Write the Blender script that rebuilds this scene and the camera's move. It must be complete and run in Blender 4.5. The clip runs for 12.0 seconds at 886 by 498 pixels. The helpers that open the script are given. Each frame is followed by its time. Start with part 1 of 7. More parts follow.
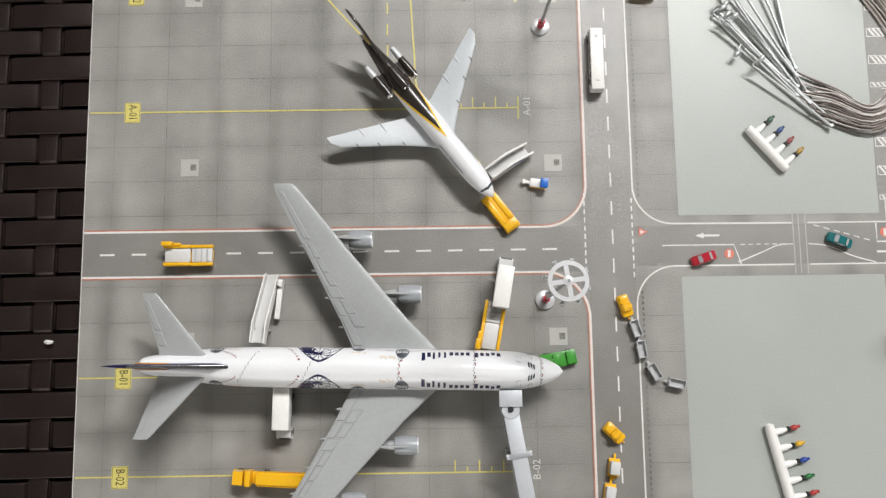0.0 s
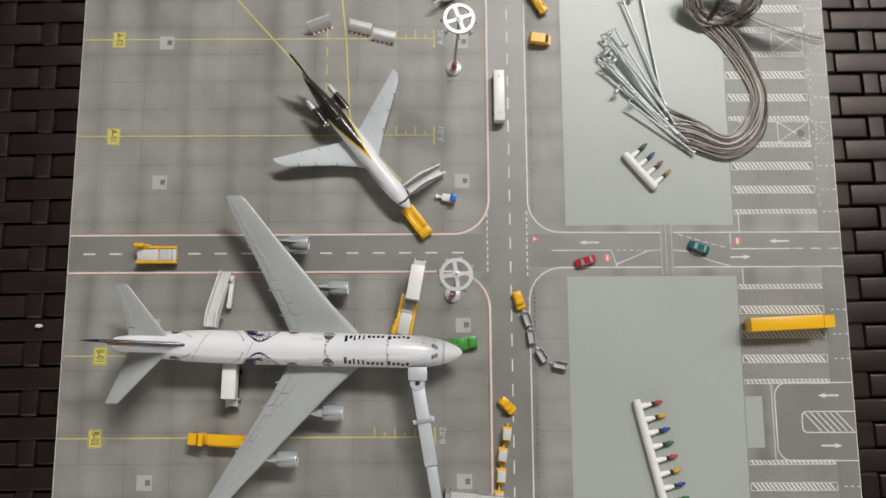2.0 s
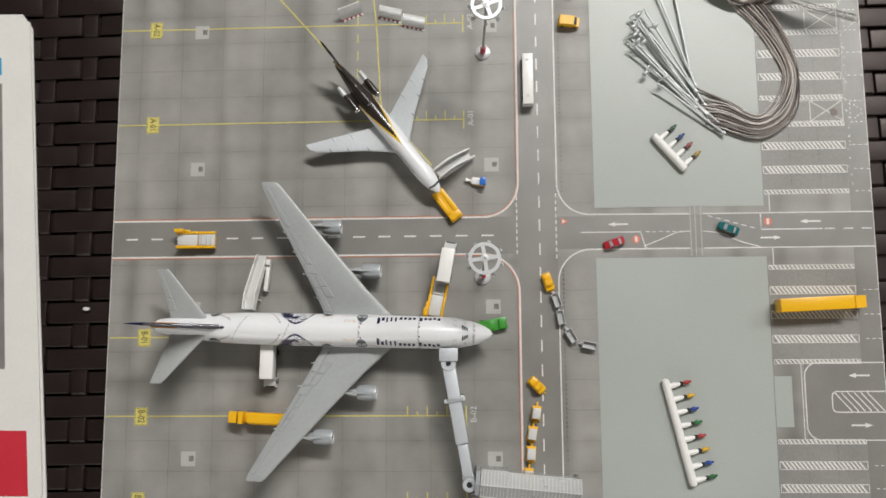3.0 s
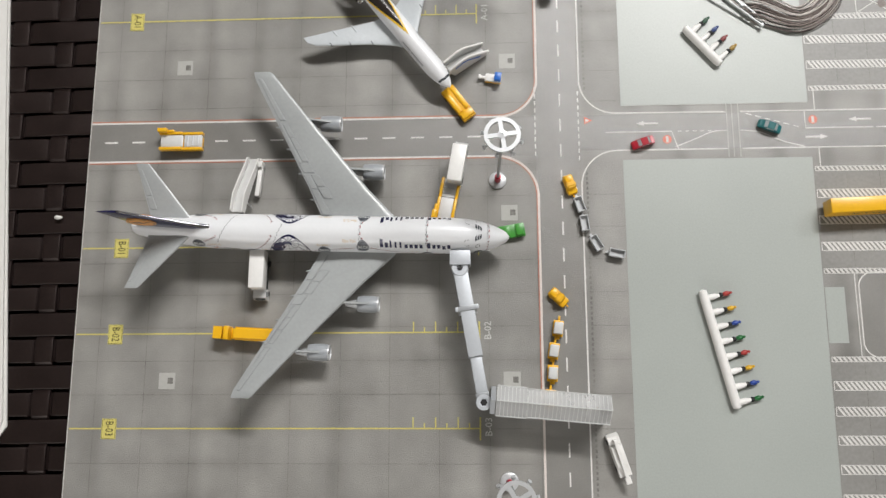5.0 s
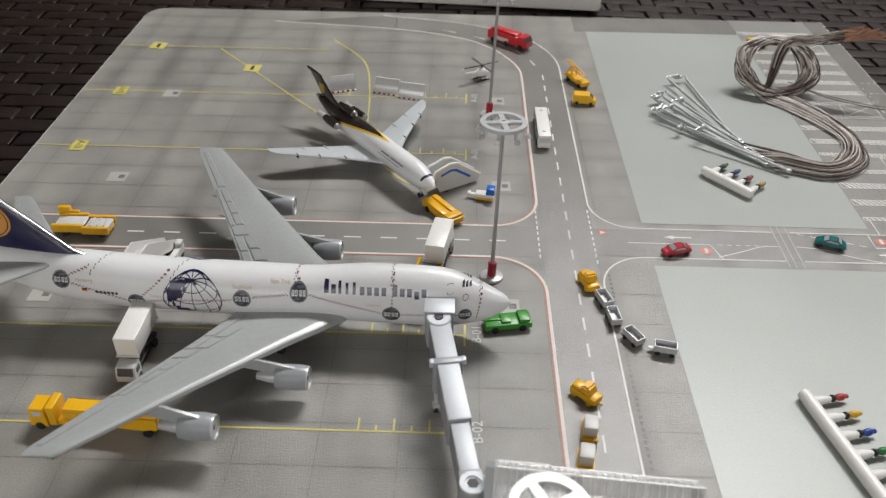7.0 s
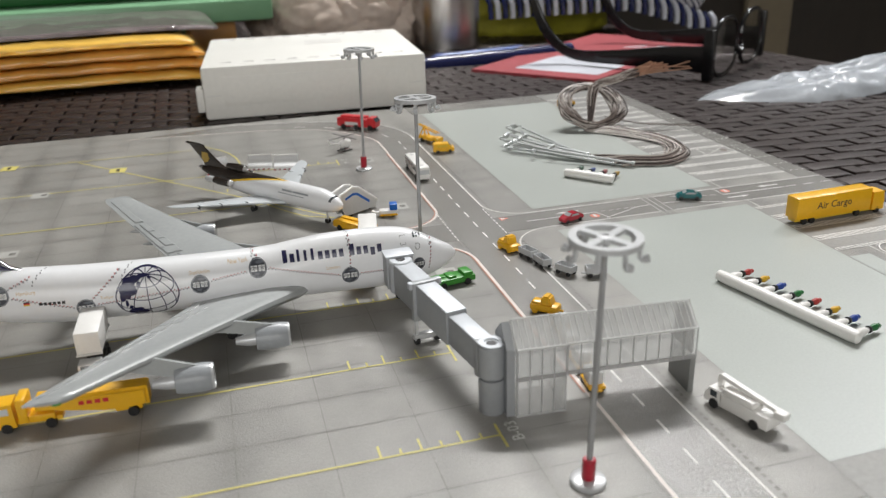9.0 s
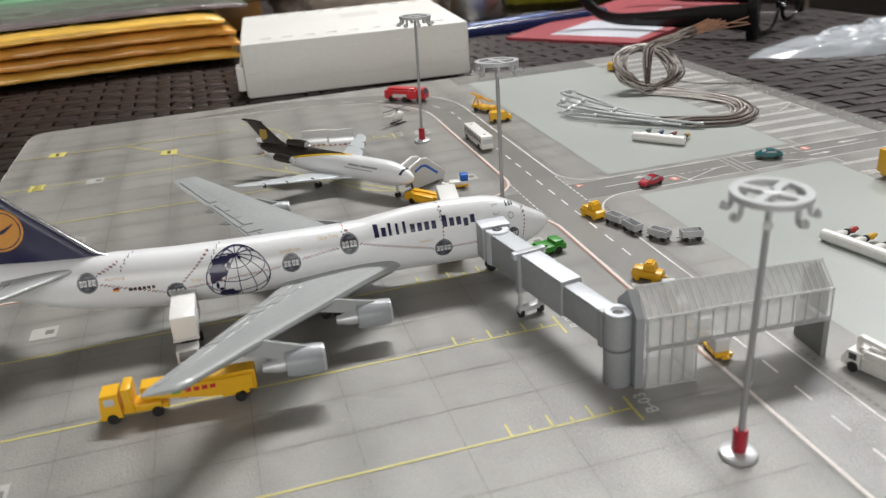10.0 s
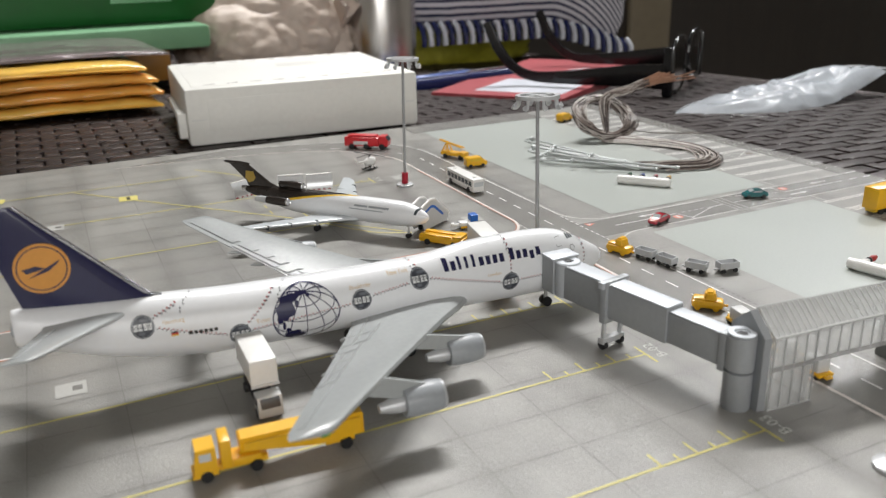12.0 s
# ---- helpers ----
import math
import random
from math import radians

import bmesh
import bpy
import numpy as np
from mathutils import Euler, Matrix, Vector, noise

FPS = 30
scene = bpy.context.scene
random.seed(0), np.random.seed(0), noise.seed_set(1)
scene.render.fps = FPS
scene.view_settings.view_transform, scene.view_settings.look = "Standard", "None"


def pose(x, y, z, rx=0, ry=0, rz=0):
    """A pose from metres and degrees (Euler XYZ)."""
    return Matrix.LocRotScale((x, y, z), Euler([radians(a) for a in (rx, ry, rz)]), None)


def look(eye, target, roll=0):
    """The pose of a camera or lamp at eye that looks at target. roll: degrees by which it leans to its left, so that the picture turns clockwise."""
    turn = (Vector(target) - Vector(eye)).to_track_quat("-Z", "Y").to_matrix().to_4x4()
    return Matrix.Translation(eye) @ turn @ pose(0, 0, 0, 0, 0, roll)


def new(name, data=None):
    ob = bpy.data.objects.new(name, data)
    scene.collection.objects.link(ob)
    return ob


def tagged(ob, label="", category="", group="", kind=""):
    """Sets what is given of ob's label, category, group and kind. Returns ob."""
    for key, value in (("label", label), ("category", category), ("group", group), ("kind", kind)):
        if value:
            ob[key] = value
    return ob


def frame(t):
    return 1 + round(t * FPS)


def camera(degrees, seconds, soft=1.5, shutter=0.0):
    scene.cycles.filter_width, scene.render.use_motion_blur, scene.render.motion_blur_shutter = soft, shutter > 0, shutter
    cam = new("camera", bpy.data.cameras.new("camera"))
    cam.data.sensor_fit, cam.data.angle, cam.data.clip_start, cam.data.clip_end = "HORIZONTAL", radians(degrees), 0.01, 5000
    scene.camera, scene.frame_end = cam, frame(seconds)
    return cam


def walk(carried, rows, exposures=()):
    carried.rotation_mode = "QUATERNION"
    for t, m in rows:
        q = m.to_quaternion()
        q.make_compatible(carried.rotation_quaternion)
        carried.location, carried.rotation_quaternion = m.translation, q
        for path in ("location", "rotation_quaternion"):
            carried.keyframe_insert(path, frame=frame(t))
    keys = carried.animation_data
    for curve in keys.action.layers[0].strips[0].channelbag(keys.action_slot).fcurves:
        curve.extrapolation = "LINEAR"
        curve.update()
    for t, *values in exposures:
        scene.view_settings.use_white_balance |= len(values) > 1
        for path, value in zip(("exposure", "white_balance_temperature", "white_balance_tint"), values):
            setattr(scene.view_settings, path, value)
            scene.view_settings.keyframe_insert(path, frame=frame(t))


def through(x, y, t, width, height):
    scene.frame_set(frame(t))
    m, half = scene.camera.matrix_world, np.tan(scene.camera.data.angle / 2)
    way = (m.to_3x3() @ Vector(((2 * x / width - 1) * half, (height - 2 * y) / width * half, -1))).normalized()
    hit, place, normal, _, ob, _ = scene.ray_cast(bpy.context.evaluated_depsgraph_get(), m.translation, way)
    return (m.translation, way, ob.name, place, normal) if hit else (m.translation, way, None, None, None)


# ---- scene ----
cam = camera(56.92, 12.0, soft=1.3)
EXPOSURES = [(0.0, 0.03, 6500, 10), (1.5, -0.08, 6500, 10), (2.0, -0.33, 6600, 9), (2.5, -0.29, 6600, 9), (3.7, -0.18, 6600, 9), (5.3, -0.10, 6500, 10), (6.7, -0.25, 6500, 10), (8.3, 0.12, 6450, 9), (10.3, 0.08, 6450, 9), (12.0, 0.22, 6450, 9)]
cam.data.dof.use_dof, cam.data.dof.focus_distance, cam.data.dof.aperture_fstop = True, 0.24, 27.0
PATH = [
    (0.0, -0.02856, 0.03956, 0.28250, 7.323, -0.078, -0.811),
    (0.2, -0.02908, 0.03889, 0.28930, 6.189, 0.256, -1.735),
    (0.4, -0.02971, 0.04239, 0.30000, 5.652, -0.084, -1.877),
    (0.5, -0.03175, 0.04171, 0.30529, 5.477, -0.178, -1.670),
    (0.7, -0.02998, 0.03939, 0.31573, 5.654, -0.015, -1.213),
    (0.9, -0.02343, 0.04118, 0.32281, 5.829, 0.264, -0.701),
    (1.0, -0.02337, 0.03891, 0.32720, 6.306, -0.224, -0.553),
    (1.2, -0.01489, 0.03986, 0.33064, 7.040, -0.562, -0.359),
    (1.4, -0.00662, 0.04043, 0.32567, 8.004, -0.907, -0.528),
    (1.5, -0.00373, 0.04115, 0.32242, 8.257, -1.077, -0.483),
    (1.7, -0.00132, 0.03684, 0.32660, 8.441, -1.395, -0.428),
    (1.8, -0.00103, 0.02979, 0.33057, 8.970, -1.313, -0.473),
    (2.0, 0.00328, 0.02268, 0.33785, 9.111, 0.022, -0.266),
    (2.2, 0.00483, 0.02235, 0.34068, 8.474, 1.084, -0.017),
    (2.5, 0.00696, 0.02420, 0.34330, 7.847, 2.260, 0.043),
    (2.8, 0.00732, 0.02530, 0.34516, 7.595, 2.728, -0.081),
    (3.0, 0.00742, 0.02551, 0.34448, 7.283, 2.844, -0.317),
    (3.2, 0.00869, 0.02052, 0.34334, 7.057, 2.857, -0.554),
    (3.5, 0.00975, 0.01386, 0.33945, 6.285, 2.668, -0.809),
    (3.7, 0.01164, 0.01051, 0.33585, 5.833, 2.719, -0.907),
    (5.3, -0.00332, -0.03696, 0.29087, 14.500, 2.916, 0.062),
    (5.5, -0.00625, -0.04489, 0.27958, 17.948, 3.091, -0.084),
    (5.7, -0.00664, -0.04797, 0.26276, 19.814, 3.937, 0.378),
    (5.9, -0.00751, -0.04802, 0.25511, 23.454, 4.049, 0.986),
    (6.0, -0.00515, -0.05327, 0.24401, 25.407, 4.153, 1.493),
    (6.2, 0.00447, -0.06324, 0.21902, 29.315, 4.797, 2.662),
    (6.4, 0.00890, -0.06910, 0.19609, 33.897, 4.376, 3.259),
    (6.5, 0.01154, -0.07717, 0.18658, 36.701, 4.364, 3.381),
    (6.7, 0.00643, -0.09825, 0.16801, 44.008, 2.089, 3.363),
    (8.3, -0.04149, -0.16020, 0.10040, 65.942, 0.955, -10.657),
    (8.5, -0.04628, -0.15873, 0.09508, 66.609, 0.938, -12.904),
    (8.7, -0.04646, -0.15888, 0.09766, 67.248, 1.110, -14.874),
    (8.9, -0.04628, -0.16127, 0.09468, 67.643, 1.367, -15.712),
    (9.0, -0.04588, -0.16400, 0.09739, 67.467, 1.813, -15.918),
    (9.2, -0.04942, -0.16227, 0.09905, 67.385, 2.534, -16.236),
    (9.4, -0.05586, -0.15542, 0.09251, 66.810, 2.913, -15.868),
    (9.5, -0.05760, -0.15381, 0.09304, 66.335, 3.384, -15.699),
    (9.7, -0.05983, -0.15237, 0.09429, 65.945, 3.865, -15.573),
    (9.9, -0.06215, -0.15191, 0.09385, 65.912, 4.040, -15.709),
    (10.0, -0.06432, -0.15096, 0.09355, 65.826, 4.079, -16.054),
    (10.2, -0.07002, -0.14651, 0.09057, 66.054, 4.010, -16.851),
    (10.4, -0.07494, -0.14363, 0.09180, 65.871, 3.857, -17.973),
    (10.5, -0.07612, -0.14133, 0.09081, 66.153, 3.725, -18.608),
    (10.7, -0.08012, -0.13837, 0.08932, 66.638, 3.853, -19.778),
    (10.9, -0.08617, -0.13547, 0.08981, 66.971, 3.536, -21.366),
    (11.0, -0.08885, -0.13380, 0.08679, 67.233, 3.542, -22.093),
    (11.2, -0.09673, -0.12847, 0.08243, 67.602, 3.090, -23.475),
    (11.4, -0.10542, -0.12651, 0.08663, 67.940, 2.672, -24.449),
    (11.5, -0.10952, -0.12642, 0.08735, 68.451, 2.401, -24.824),
    (11.7, -0.11184, -0.12931, 0.09052, 69.337, 1.779, -25.324),
    (11.9, -0.11021, -0.12873, 0.08712, 69.803, 1.477, -25.728),
    (12.0, -0.10972, -0.12830, 0.08590, 69.889, 1.469, -25.722),
]
walk(cam, [(t, pose(x, y, z, rx, ry, rz)) for t, x, y, z, rx, ry, rz in PATH], EXPOSURES)

# ---- light ----
world = bpy.data.worlds.new("world")
scene.world = world
world.use_nodes = True
world.node_tree.nodes["Background"].inputs[0].default_value = (0.9, 0.93, 1.0, 1)
world.node_tree.nodes["Background"].inputs[1].default_value = 0.05


def area_lamp(name, eye, target, sx, sy, watts, colour):
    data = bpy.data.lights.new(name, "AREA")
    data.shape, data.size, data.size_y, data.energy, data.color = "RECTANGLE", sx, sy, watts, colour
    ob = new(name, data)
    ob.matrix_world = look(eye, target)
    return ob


area_lamp("tube_lamp", (0.40, 1.08, 1.50), (0.0, 0.1, 0), 1.00, 0.10, 43.0, (1.0, 0.985, 0.97))
area_lamp("side_lamp", (1.28, 1.16, 1.22), (0.1, 0.0, 0), 0.80, 0.30, 19.0, (0.985, 0.99, 1.0))
# Unseen fill, added behind the viewpoint to brighten the faces turned south.
area_lamp("south_fill", (-0.4, -1.9, 0.80), (0.0, 0.1, 0), 1.3, 0.9, 16.0, (1.0, 0.98, 0.96))

# ---- builders: all sizes below are in centimetres ----
CM = 0.01


def part(name, bm, material, parent, label="", sharp=35, kind=""):
    """One mesh object from a bmesh in centimetres, under a thing or a part."""
    bmesh.ops.scale(bm, vec=(CM, CM, CM), verts=bm.verts)
    bmesh.ops.recalc_face_normals(bm, faces=bm.faces)
    me = bpy.data.meshes.new(name)
    bm.to_mesh(me)
    bm.free()
    if sharp:
        for p in me.polygons:
            p.use_smooth = True
        me.set_sharp_from_angle(angle=radians(sharp))
    for m in material if isinstance(material, (list, tuple)) else (material,):
        me.materials.append(m)
    ob = new(name, me)
    if parent:
        ob.parent = parent
    return tagged(ob, label, kind=kind)


def thing(name, x, y, z, rz, label, category, group=""):
    """An Empty at a thing's base."""
    ob = new(name)
    ob.empty_display_size = 0.01
    ob.matrix_basis = pose(x * CM, y * CM, z * CM, 0, 0, rz)
    return tagged(ob, label, category, group)


def box(bm, x0, x1, y0, y1, z0, z1, bevel=0.0, segs=2):
    made = bmesh.ops.create_cube(bm, size=1.0)["verts"]
    for v in made:
        v.co = Vector(((x0 + x1) / 2 + v.co.x * (x1 - x0), (y0 + y1) / 2 + v.co.y * (y1 - y0), (z0 + z1) / 2 + v.co.z * (z1 - z0)))
    if bevel:
        edges = {e for v in made for e in v.link_edges}
        bmesh.ops.bevel(bm, geom=list(edges), offset=bevel, segments=segs, affect="EDGES", profile=0.5)
    return bm


def boxes(*rows, bevel=0.0):
    bm = bmesh.new()
    for r in rows:
        box(bm, *r, bevel=bevel)
    return bm


def rings(bm, loops, closed=True, cap=True):
    """Skins a row of equal rings of points."""
    vs = [[bm.verts.new(p) for p in loop] for loop in loops]
    n = len(loops[0])
    for a, b in zip(vs, vs[1:]):
        for i in range(n if closed else n - 1):
            j = (i + 1) % n
            bm.faces.new((a[i], a[j], b[j], b[i]))
    if cap and closed:
        bm.faces.new(vs[0][::-1])
        bm.faces.new(vs[-1])
    return bm


def rod(bm, p0, p1, r0, r1=None, n=12):
    """A round bar from p0 to p1."""
    p0, p1, r1 = Vector(p0), Vector(p1), r0 if r1 is None else r1
    q = (p1 - p0).to_track_quat("Z", "Y")
    loop = [q @ Vector((math.cos(2 * math.pi * i / n), math.sin(2 * math.pi * i / n), 0)) for i in range(n)]
    return rings(bm, [[p0 + v * r0 for v in loop], [p1 + v * r1 for v in loop]])


def turned(bm, profile, n=20, at=(0, 0, 0), axis="z"):
    """A lathe shape from (radius, height) pairs along an axis."""
    loops = []
    for r, h in profile:
        loop = []
        for i in range(n):
            c, s = r * math.cos(2 * math.pi * i / n), r * math.sin(2 * math.pi * i / n)
            p = {"z": (c, s, h), "x": (h, c, s), "y": (c, h, s)}[axis]
            loop.append(Vector(p) + Vector(at))
        loops.append(loop)
    return rings(bm, loops)


def prism(bm, outline, axis, a, b):
    """An outline in the plane across an axis, drawn out from a to b."""
    put = {"x": lambda u, v, w: (w, u, v), "y": lambda u, v, w: (u, w, v), "z": lambda u, v, w: (u, v, w)}[axis]
    return rings(bm, [[put(u, v, a) for u, v in outline], [put(u, v, b) for u, v in outline]])


def sweep(bm, points, r, n=6):
    """A round wire along points."""
    pts = [Vector(p) for p in points]
    loops, up = [], Vector((0, 0, 1))
    for i, p in enumerate(pts):
        d = (pts[min(i + 1, len(pts) - 1)] - pts[max(i - 1, 0)]).normalized()
        side = d.cross(up)
        side = side.normalized() if side.length > 1e-4 else Vector((1, 0, 0))
        top = side.cross(d)
        loops.append([p + r * (math.cos(2 * math.pi * k / n) * side + math.sin(2 * math.pi * k / n) * top) for k in range(n)])
    return rings(bm, loops)


def spline(points, steps=8):
    """A smooth row of points through the given ones."""
    p = [Vector(q) for q in points]
    p = [2 * p[0] - p[1]] + p + [2 * p[-1] - p[-2]]
    out = []
    for i in range(1, len(p) - 2):
        for k in range(steps):
            t = k / steps
            out.append(0.5 * (2 * p[i] + (p[i + 1] - p[i - 1]) * t + (2 * p[i - 1] - 5 * p[i] + 4 * p[i + 1] - p[i + 2]) * t * t
                              + (3 * p[i] - p[i - 1] - 3 * p[i + 1] + p[i + 2]) * t ** 3))
    return out + [p[-2]]


def flat(bm, outline, z):
    bm.faces.new([bm.verts.new((x, y, z)) for x, y in outline])
    return bm


def ribbon(bm, points, width, z):
    """A painted line of even width along points."""
    pts = [Vector((p[0], p[1])) for p in points]
    left, right = [], []
    for i, p in enumerate(pts):
        d = (pts[min(i + 1, len(pts) - 1)] - pts[max(i - 1, 0)]).normalized()
        n = Vector((-d.y, d.x)) * width / 2
        left.append(bm.verts.new((p.x + n.x, p.y + n.y, z)))
        right.append(bm.verts.new((p.x - n.x, p.y - n.y, z)))
    for i in range(len(pts) - 1):
        bm.faces.new((left[i], right[i], right[i + 1], left[i + 1]))
    return bm


def arc(cx, cy, r, a0, a1, n=14):
    return [(cx + r * math.cos(radians(a0 + (a1 - a0) * i / n)), cy + r * math.sin(radians(a0 + (a1 - a0) * i / n))) for i in range(n + 1)]


def lettering(bm, words, size, put, bold=0.0):
    """Words in the built-in font, size high, each corner laid by put(u, v) with u along the words from their middle."""
    data = bpy.data.curves.new("words", "FONT")
    data.body, data.size, data.align_x, data.align_y, data.offset = words, 1.0, "CENTER", "CENTER", bold
    data.resolution_u = 2
    ob = bpy.data.objects.new("words", data)
    scene.collection.objects.link(ob)
    bpy.context.view_layer.update()
    me = ob.evaluated_get(bpy.context.evaluated_depsgraph_get()).to_mesh()
    vs = [bm.verts.new(put(v.co.x * size, v.co.y * size)) for v in me.vertices]
    for p in me.polygons:
        if len(set(p.vertices)) > 2:
            bm.faces.new([vs[i] for i in p.vertices])
    bpy.data.objects.remove(ob)
    bpy.data.curves.remove(data)
    return bm


# ---- materials ----
def material(name, colour, rough=0.5, metal=0.0, vary=0.12, grain=900.0, blotch=60.0, bump=0.0, coat=0.0, tint=None, spec=0.5):
    """A surface with fine grain and slow blotches, at true size (scales per metre)."""
    m = bpy.data.materials.new(name)
    m.use_nodes = True
    nt = m.node_tree
    b = nt.nodes["Principled BSDF"]
    b.inputs["Metallic"].default_value, b.inputs["Coat Weight"].default_value = metal, coat
    b.inputs["Specular IOR Level"].default_value = spec
    tc = nt.nodes.new("ShaderNodeTexCoord")
    fine, slow = nt.nodes.new("ShaderNodeTexNoise"), nt.nodes.new("ShaderNodeTexNoise")
    for n, s, d in ((fine, grain, 3.0), (slow, blotch, 4.0)):
        n.inputs["Scale"].default_value, n.inputs["Detail"].default_value = s, d
        nt.links.new(tc.outputs["Object"], n.inputs["Vector"])
    both = nt.nodes.new("ShaderNodeMath")
    both.operation = "MULTIPLY_ADD"
    nt.links.new(fine.outputs["Fac"], both.inputs[0])
    both.inputs[1].default_value = 0.5
    half = nt.nodes.new("ShaderNodeMath")
    half.operation = "MULTIPLY"
    half.inputs[1].default_value = 0.5
    nt.links.new(slow.outputs["Fac"], half.inputs[0])
    nt.links.new(half.outputs[0], both.inputs[2])
    ramp = nt.nodes.new("ShaderNodeValToRGB")
    lo = [c * (1 - vary) for c in colour]
    hi = [min(1.0, c * (1 + vary)) for c in (tint or colour)]
    ramp.color_ramp.elements[0].position, ramp.color_ramp.elements[1].position = 0.35, 0.65
    ramp.color_ramp.elements[0].color, ramp.color_ramp.elements[1].color = (*lo, 1), (*hi, 1)
    nt.links.new(both.outputs[0], ramp.inputs["Fac"])
    nt.links.new(ramp.outputs["Color"], b.inputs["Base Color"])
    rr = nt.nodes.new("ShaderNodeMapRange")
    rr.inputs["To Min"].default_value, rr.inputs["To Max"].default_value = max(0.02, rough * 0.85), min(1.0, rough * 1.15)
    nt.links.new(slow.outputs["Fac"], rr.inputs["Value"])
    nt.links.new(rr.outputs[0], b.inputs["Roughness"])
    if bump:
        bp = nt.nodes.new("ShaderNodeBump")
        bp.inputs["Strength"].default_value, bp.inputs["Distance"].default_value = bump, 0.0002
        nt.links.new(fine.outputs["Fac"], bp.inputs["Height"])
        nt.links.new(bp.outputs["Normal"], b.inputs["Normal"])
    return m


def streaked(name, colour, rough, along=60.0, across=500.0, axis=0, vary=0.15, bump=0.0, metal=0.0):
    """A surface whose grain is drawn out along one axis."""
    m = material(name, colour, rough, metal, vary, across, 40.0, bump)
    nt = m.node_tree
    mp = nt.nodes.new("ShaderNodeMapping")
    scale = [1.0, 1.0, 1.0]
    scale[axis] = along / across
    mp.inputs["Scale"].default_value = scale
    tc = next(n for n in nt.nodes if n.bl_idname == "ShaderNodeTexCoord")
    fine = next(n for n in nt.nodes if n.bl_idname == "ShaderNodeTexNoise")
    nt.links.new(tc.outputs["Object"], mp.inputs["Vector"])
    nt.links.new(mp.outputs["Vector"], fine.inputs["Vector"])
    return m


def clear(name, colour, rough, ior=1.49, haze=0.0):
    m = material(name, colour, rough, vary=0.03)
    b = m.node_tree.nodes["Principled BSDF"]
    b.inputs["Transmission Weight"].default_value = 1.0 - haze
    b.inputs["IOR"].default_value = ior
    return m


def banded(m, dark, across, along):
    """Adds slow dark wear bands, drawn out along y, to a printed surface."""
    nt = m.node_tree
    b = nt.nodes["Principled BSDF"]
    tc = next(n for n in nt.nodes if n.bl_idname == "ShaderNodeTexCoord")
    mp, n, ramp, mix = nt.nodes.new("ShaderNodeMapping"), nt.nodes.new("ShaderNodeTexNoise"), nt.nodes.new("ShaderNodeValToRGB"), nt.nodes.new("ShaderNodeMix")
    mp.inputs["Scale"].default_value = (across, along, 1.0)
    n.inputs["Scale"].default_value, n.inputs["Detail"].default_value = 1.0, 2.0
    ramp.color_ramp.elements[0].position, ramp.color_ramp.elements[1].position = 0.40, 0.62
    ramp.color_ramp.elements[0].color, ramp.color_ramp.elements[1].color = (dark, dark, dark, 1), (1.04, 1.04, 1.04, 1)
    mix.data_type, mix.blend_type = "RGBA", "MULTIPLY"
    mix.inputs["Factor"].default_value = 1.0
    base = b.inputs["Base Color"].links[0].from_socket
    nt.links.new(tc.outputs["Object"], mp.inputs["Vector"])
    nt.links.new(mp.outputs["Vector"], n.inputs["Vector"])
    nt.links.new(n.outputs["Fac"], ramp.inputs["Fac"])
    nt.links.new(base, mix.inputs["A"])
    nt.links.new(ramp.outputs["Color"], mix.inputs["B"])
    nt.links.new(mix.outputs["Result"], b.inputs["Base Color"])


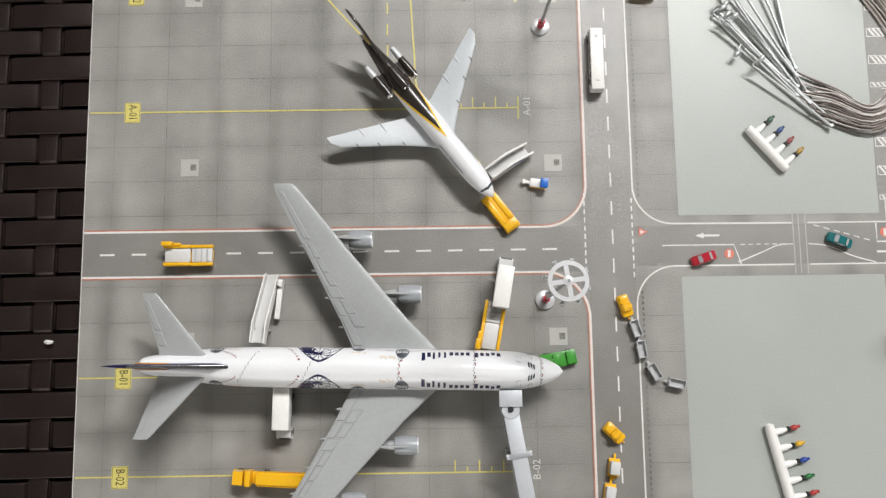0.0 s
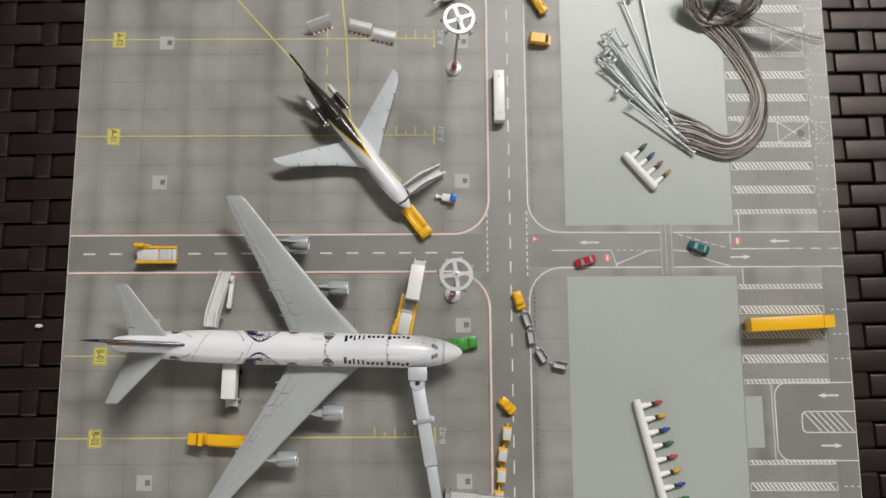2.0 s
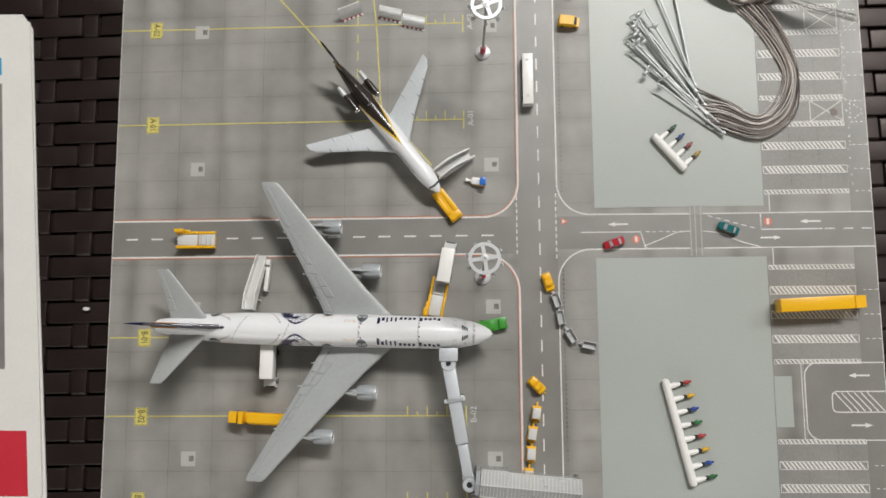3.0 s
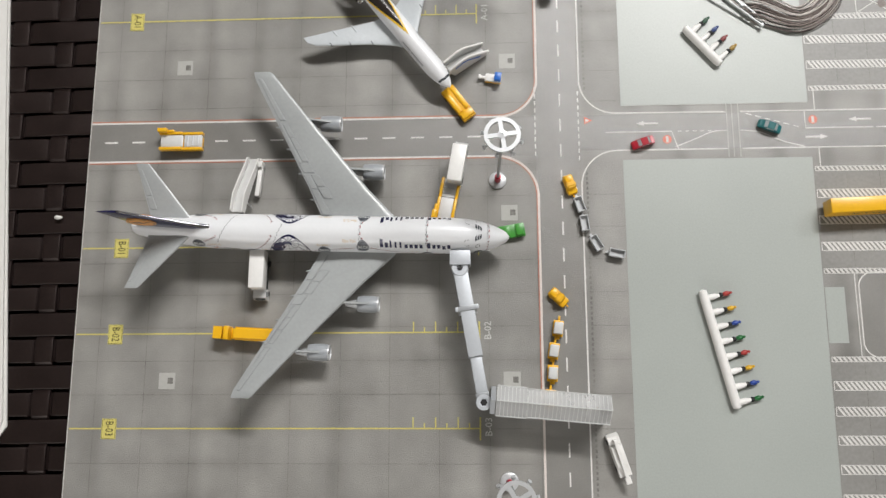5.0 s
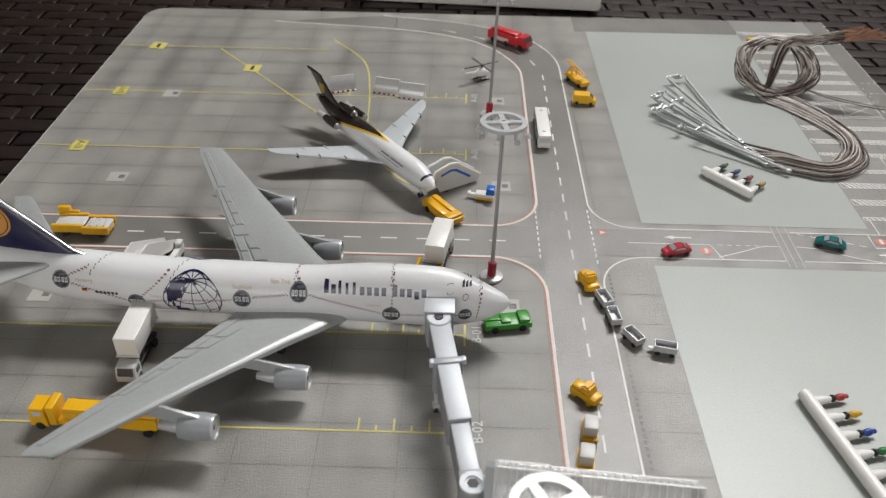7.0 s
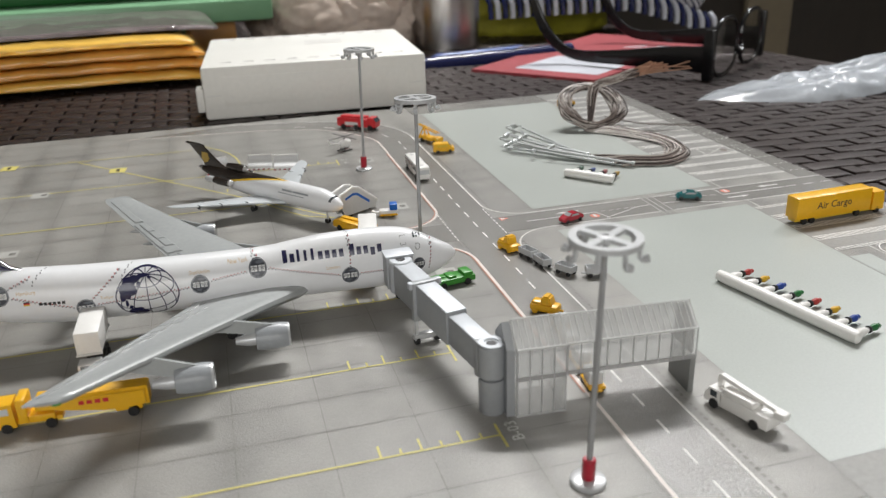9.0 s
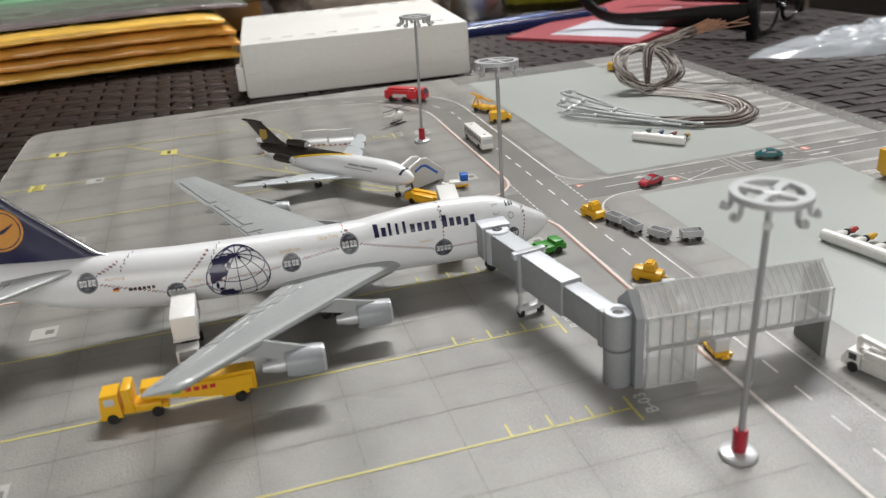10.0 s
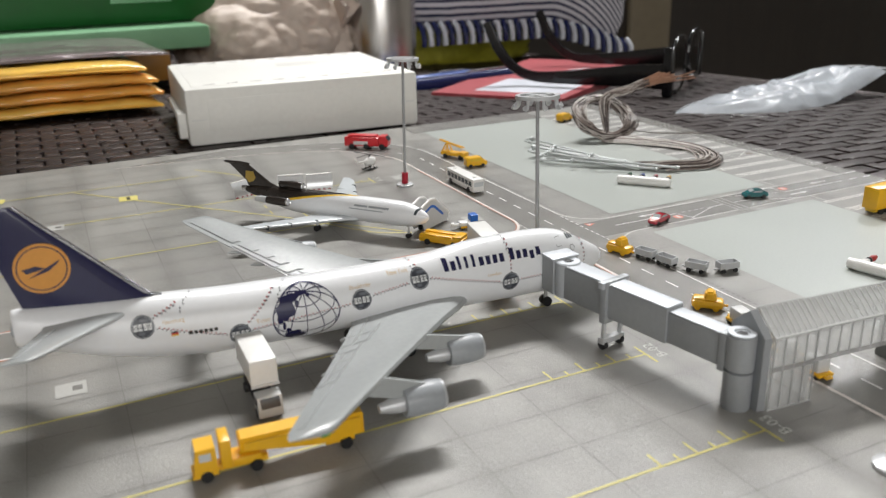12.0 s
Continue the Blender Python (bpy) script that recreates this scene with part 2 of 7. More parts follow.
def joint_wear(m, x0, step_x, y0, step_y, deep):
    """Adds soft dark dirt along the printed slab joints, uneven from slab to slab."""
    nt = m.node_tree
    b = nt.nodes["Principled BSDF"]
    tc = next(n for n in nt.nodes if n.bl_idname == "ShaderNodeTexCoord")
    axes = nt.nodes.new("ShaderNodeSeparateXYZ")
    nt.links.new(tc.outputs["Object"], axes.inputs[0])
    shade = b.inputs["Base Color"].links[0].from_socket
    for axis, at, step, depth, scale in (("X", x0, step_x, deep, (42.0, 9.0, 1.0)), ("Y", y0, step_y, deep * 0.45, (11.0, 47.0, 1.0))):
        cells, fold, edge = nt.nodes.new("ShaderNodeMath"), nt.nodes.new("ShaderNodeMath"), nt.nodes.new("ShaderNodeMapRange")
        cells.operation, fold.operation, edge.interpolation_type = "MULTIPLY_ADD", "PINGPONG", "SMOOTHSTEP"
        cells.inputs[1].default_value, cells.inputs[2].default_value, fold.inputs[1].default_value = 1 / step, -at / step, 0.5
        edge.inputs["From Min"].default_value, edge.inputs["From Max"].default_value = 0.0, 0.36
        edge.inputs["To Min"].default_value, edge.inputs["To Max"].default_value = 1.0, 0.0
        mp, patchy, far = nt.nodes.new("ShaderNodeMapping"), nt.nodes.new("ShaderNodeTexNoise"), nt.nodes.new("ShaderNodeMapRange")
        mp.inputs["Scale"].default_value = scale
        patchy.inputs["Scale"].default_value, patchy.inputs["Detail"].default_value = 1.0, 2.0
        far.inputs["From Min"].default_value, far.inputs["From Max"].default_value, far.inputs["To Max"].default_value = 0.36, 0.66, depth
        amount, mix = nt.nodes.new("ShaderNodeMath"), nt.nodes.new("ShaderNodeMix")
        amount.operation, mix.data_type, mix.blend_type = "MULTIPLY", "RGBA", "MIX"
        mix.inputs["B"].default_value = (0.03, 0.028, 0.024, 1)
        nt.links.new(axes.outputs[axis], cells.inputs[0])
        nt.links.new(cells.outputs[0], fold.inputs[0])
        nt.links.new(fold.outputs[0], edge.inputs["Value"])
        nt.links.new(tc.outputs["Object"], mp.inputs["Vector"])
        nt.links.new(mp.outputs["Vector"], patchy.inputs["Vector"])
        nt.links.new(patchy.outputs["Fac"], far.inputs["Value"])
        nt.links.new(edge.outputs[0], amount.inputs[0])
        nt.links.new(far.outputs[0], amount.inputs[1])
        nt.links.new(amount.outputs[0], mix.inputs["Factor"])
        nt.links.new(shade, mix.inputs["A"])
        shade = mix.outputs["Result"]
    nt.links.new(shade, b.inputs["Base Color"])


def pebbled(m, scale, depth):
    """Gives a laminated print its shallow orange-peel relief, which breaks up the gloss."""
    nt = m.node_tree
    tc = next(n for n in nt.nodes if n.bl_idname == "ShaderNodeTexCoord")
    n, bp = nt.nodes.new("ShaderNodeTexNoise"), nt.nodes.new("ShaderNodeBump")
    n.inputs["Scale"].default_value, n.inputs["Detail"].default_value, n.inputs["Roughness"].default_value = scale, 2.5, 0.6
    bp.inputs["Strength"].default_value, bp.inputs["Distance"].default_value = 1.0, depth
    nt.links.new(tc.outputs["Object"], n.inputs["Vector"])
    nt.links.new(n.outputs["Fac"], bp.inputs["Height"])
    nt.links.new(bp.outputs["Normal"], nt.nodes["Principled BSDF"].inputs["Normal"])


PRINT_CONCRETE = material("printed_concrete", (0.305, 0.297, 0.278), 0.32, vary=0.18, grain=2700, blotch=60, spec=0.44)
banded(PRINT_CONCRETE, 0.88, 34.0, 7.0)
joint_wear(PRINT_CONCRETE, -0.1435, 0.01836, 0.0022, 0.012375, 0.34)
pebbled(PRINT_CONCRETE, 2400, 0.00014)
PRINT_ASPHALT = material("printed_asphalt", (0.222, 0.216, 0.202), 0.24, vary=0.13, grain=3600, blotch=50, spec=0.62)
pebbled(PRINT_ASPHALT, 2800, 0.00012)
PRINT_PALE = material("printed_pale_grey_green", (0.375, 0.40, 0.376), 0.36, vary=0.06, grain=1600, blotch=14, spec=0.5)
pebbled(PRINT_PALE, 2000, 0.00004)
PRINT_PINK = material("printed_pinkish_white_line", (0.66, 0.60, 0.56), 0.45, vary=0.08)
PRINT_WHITE = material("printed_white_line", (0.68, 0.665, 0.64), 0.45, vary=0.06)
PRINT_RED = material("printed_rust_red_line", (0.44, 0.17, 0.105), 0.45, vary=0.15)
PRINT_YELLOW = material("printed_yellow_line", (0.62, 0.545, 0.16), 0.45, vary=0.08)
PRINT_BLACK = material("printed_black_letters", (0.08, 0.07, 0.03), 0.45, vary=0.05)
PRINT_JOINT = material("printed_slab_joint", (0.19, 0.184, 0.17), 0.45, vary=0.45, grain=900, spec=0.34)
PRINT_FAINT = material("printed_faint_white", (0.43, 0.425, 0.40), 0.45, vary=0.06)
PRINT_PALE_INK = material("printed_pale_ink", (0.55, 0.545, 0.52), 0.45, vary=0.06)
PRINT_BAY = material("printed_parking_bay", (0.25, 0.245, 0.231), 0.42, vary=0.12, grain=800, spec=0.4)
PRINT_SIGN = material("printed_sign_red", (0.62, 0.16, 0.10), 0.45, vary=0.08)
STAIN = material("brown_round_stain", (0.135, 0.105, 0.09), 0.45, vary=0.3, grain=1500)
CARD_EDGE = material("white_card_edge", (0.72, 0.70, 0.66), 0.8)
RATTAN = material("dark_brown_rattan_plastic", (0.0110, 0.0066, 0.0060), 0.44, vary=0.3, grain=900, blotch=90, bump=0.35, spec=0.42)
RATTAN.node_tree.nodes["Principled BSDF"].inputs["Specular Tint"].default_value = (1.0, 0.86, 0.82, 1)
HULL_WHITE = material("gloss_white_model_paint", (0.785, 0.795, 0.81), 0.33, vary=0.02, coat=0.15)
WING_GREY = material("satin_grey_model_paint", (0.37, 0.386, 0.386), 0.25, vary=0.05)
WING_LINE = material("dark_panel_line_grey", (0.285, 0.297, 0.297), 0.35, vary=0.1)
FIN_EDGE = material("bare_metal_fin_edge", (0.50, 0.50, 0.53), 0.2, metal=1.0, vary=0.05)
BADGE_GOLD = material("dull_gold_badge_print", (0.40, 0.27, 0.05), 0.4, vary=0.2, grain=3000)
PALE_WING = material("pale_silver_grey_paint", (0.52, 0.55, 0.57), 0.33, vary=0.05)
ENGINE_GREY = material("engine_grey_paint", (0.33, 0.35, 0.37), 0.38, vary=0.06)
NAVY = material("navy_blue_paint", (0.016, 0.016, 0.062), 0.26, vary=0.08, coat=0.2)
BADGE_ORANGE = material("orange_badge_paint", (0.72, 0.33, 0.07), 0.4, vary=0.05)
DIAL_GREY = material("dial_dark_grey_print", (0.034, 0.038, 0.05), 0.35, vary=0.08)
DIAL_PLATE = material("dial_pale_plate_print", (0.74, 0.75, 0.75), 0.35, vary=0.05)
DIAL_MID = material("dial_mid_grey_print", (0.11, 0.12, 0.14), 0.35, vary=0.08)
ROUTE_RED = material("route_red_print", (0.36, 0.06, 0.06), 0.4, vary=0.1)
TOWN_TAN = material("tan_small_print", (0.62, 0.45, 0.24), 0.4, vary=0.05)
FLAG_YELLOW = material("flag_yellow_print", (0.75, 0.50, 0.05), 0.4)
INK_BLACK = material("black_print", (0.02, 0.02, 0.022), 0.4, vary=0.1)
BROWN_TAIL = material("dark_brown_black_paint", (0.026, 0.020, 0.017), 0.25, vary=0.1, coat=0.2)
STRIPE_YELLOW = material("amber_stripe_paint", (0.74, 0.47, 0.03), 0.35)
CHROME = material("bright_bare_metal", (0.75, 0.75, 0.76), 0.24, metal=1.0, vary=0.05)
SILVER = material("silver_plastic_paint", (0.55, 0.56, 0.57), 0.34, metal=0.25, vary=0.05)
POLE = material("dull_silver_pole", (0.40, 0.405, 0.415), 0.34, metal=0.6, vary=0.05)
# Bridge grey twice: tops paler, the light from above put into the colour.
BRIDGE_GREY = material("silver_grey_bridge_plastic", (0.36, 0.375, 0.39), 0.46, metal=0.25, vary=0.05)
BRIDGE_LIT = material("silver_grey_bridge_lit_top", (0.53, 0.555, 0.585), 0.5, metal=0.25, vary=0.04)
SCREEN = material("shiny_pale_silver_screen", (0.74, 0.75, 0.76), 0.36, metal=0.55, vary=0.05)
TYRE = material("black_plastic_tyre", (0.014, 0.014, 0.015), 0.5, vary=0.2)
YELLOW = material("golden_yellow_plastic", (0.83, 0.45, 0.012), 0.33, vary=0.04, coat=0.1)
WHITE = material("white_plastic", (0.80, 0.79, 0.765), 0.36, vary=0.03)
GREY_WHITE = material("grey_white_plastic", (0.62, 0.62, 0.61), 0.4, vary=0.04)
GREEN = material("bright_green_plastic", (0.05, 0.28, 0.035), 0.36, vary=0.06)
RED = material("red_plastic", (0.58, 0.022, 0.030), 0.32, vary=0.06)
MAST_RED = material("crimson_mast_foot_paint", (0.40, 0.012, 0.03), 0.38, vary=0.06)
BLUE = material("blue_plastic", (0.012, 0.13, 0.52), 0.36, vary=0.05)
TEAL = material("dark_teal_car_paint", (0.010, 0.13, 0.14), 0.22, vary=0.06, coat=0.4)
CAR_RED = material("dark_red_car_paint", (0.42, 0.018, 0.035), 0.2, vary=0.06, coat=0.4)
WINDOW = material("dark_window_print", (0.06, 0.07, 0.08), 0.22, vary=0.1)
CAR_WINDOW = material("silvery_car_window_paint", (0.40, 0.42, 0.43), 0.22, vary=0.1)
PALE_WINDOW = material("pale_window_print", (0.55, 0.57, 0.58), 0.3, vary=0.06)
SMOKE = material("smoked_acrylic", (0.17, 0.175, 0.17), 0.3, vary=0.08)
LAMP_SILVER = material("dull_silver_wire_metal", (0.50, 0.52, 0.52), 0.44, metal=0.45, vary=0.12)


def thin(name, colour, through, rough, tint):
    """Thin hazy acrylic: part of the light passes straight on, the rest meets the surface."""
    m = material(name, colour, rough, vary=0.06, grain=300, blotch=40)
    nt = m.node_tree
    out = next(n for n in nt.nodes if n.bl_idname == "ShaderNodeOutputMaterial")
    mix, pas = nt.nodes.new("ShaderNodeMixShader"), nt.nodes.new("ShaderNodeBsdfTransparent")
    pas.inputs["Color"].default_value = (tint, tint, tint, 1)
    mix.inputs[0].default_value = 1.0 - through
    nt.links.new(pas.outputs[0], mix.inputs[1])
    nt.links.new(nt.nodes["Principled BSDF"].outputs[0], mix.inputs[2])
    nt.links.new(mix.outputs[0], out.inputs["Surface"])
    return m


PANE = thin("hazy_clear_acrylic", (0.86, 0.87, 0.86), 0.73, 0.10, 0.97)
ROOF_PANE = thin("frosted_acrylic_roof", (0.78, 0.785, 0.78), 0.68, 0.12, 0.98)
CLEAR_RIB = thin("acrylic_rib", (0.84, 0.85, 0.84), 0.50, 0.2, 0.96)
MULLION = thin("grey_acrylic_mullion", (0.52, 0.525, 0.52), 0.42, 0.2, 0.95)
FLOOR_BAND = thin("grey_acrylic_floor_band", (0.46, 0.46, 0.455), 0.5, 0.2, 0.95)

# ---- the printed airport mat ----
X0, X1, Y0, Y1 = -15.3, 17.0, -24.0, 26.0
Z1, Z2, Z3, Z4 = 0.006, 0.011, 0.016, 0.021
mat = tagged(part("ground", prism(bmesh.new(), [(X0, Y0), (X1, Y0), (X1, Y1)] + arc(X0 + 0.9, Y1 - 0.9, 0.9, 90, 180, 10), "z", -0.16, 0.0), [PRINT_CONCRETE], None,
                  "printed grey concrete airport apron mat lying on woven rattan", sharp=0), category="play mat", kind="structure")
part("mat_edge", boxes((X0 - 0.03, X0 - 0.002, Y0, Y1 - 0.9, -0.16, -0.01), (X1 + 0.002, X1 + 0.03, Y0, Y1, -0.16, -0.01), (X0 + 0.9, X1, Y1 + 0.002, Y1 + 0.03, -0.16, -0.01)), CARD_EDGE, mat, "white cut card edge")


def paint(name, bm, m):
    return part(name, bm, m, mat, sharp=0)


def oblong(x0, x1, y0, y1):
    return [(x0, y0), (x1, y0), (x1, y1), (x0, y1)]


# asphalt: crossing roads, car park and loop
RL, RR, HB, HT = 2.28, 3.92, 6.74, 8.32
paint("taxi_road", flat(flat(bmesh.new(), oblong(RL, RR, Y0 + 0.01, 18.6), Z1), oblong(X0 + 0.01, RL, HB, HT), Z1), PRINT_ASPHALT)
BAND = [[(2.28, 18.6), (3.92, 18.6)], [(2.22, 19.8), (3.9, 20.4)], [(1.75, 21.0), (3.62, 21.6)], [(0.9, 22.2), (2.9, 22.9)], [(-0.6, 23.2), (1.6, 24.0)], [(-3.5, 24.0), (-0.5, 24.9)], [(-9.0, 24.6), (-4.0, 25.6)]]
bm = bmesh.new()
for (a, b), (c, d) in zip(BAND, BAND[1:]):
    flat(bm, [a, b, d, c], Z1)
paint("bending_road", bm, PRINT_ASPHALT)
paint("access_road", flat(bmesh.new(), oblong(RR, X1 - 0.01, 6.9, 8.3), Z1), PRINT_ASPHALT)
paint("car_park_lane", flat(flat(bmesh.new(), oblong(16.12, X1 - 0.01, Y0 + 0.01, 6.9), Z1), oblong(16.12, X1 - 0.01, 8.3, Y1 - 0.01), Z1), PRINT_ASPHALT)
for y0, y1 in ((8.66, 24.2), (-6.2, 6.5)):
    paint("pale_plot", flat(bmesh.new(), oblong(5.5, 12.55, y0, y1), Z1), PRINT_PALE)
paint("bay_ground", flat(flat(flat(flat(bmesh.new(), oblong(12.56, 16.11, 9.2, Y1 - 0.01), Z1), oblong(12.56, 16.11, 2.15, 6.1), Z1), oblong(12.56, 16.11, Y0 + 0.01, -1.0), Z1),
                         oblong(5.5, 12.55, Y0 + 0.01, -6.21), Z1), PRINT_BAY)
paint("far_road", flat(bmesh.new(), oblong(5.0, 12.55, 24.21, Y1 - 0.01), Z1), PRINT_ASPHALT)
paint("loop_road", flat(bmesh.new(), oblong(13.8, X1 - 0.01, -1.0, 2.1), Z1 + 0.002), PRINT_ASPHALT)

# slab joints of the apron and of the side strip
bm = bmesh.new()
for i in range(10):
    x = -14.35 + 1.836 * i
    if x < RL:
        for y0, y1 in ((Y0, HB), (HT, Y1)):
            ribbon(bm, [(x, y0 + 0.02), (x, y1 - (0.3 if i == 0 else 0.02))], 0.016, Z1)
for j in range(-18, 21):
    y = 0.22 + 1.2375 * j
    if not HB < y < HT:
        ribbon(bm, [(X0 + 0.02, y), (RL - 0.3, y)], 0.015, Z1)
        if not 6.4 < y < 8.8:
            ribbon(bm, [(RR + 0.16, y), (5.48, y)], 0.014, Z1)
paint("slab_joint", bm, PRINT_JOINT)
b, y = bmesh.new(), Y0 + 0.1
while y < 19.5:
    if not 6.0 < y < 9.3:
        ribbon(b, [(4.12, y), (4.12, y + 0.11)], 0.075, Z1)
    y += 0.19
paint("gutter_strip", b, PRINT_JOINT)

# apron road edges: white beside rust red, with rounded corners
BEND = spline([(RL, 17.0, 0), (RL, 18.6, 0), (2.22, 19.8, 0), (1.75, 21.0, 0), (0.9, 22.2, 0), (-0.6, 23.2, 0), (-3.5, 24.0, 0), (-9.0, 24.6, 0)], 8)
paint("apron_edge_line", ribbon(bmesh.new(), [(X0 + 0.02, HT), (RL - 1.5, HT)], 0.07, Z2), PRINT_WHITE)
paint("apron_edge_line", ribbon(bmesh.new(), arc(RL - 1.5, HT + 1.5, 1.5, -90, 0) + [tuple(p)[:2] for p in BEND], 0.085, Z2), PRINT_PINK)
paint("apron_edge_line", ribbon(bmesh.new(), [(X0 + 0.02, HB), (RL - 1.6, HB)], 0.07, Z2), PRINT_WHITE)
paint("apron_edge_line", ribbon(bmesh.new(), arc(RL - 1.6, HB - 1.6, 1.6, 90, 0) + [(RL, Y0 + 0.02)], 0.085, Z2), PRINT_PINK)
for y, back in ((HT + 0.062, 1.5), (HB - 0.062, 1.6)):
    paint("apron_red_line", ribbon(bmesh.new(), [(X0 + 0.02, y), (RL - back, y)], 0.045, Z2), PRINT_RED)
paint("apron_red_line", ribbon(bmesh.new(), arc(RL - 1.6, HB - 1.6, 1.535, 90, 0) + [(RL - 0.065, -2.6)], 0.038, Z2), PRINT_RED)
paint("apron_red_line", ribbon(bmesh.new(), arc(RL - 1.5, HT + 1.5, 1.435, -90, 0) + [(RL - 0.065, 17.5)], 0.034, Z2), PRINT_RED)
RIGHT = spline([(RR, 17.0, 0), (RR, 19.0, 0), (3.9, 20.4, 0), (3.62, 21.6, 0), (2.9, 22.9, 0), (1.6, 24.0, 0), (-0.5, 24.9, 0), (-4.0, 25.6, 0)], 8)
paint("road_edge_line", ribbon(bmesh.new(), [tuple(p)[:2] for p in RIGHT[::-1]] + [(RR, 9.6)] + arc(5.3, 9.75, 1.38, 180, 270)[2:] + [(9.45, 8.34)], 0.055, Z2), PRINT_WHITE)
paint("road_edge_line", ribbon(bmesh.new(), [(9.45, 6.88)] + arc(5.3, 5.5, 1.38, 90, 180) + [(RR, Y0 + 0.02)], 0.055, Z2), PRINT_WHITE)
for y in (8.34, 6.88):
    paint("road_edge_line", ribbon(bmesh.new(), [(10.0, y), (X1 - 0.02, y)], 0.05, Z2), PRINT_WHITE)


def dashes(name, x, y, dx, dy, first, step, length, count, width, m=PRINT_WHITE):
    """A broken line from (x, y) along (dx, dy)."""
    for i in range(count):
        a = first + i * step
        paint(name, ribbon(bmesh.new(), [(x + dx * a, y + dy * a), (x + dx * (a + length), y + dy * (a + length))], width, Z3), m)


dashes("lane_dash", -14.7, 7.53, 1, 0, 0.0, 1.10, 0.51, 15, 0.065)
dashes("lane_dash", 3.16, 9.2 + 1.015 * 10, 0, -1, 0.0, 1.015, 0.5, 42, 0.055)
for a, b in (((2.9, 20.3), (2.72, 20.8)), ((2.45, 21.35), (2.15, 21.8)), ((1.7, 22.25), (1.3, 22.6)), ((0.8, 23.0), (0.3, 23.3)), ((-0.5, 23.7), (-1.1, 23.95))):
    paint("lane_dash", ribbon(bmesh.new(), [a, b], 0.055, Z2), PRINT_WHITE)
dashes("junction_dash", 2.2, 9.5, 0, -1, 0.0, 0.29, 0.18, 10, 0.05)
dashes("junction_dash", 3.86, 9.3, 0, -1, 0.0, 0.29, 0.18, 10, 0.05)

# stands: yellow lead-in lines, stop ladders, tags and hatch covers
for name, y in (("A-02", 17.0), ("A-01", 12.63), ("B-01", 3.3), ("B-02", 0.0), ("B-03", -3.48), ("B-04", -7.9)):
    bm = ribbon(bmesh.new(), [(X0 + 0.05, y), (0.0, y)], 0.05, Z2)
    for k in range(6):
        x = -2.46 + 0.41 * k
        ribbon(bm, [(x, y), (x, y + (0.4 if k % 2 == 0 else 0.19))], 0.045, Z2)
    ribbon(bm, [(-0.02, y - 0.42), (-0.02, y + 0.4)], 0.055, Z2)
    paint("stand_line", bm, PRINT_YELLOW)
    paint("stand_tag", flat(bmesh.new(), oblong(-14.02, -13.46, y - 0.38, y + 0.36), Z3), PRINT_YELLOW)
    rim = [(-13.99, y - 0.35), (-13.49, y - 0.35), (-13.49, y + 0.33), (-13.99, y + 0.33), (-13.99, y - 0.35)]
    paint("tag_border", ribbon(bmesh.new(), rim, 0.014, Z4), PRINT_BLACK)
    paint("stand_letters", lettering(bmesh.new(), name, 0.34, lambda u, v: (-13.74 + v * 1.25, y - u * 0.86, Z4), 0.002), PRINT_BLACK)
    paint("stand_number", lettering(bmesh.new(), name, 0.36, lambda u, v: (0.30 - v, y + 0.06 + u, Z2), 0.006), PRINT_PALE_INK)
for x, y in ((-13.6, 21.45), (-9.0, 19.35)):
    paint("stand_tag", flat(bmesh.new(), [(x - 0.36, y - 0.3), (x + 0.3, y - 0.36), (x + 0.36, y + 0.3), (x - 0.3, y + 0.36)], Z3), PRINT_YELLOW)
    paint("stand_bar", flat(bmesh.new(), oblong(x - 0.07, x + 0.07, y - 0.2, y + 0.2), Z4), PRINT_BLACK)
paint("stand_line", ribbon(bmesh.new(), [(X0 + 0.05, 21.45), (-6.0, 21.45)], 0.05, Z2), PRINT_YELLOW)
paint("taxi_line", ribbon(bmesh.new(), [(-10.8, 21.3), (-1.4, 10.6)], 0.06, Z2), PRINT_YELLOW)
paint("taxi_line", ribbon(bmesh.new(), spline([(-6.0, 22.6, 0), (-4.4, 20.3, 0), (-3.9, 17.6, 0), (-3.72, 15.0, 0), (-3.5, 13.0, 0), (-2.3, 11.0, 0), (-1.2, 10.3, 0)]), 0.06, Z2), PRINT_YELLOW)
dashes("stand_dash", -4.66, 18.2, 0, -1, 0.0, 0.8, 0.42, 5, 0.05, PRINT_YELLOW)
for x in (-11.66, 1.16):
    for y in (16.84, 10.6, 4.5, -1.75, -7.9):
        paint("hatch_cover", flat(bmesh.new(), oblong(x - 0.31, x + 0.31, y - 0.30, y + 0.30), Z2 + 0.001), PRINT_FAINT)
        paint("hatch_box", flat(bmesh.new(), oblong(x + 0.03, x + 0.23, y - 0.1, y + 0.12), Z3), PRINT_JOINT)

# access road markings
bm = bmesh.new()
for x in (9.48, 9.68, 9.92):
    ribbon(bm, [(x, 6.56), (x, 8.68)], 0.035, Z3)
ribbon(bm, [(5.52, 8.66), (9.4, 8.66)], 0.02, Z2)
ribbon(bm, [(9.95, 8.66), (12.5, 8.66)], 0.02, Z2)
paint("crossing_lines", bm, PRINT_FAINT)
bm = ribbon(bmesh.new(), [(4.88, 7.6), (7.38, 7.6), (7.6, 6.92)], 0.045, Z3)
ribbon(bm, spline([(7.5, 6.98, 0), (8.3, 7.3, 0), (8.9, 7.55, 0), (9.45, 7.6, 0)]), 0.04, Z3)
ribbon(bm, spline([(9.98, 7.6, 0), (10.7, 7.5, 0), (11.5, 7.15, 0), (12.3, 6.92, 0)]), 0.04, Z3)
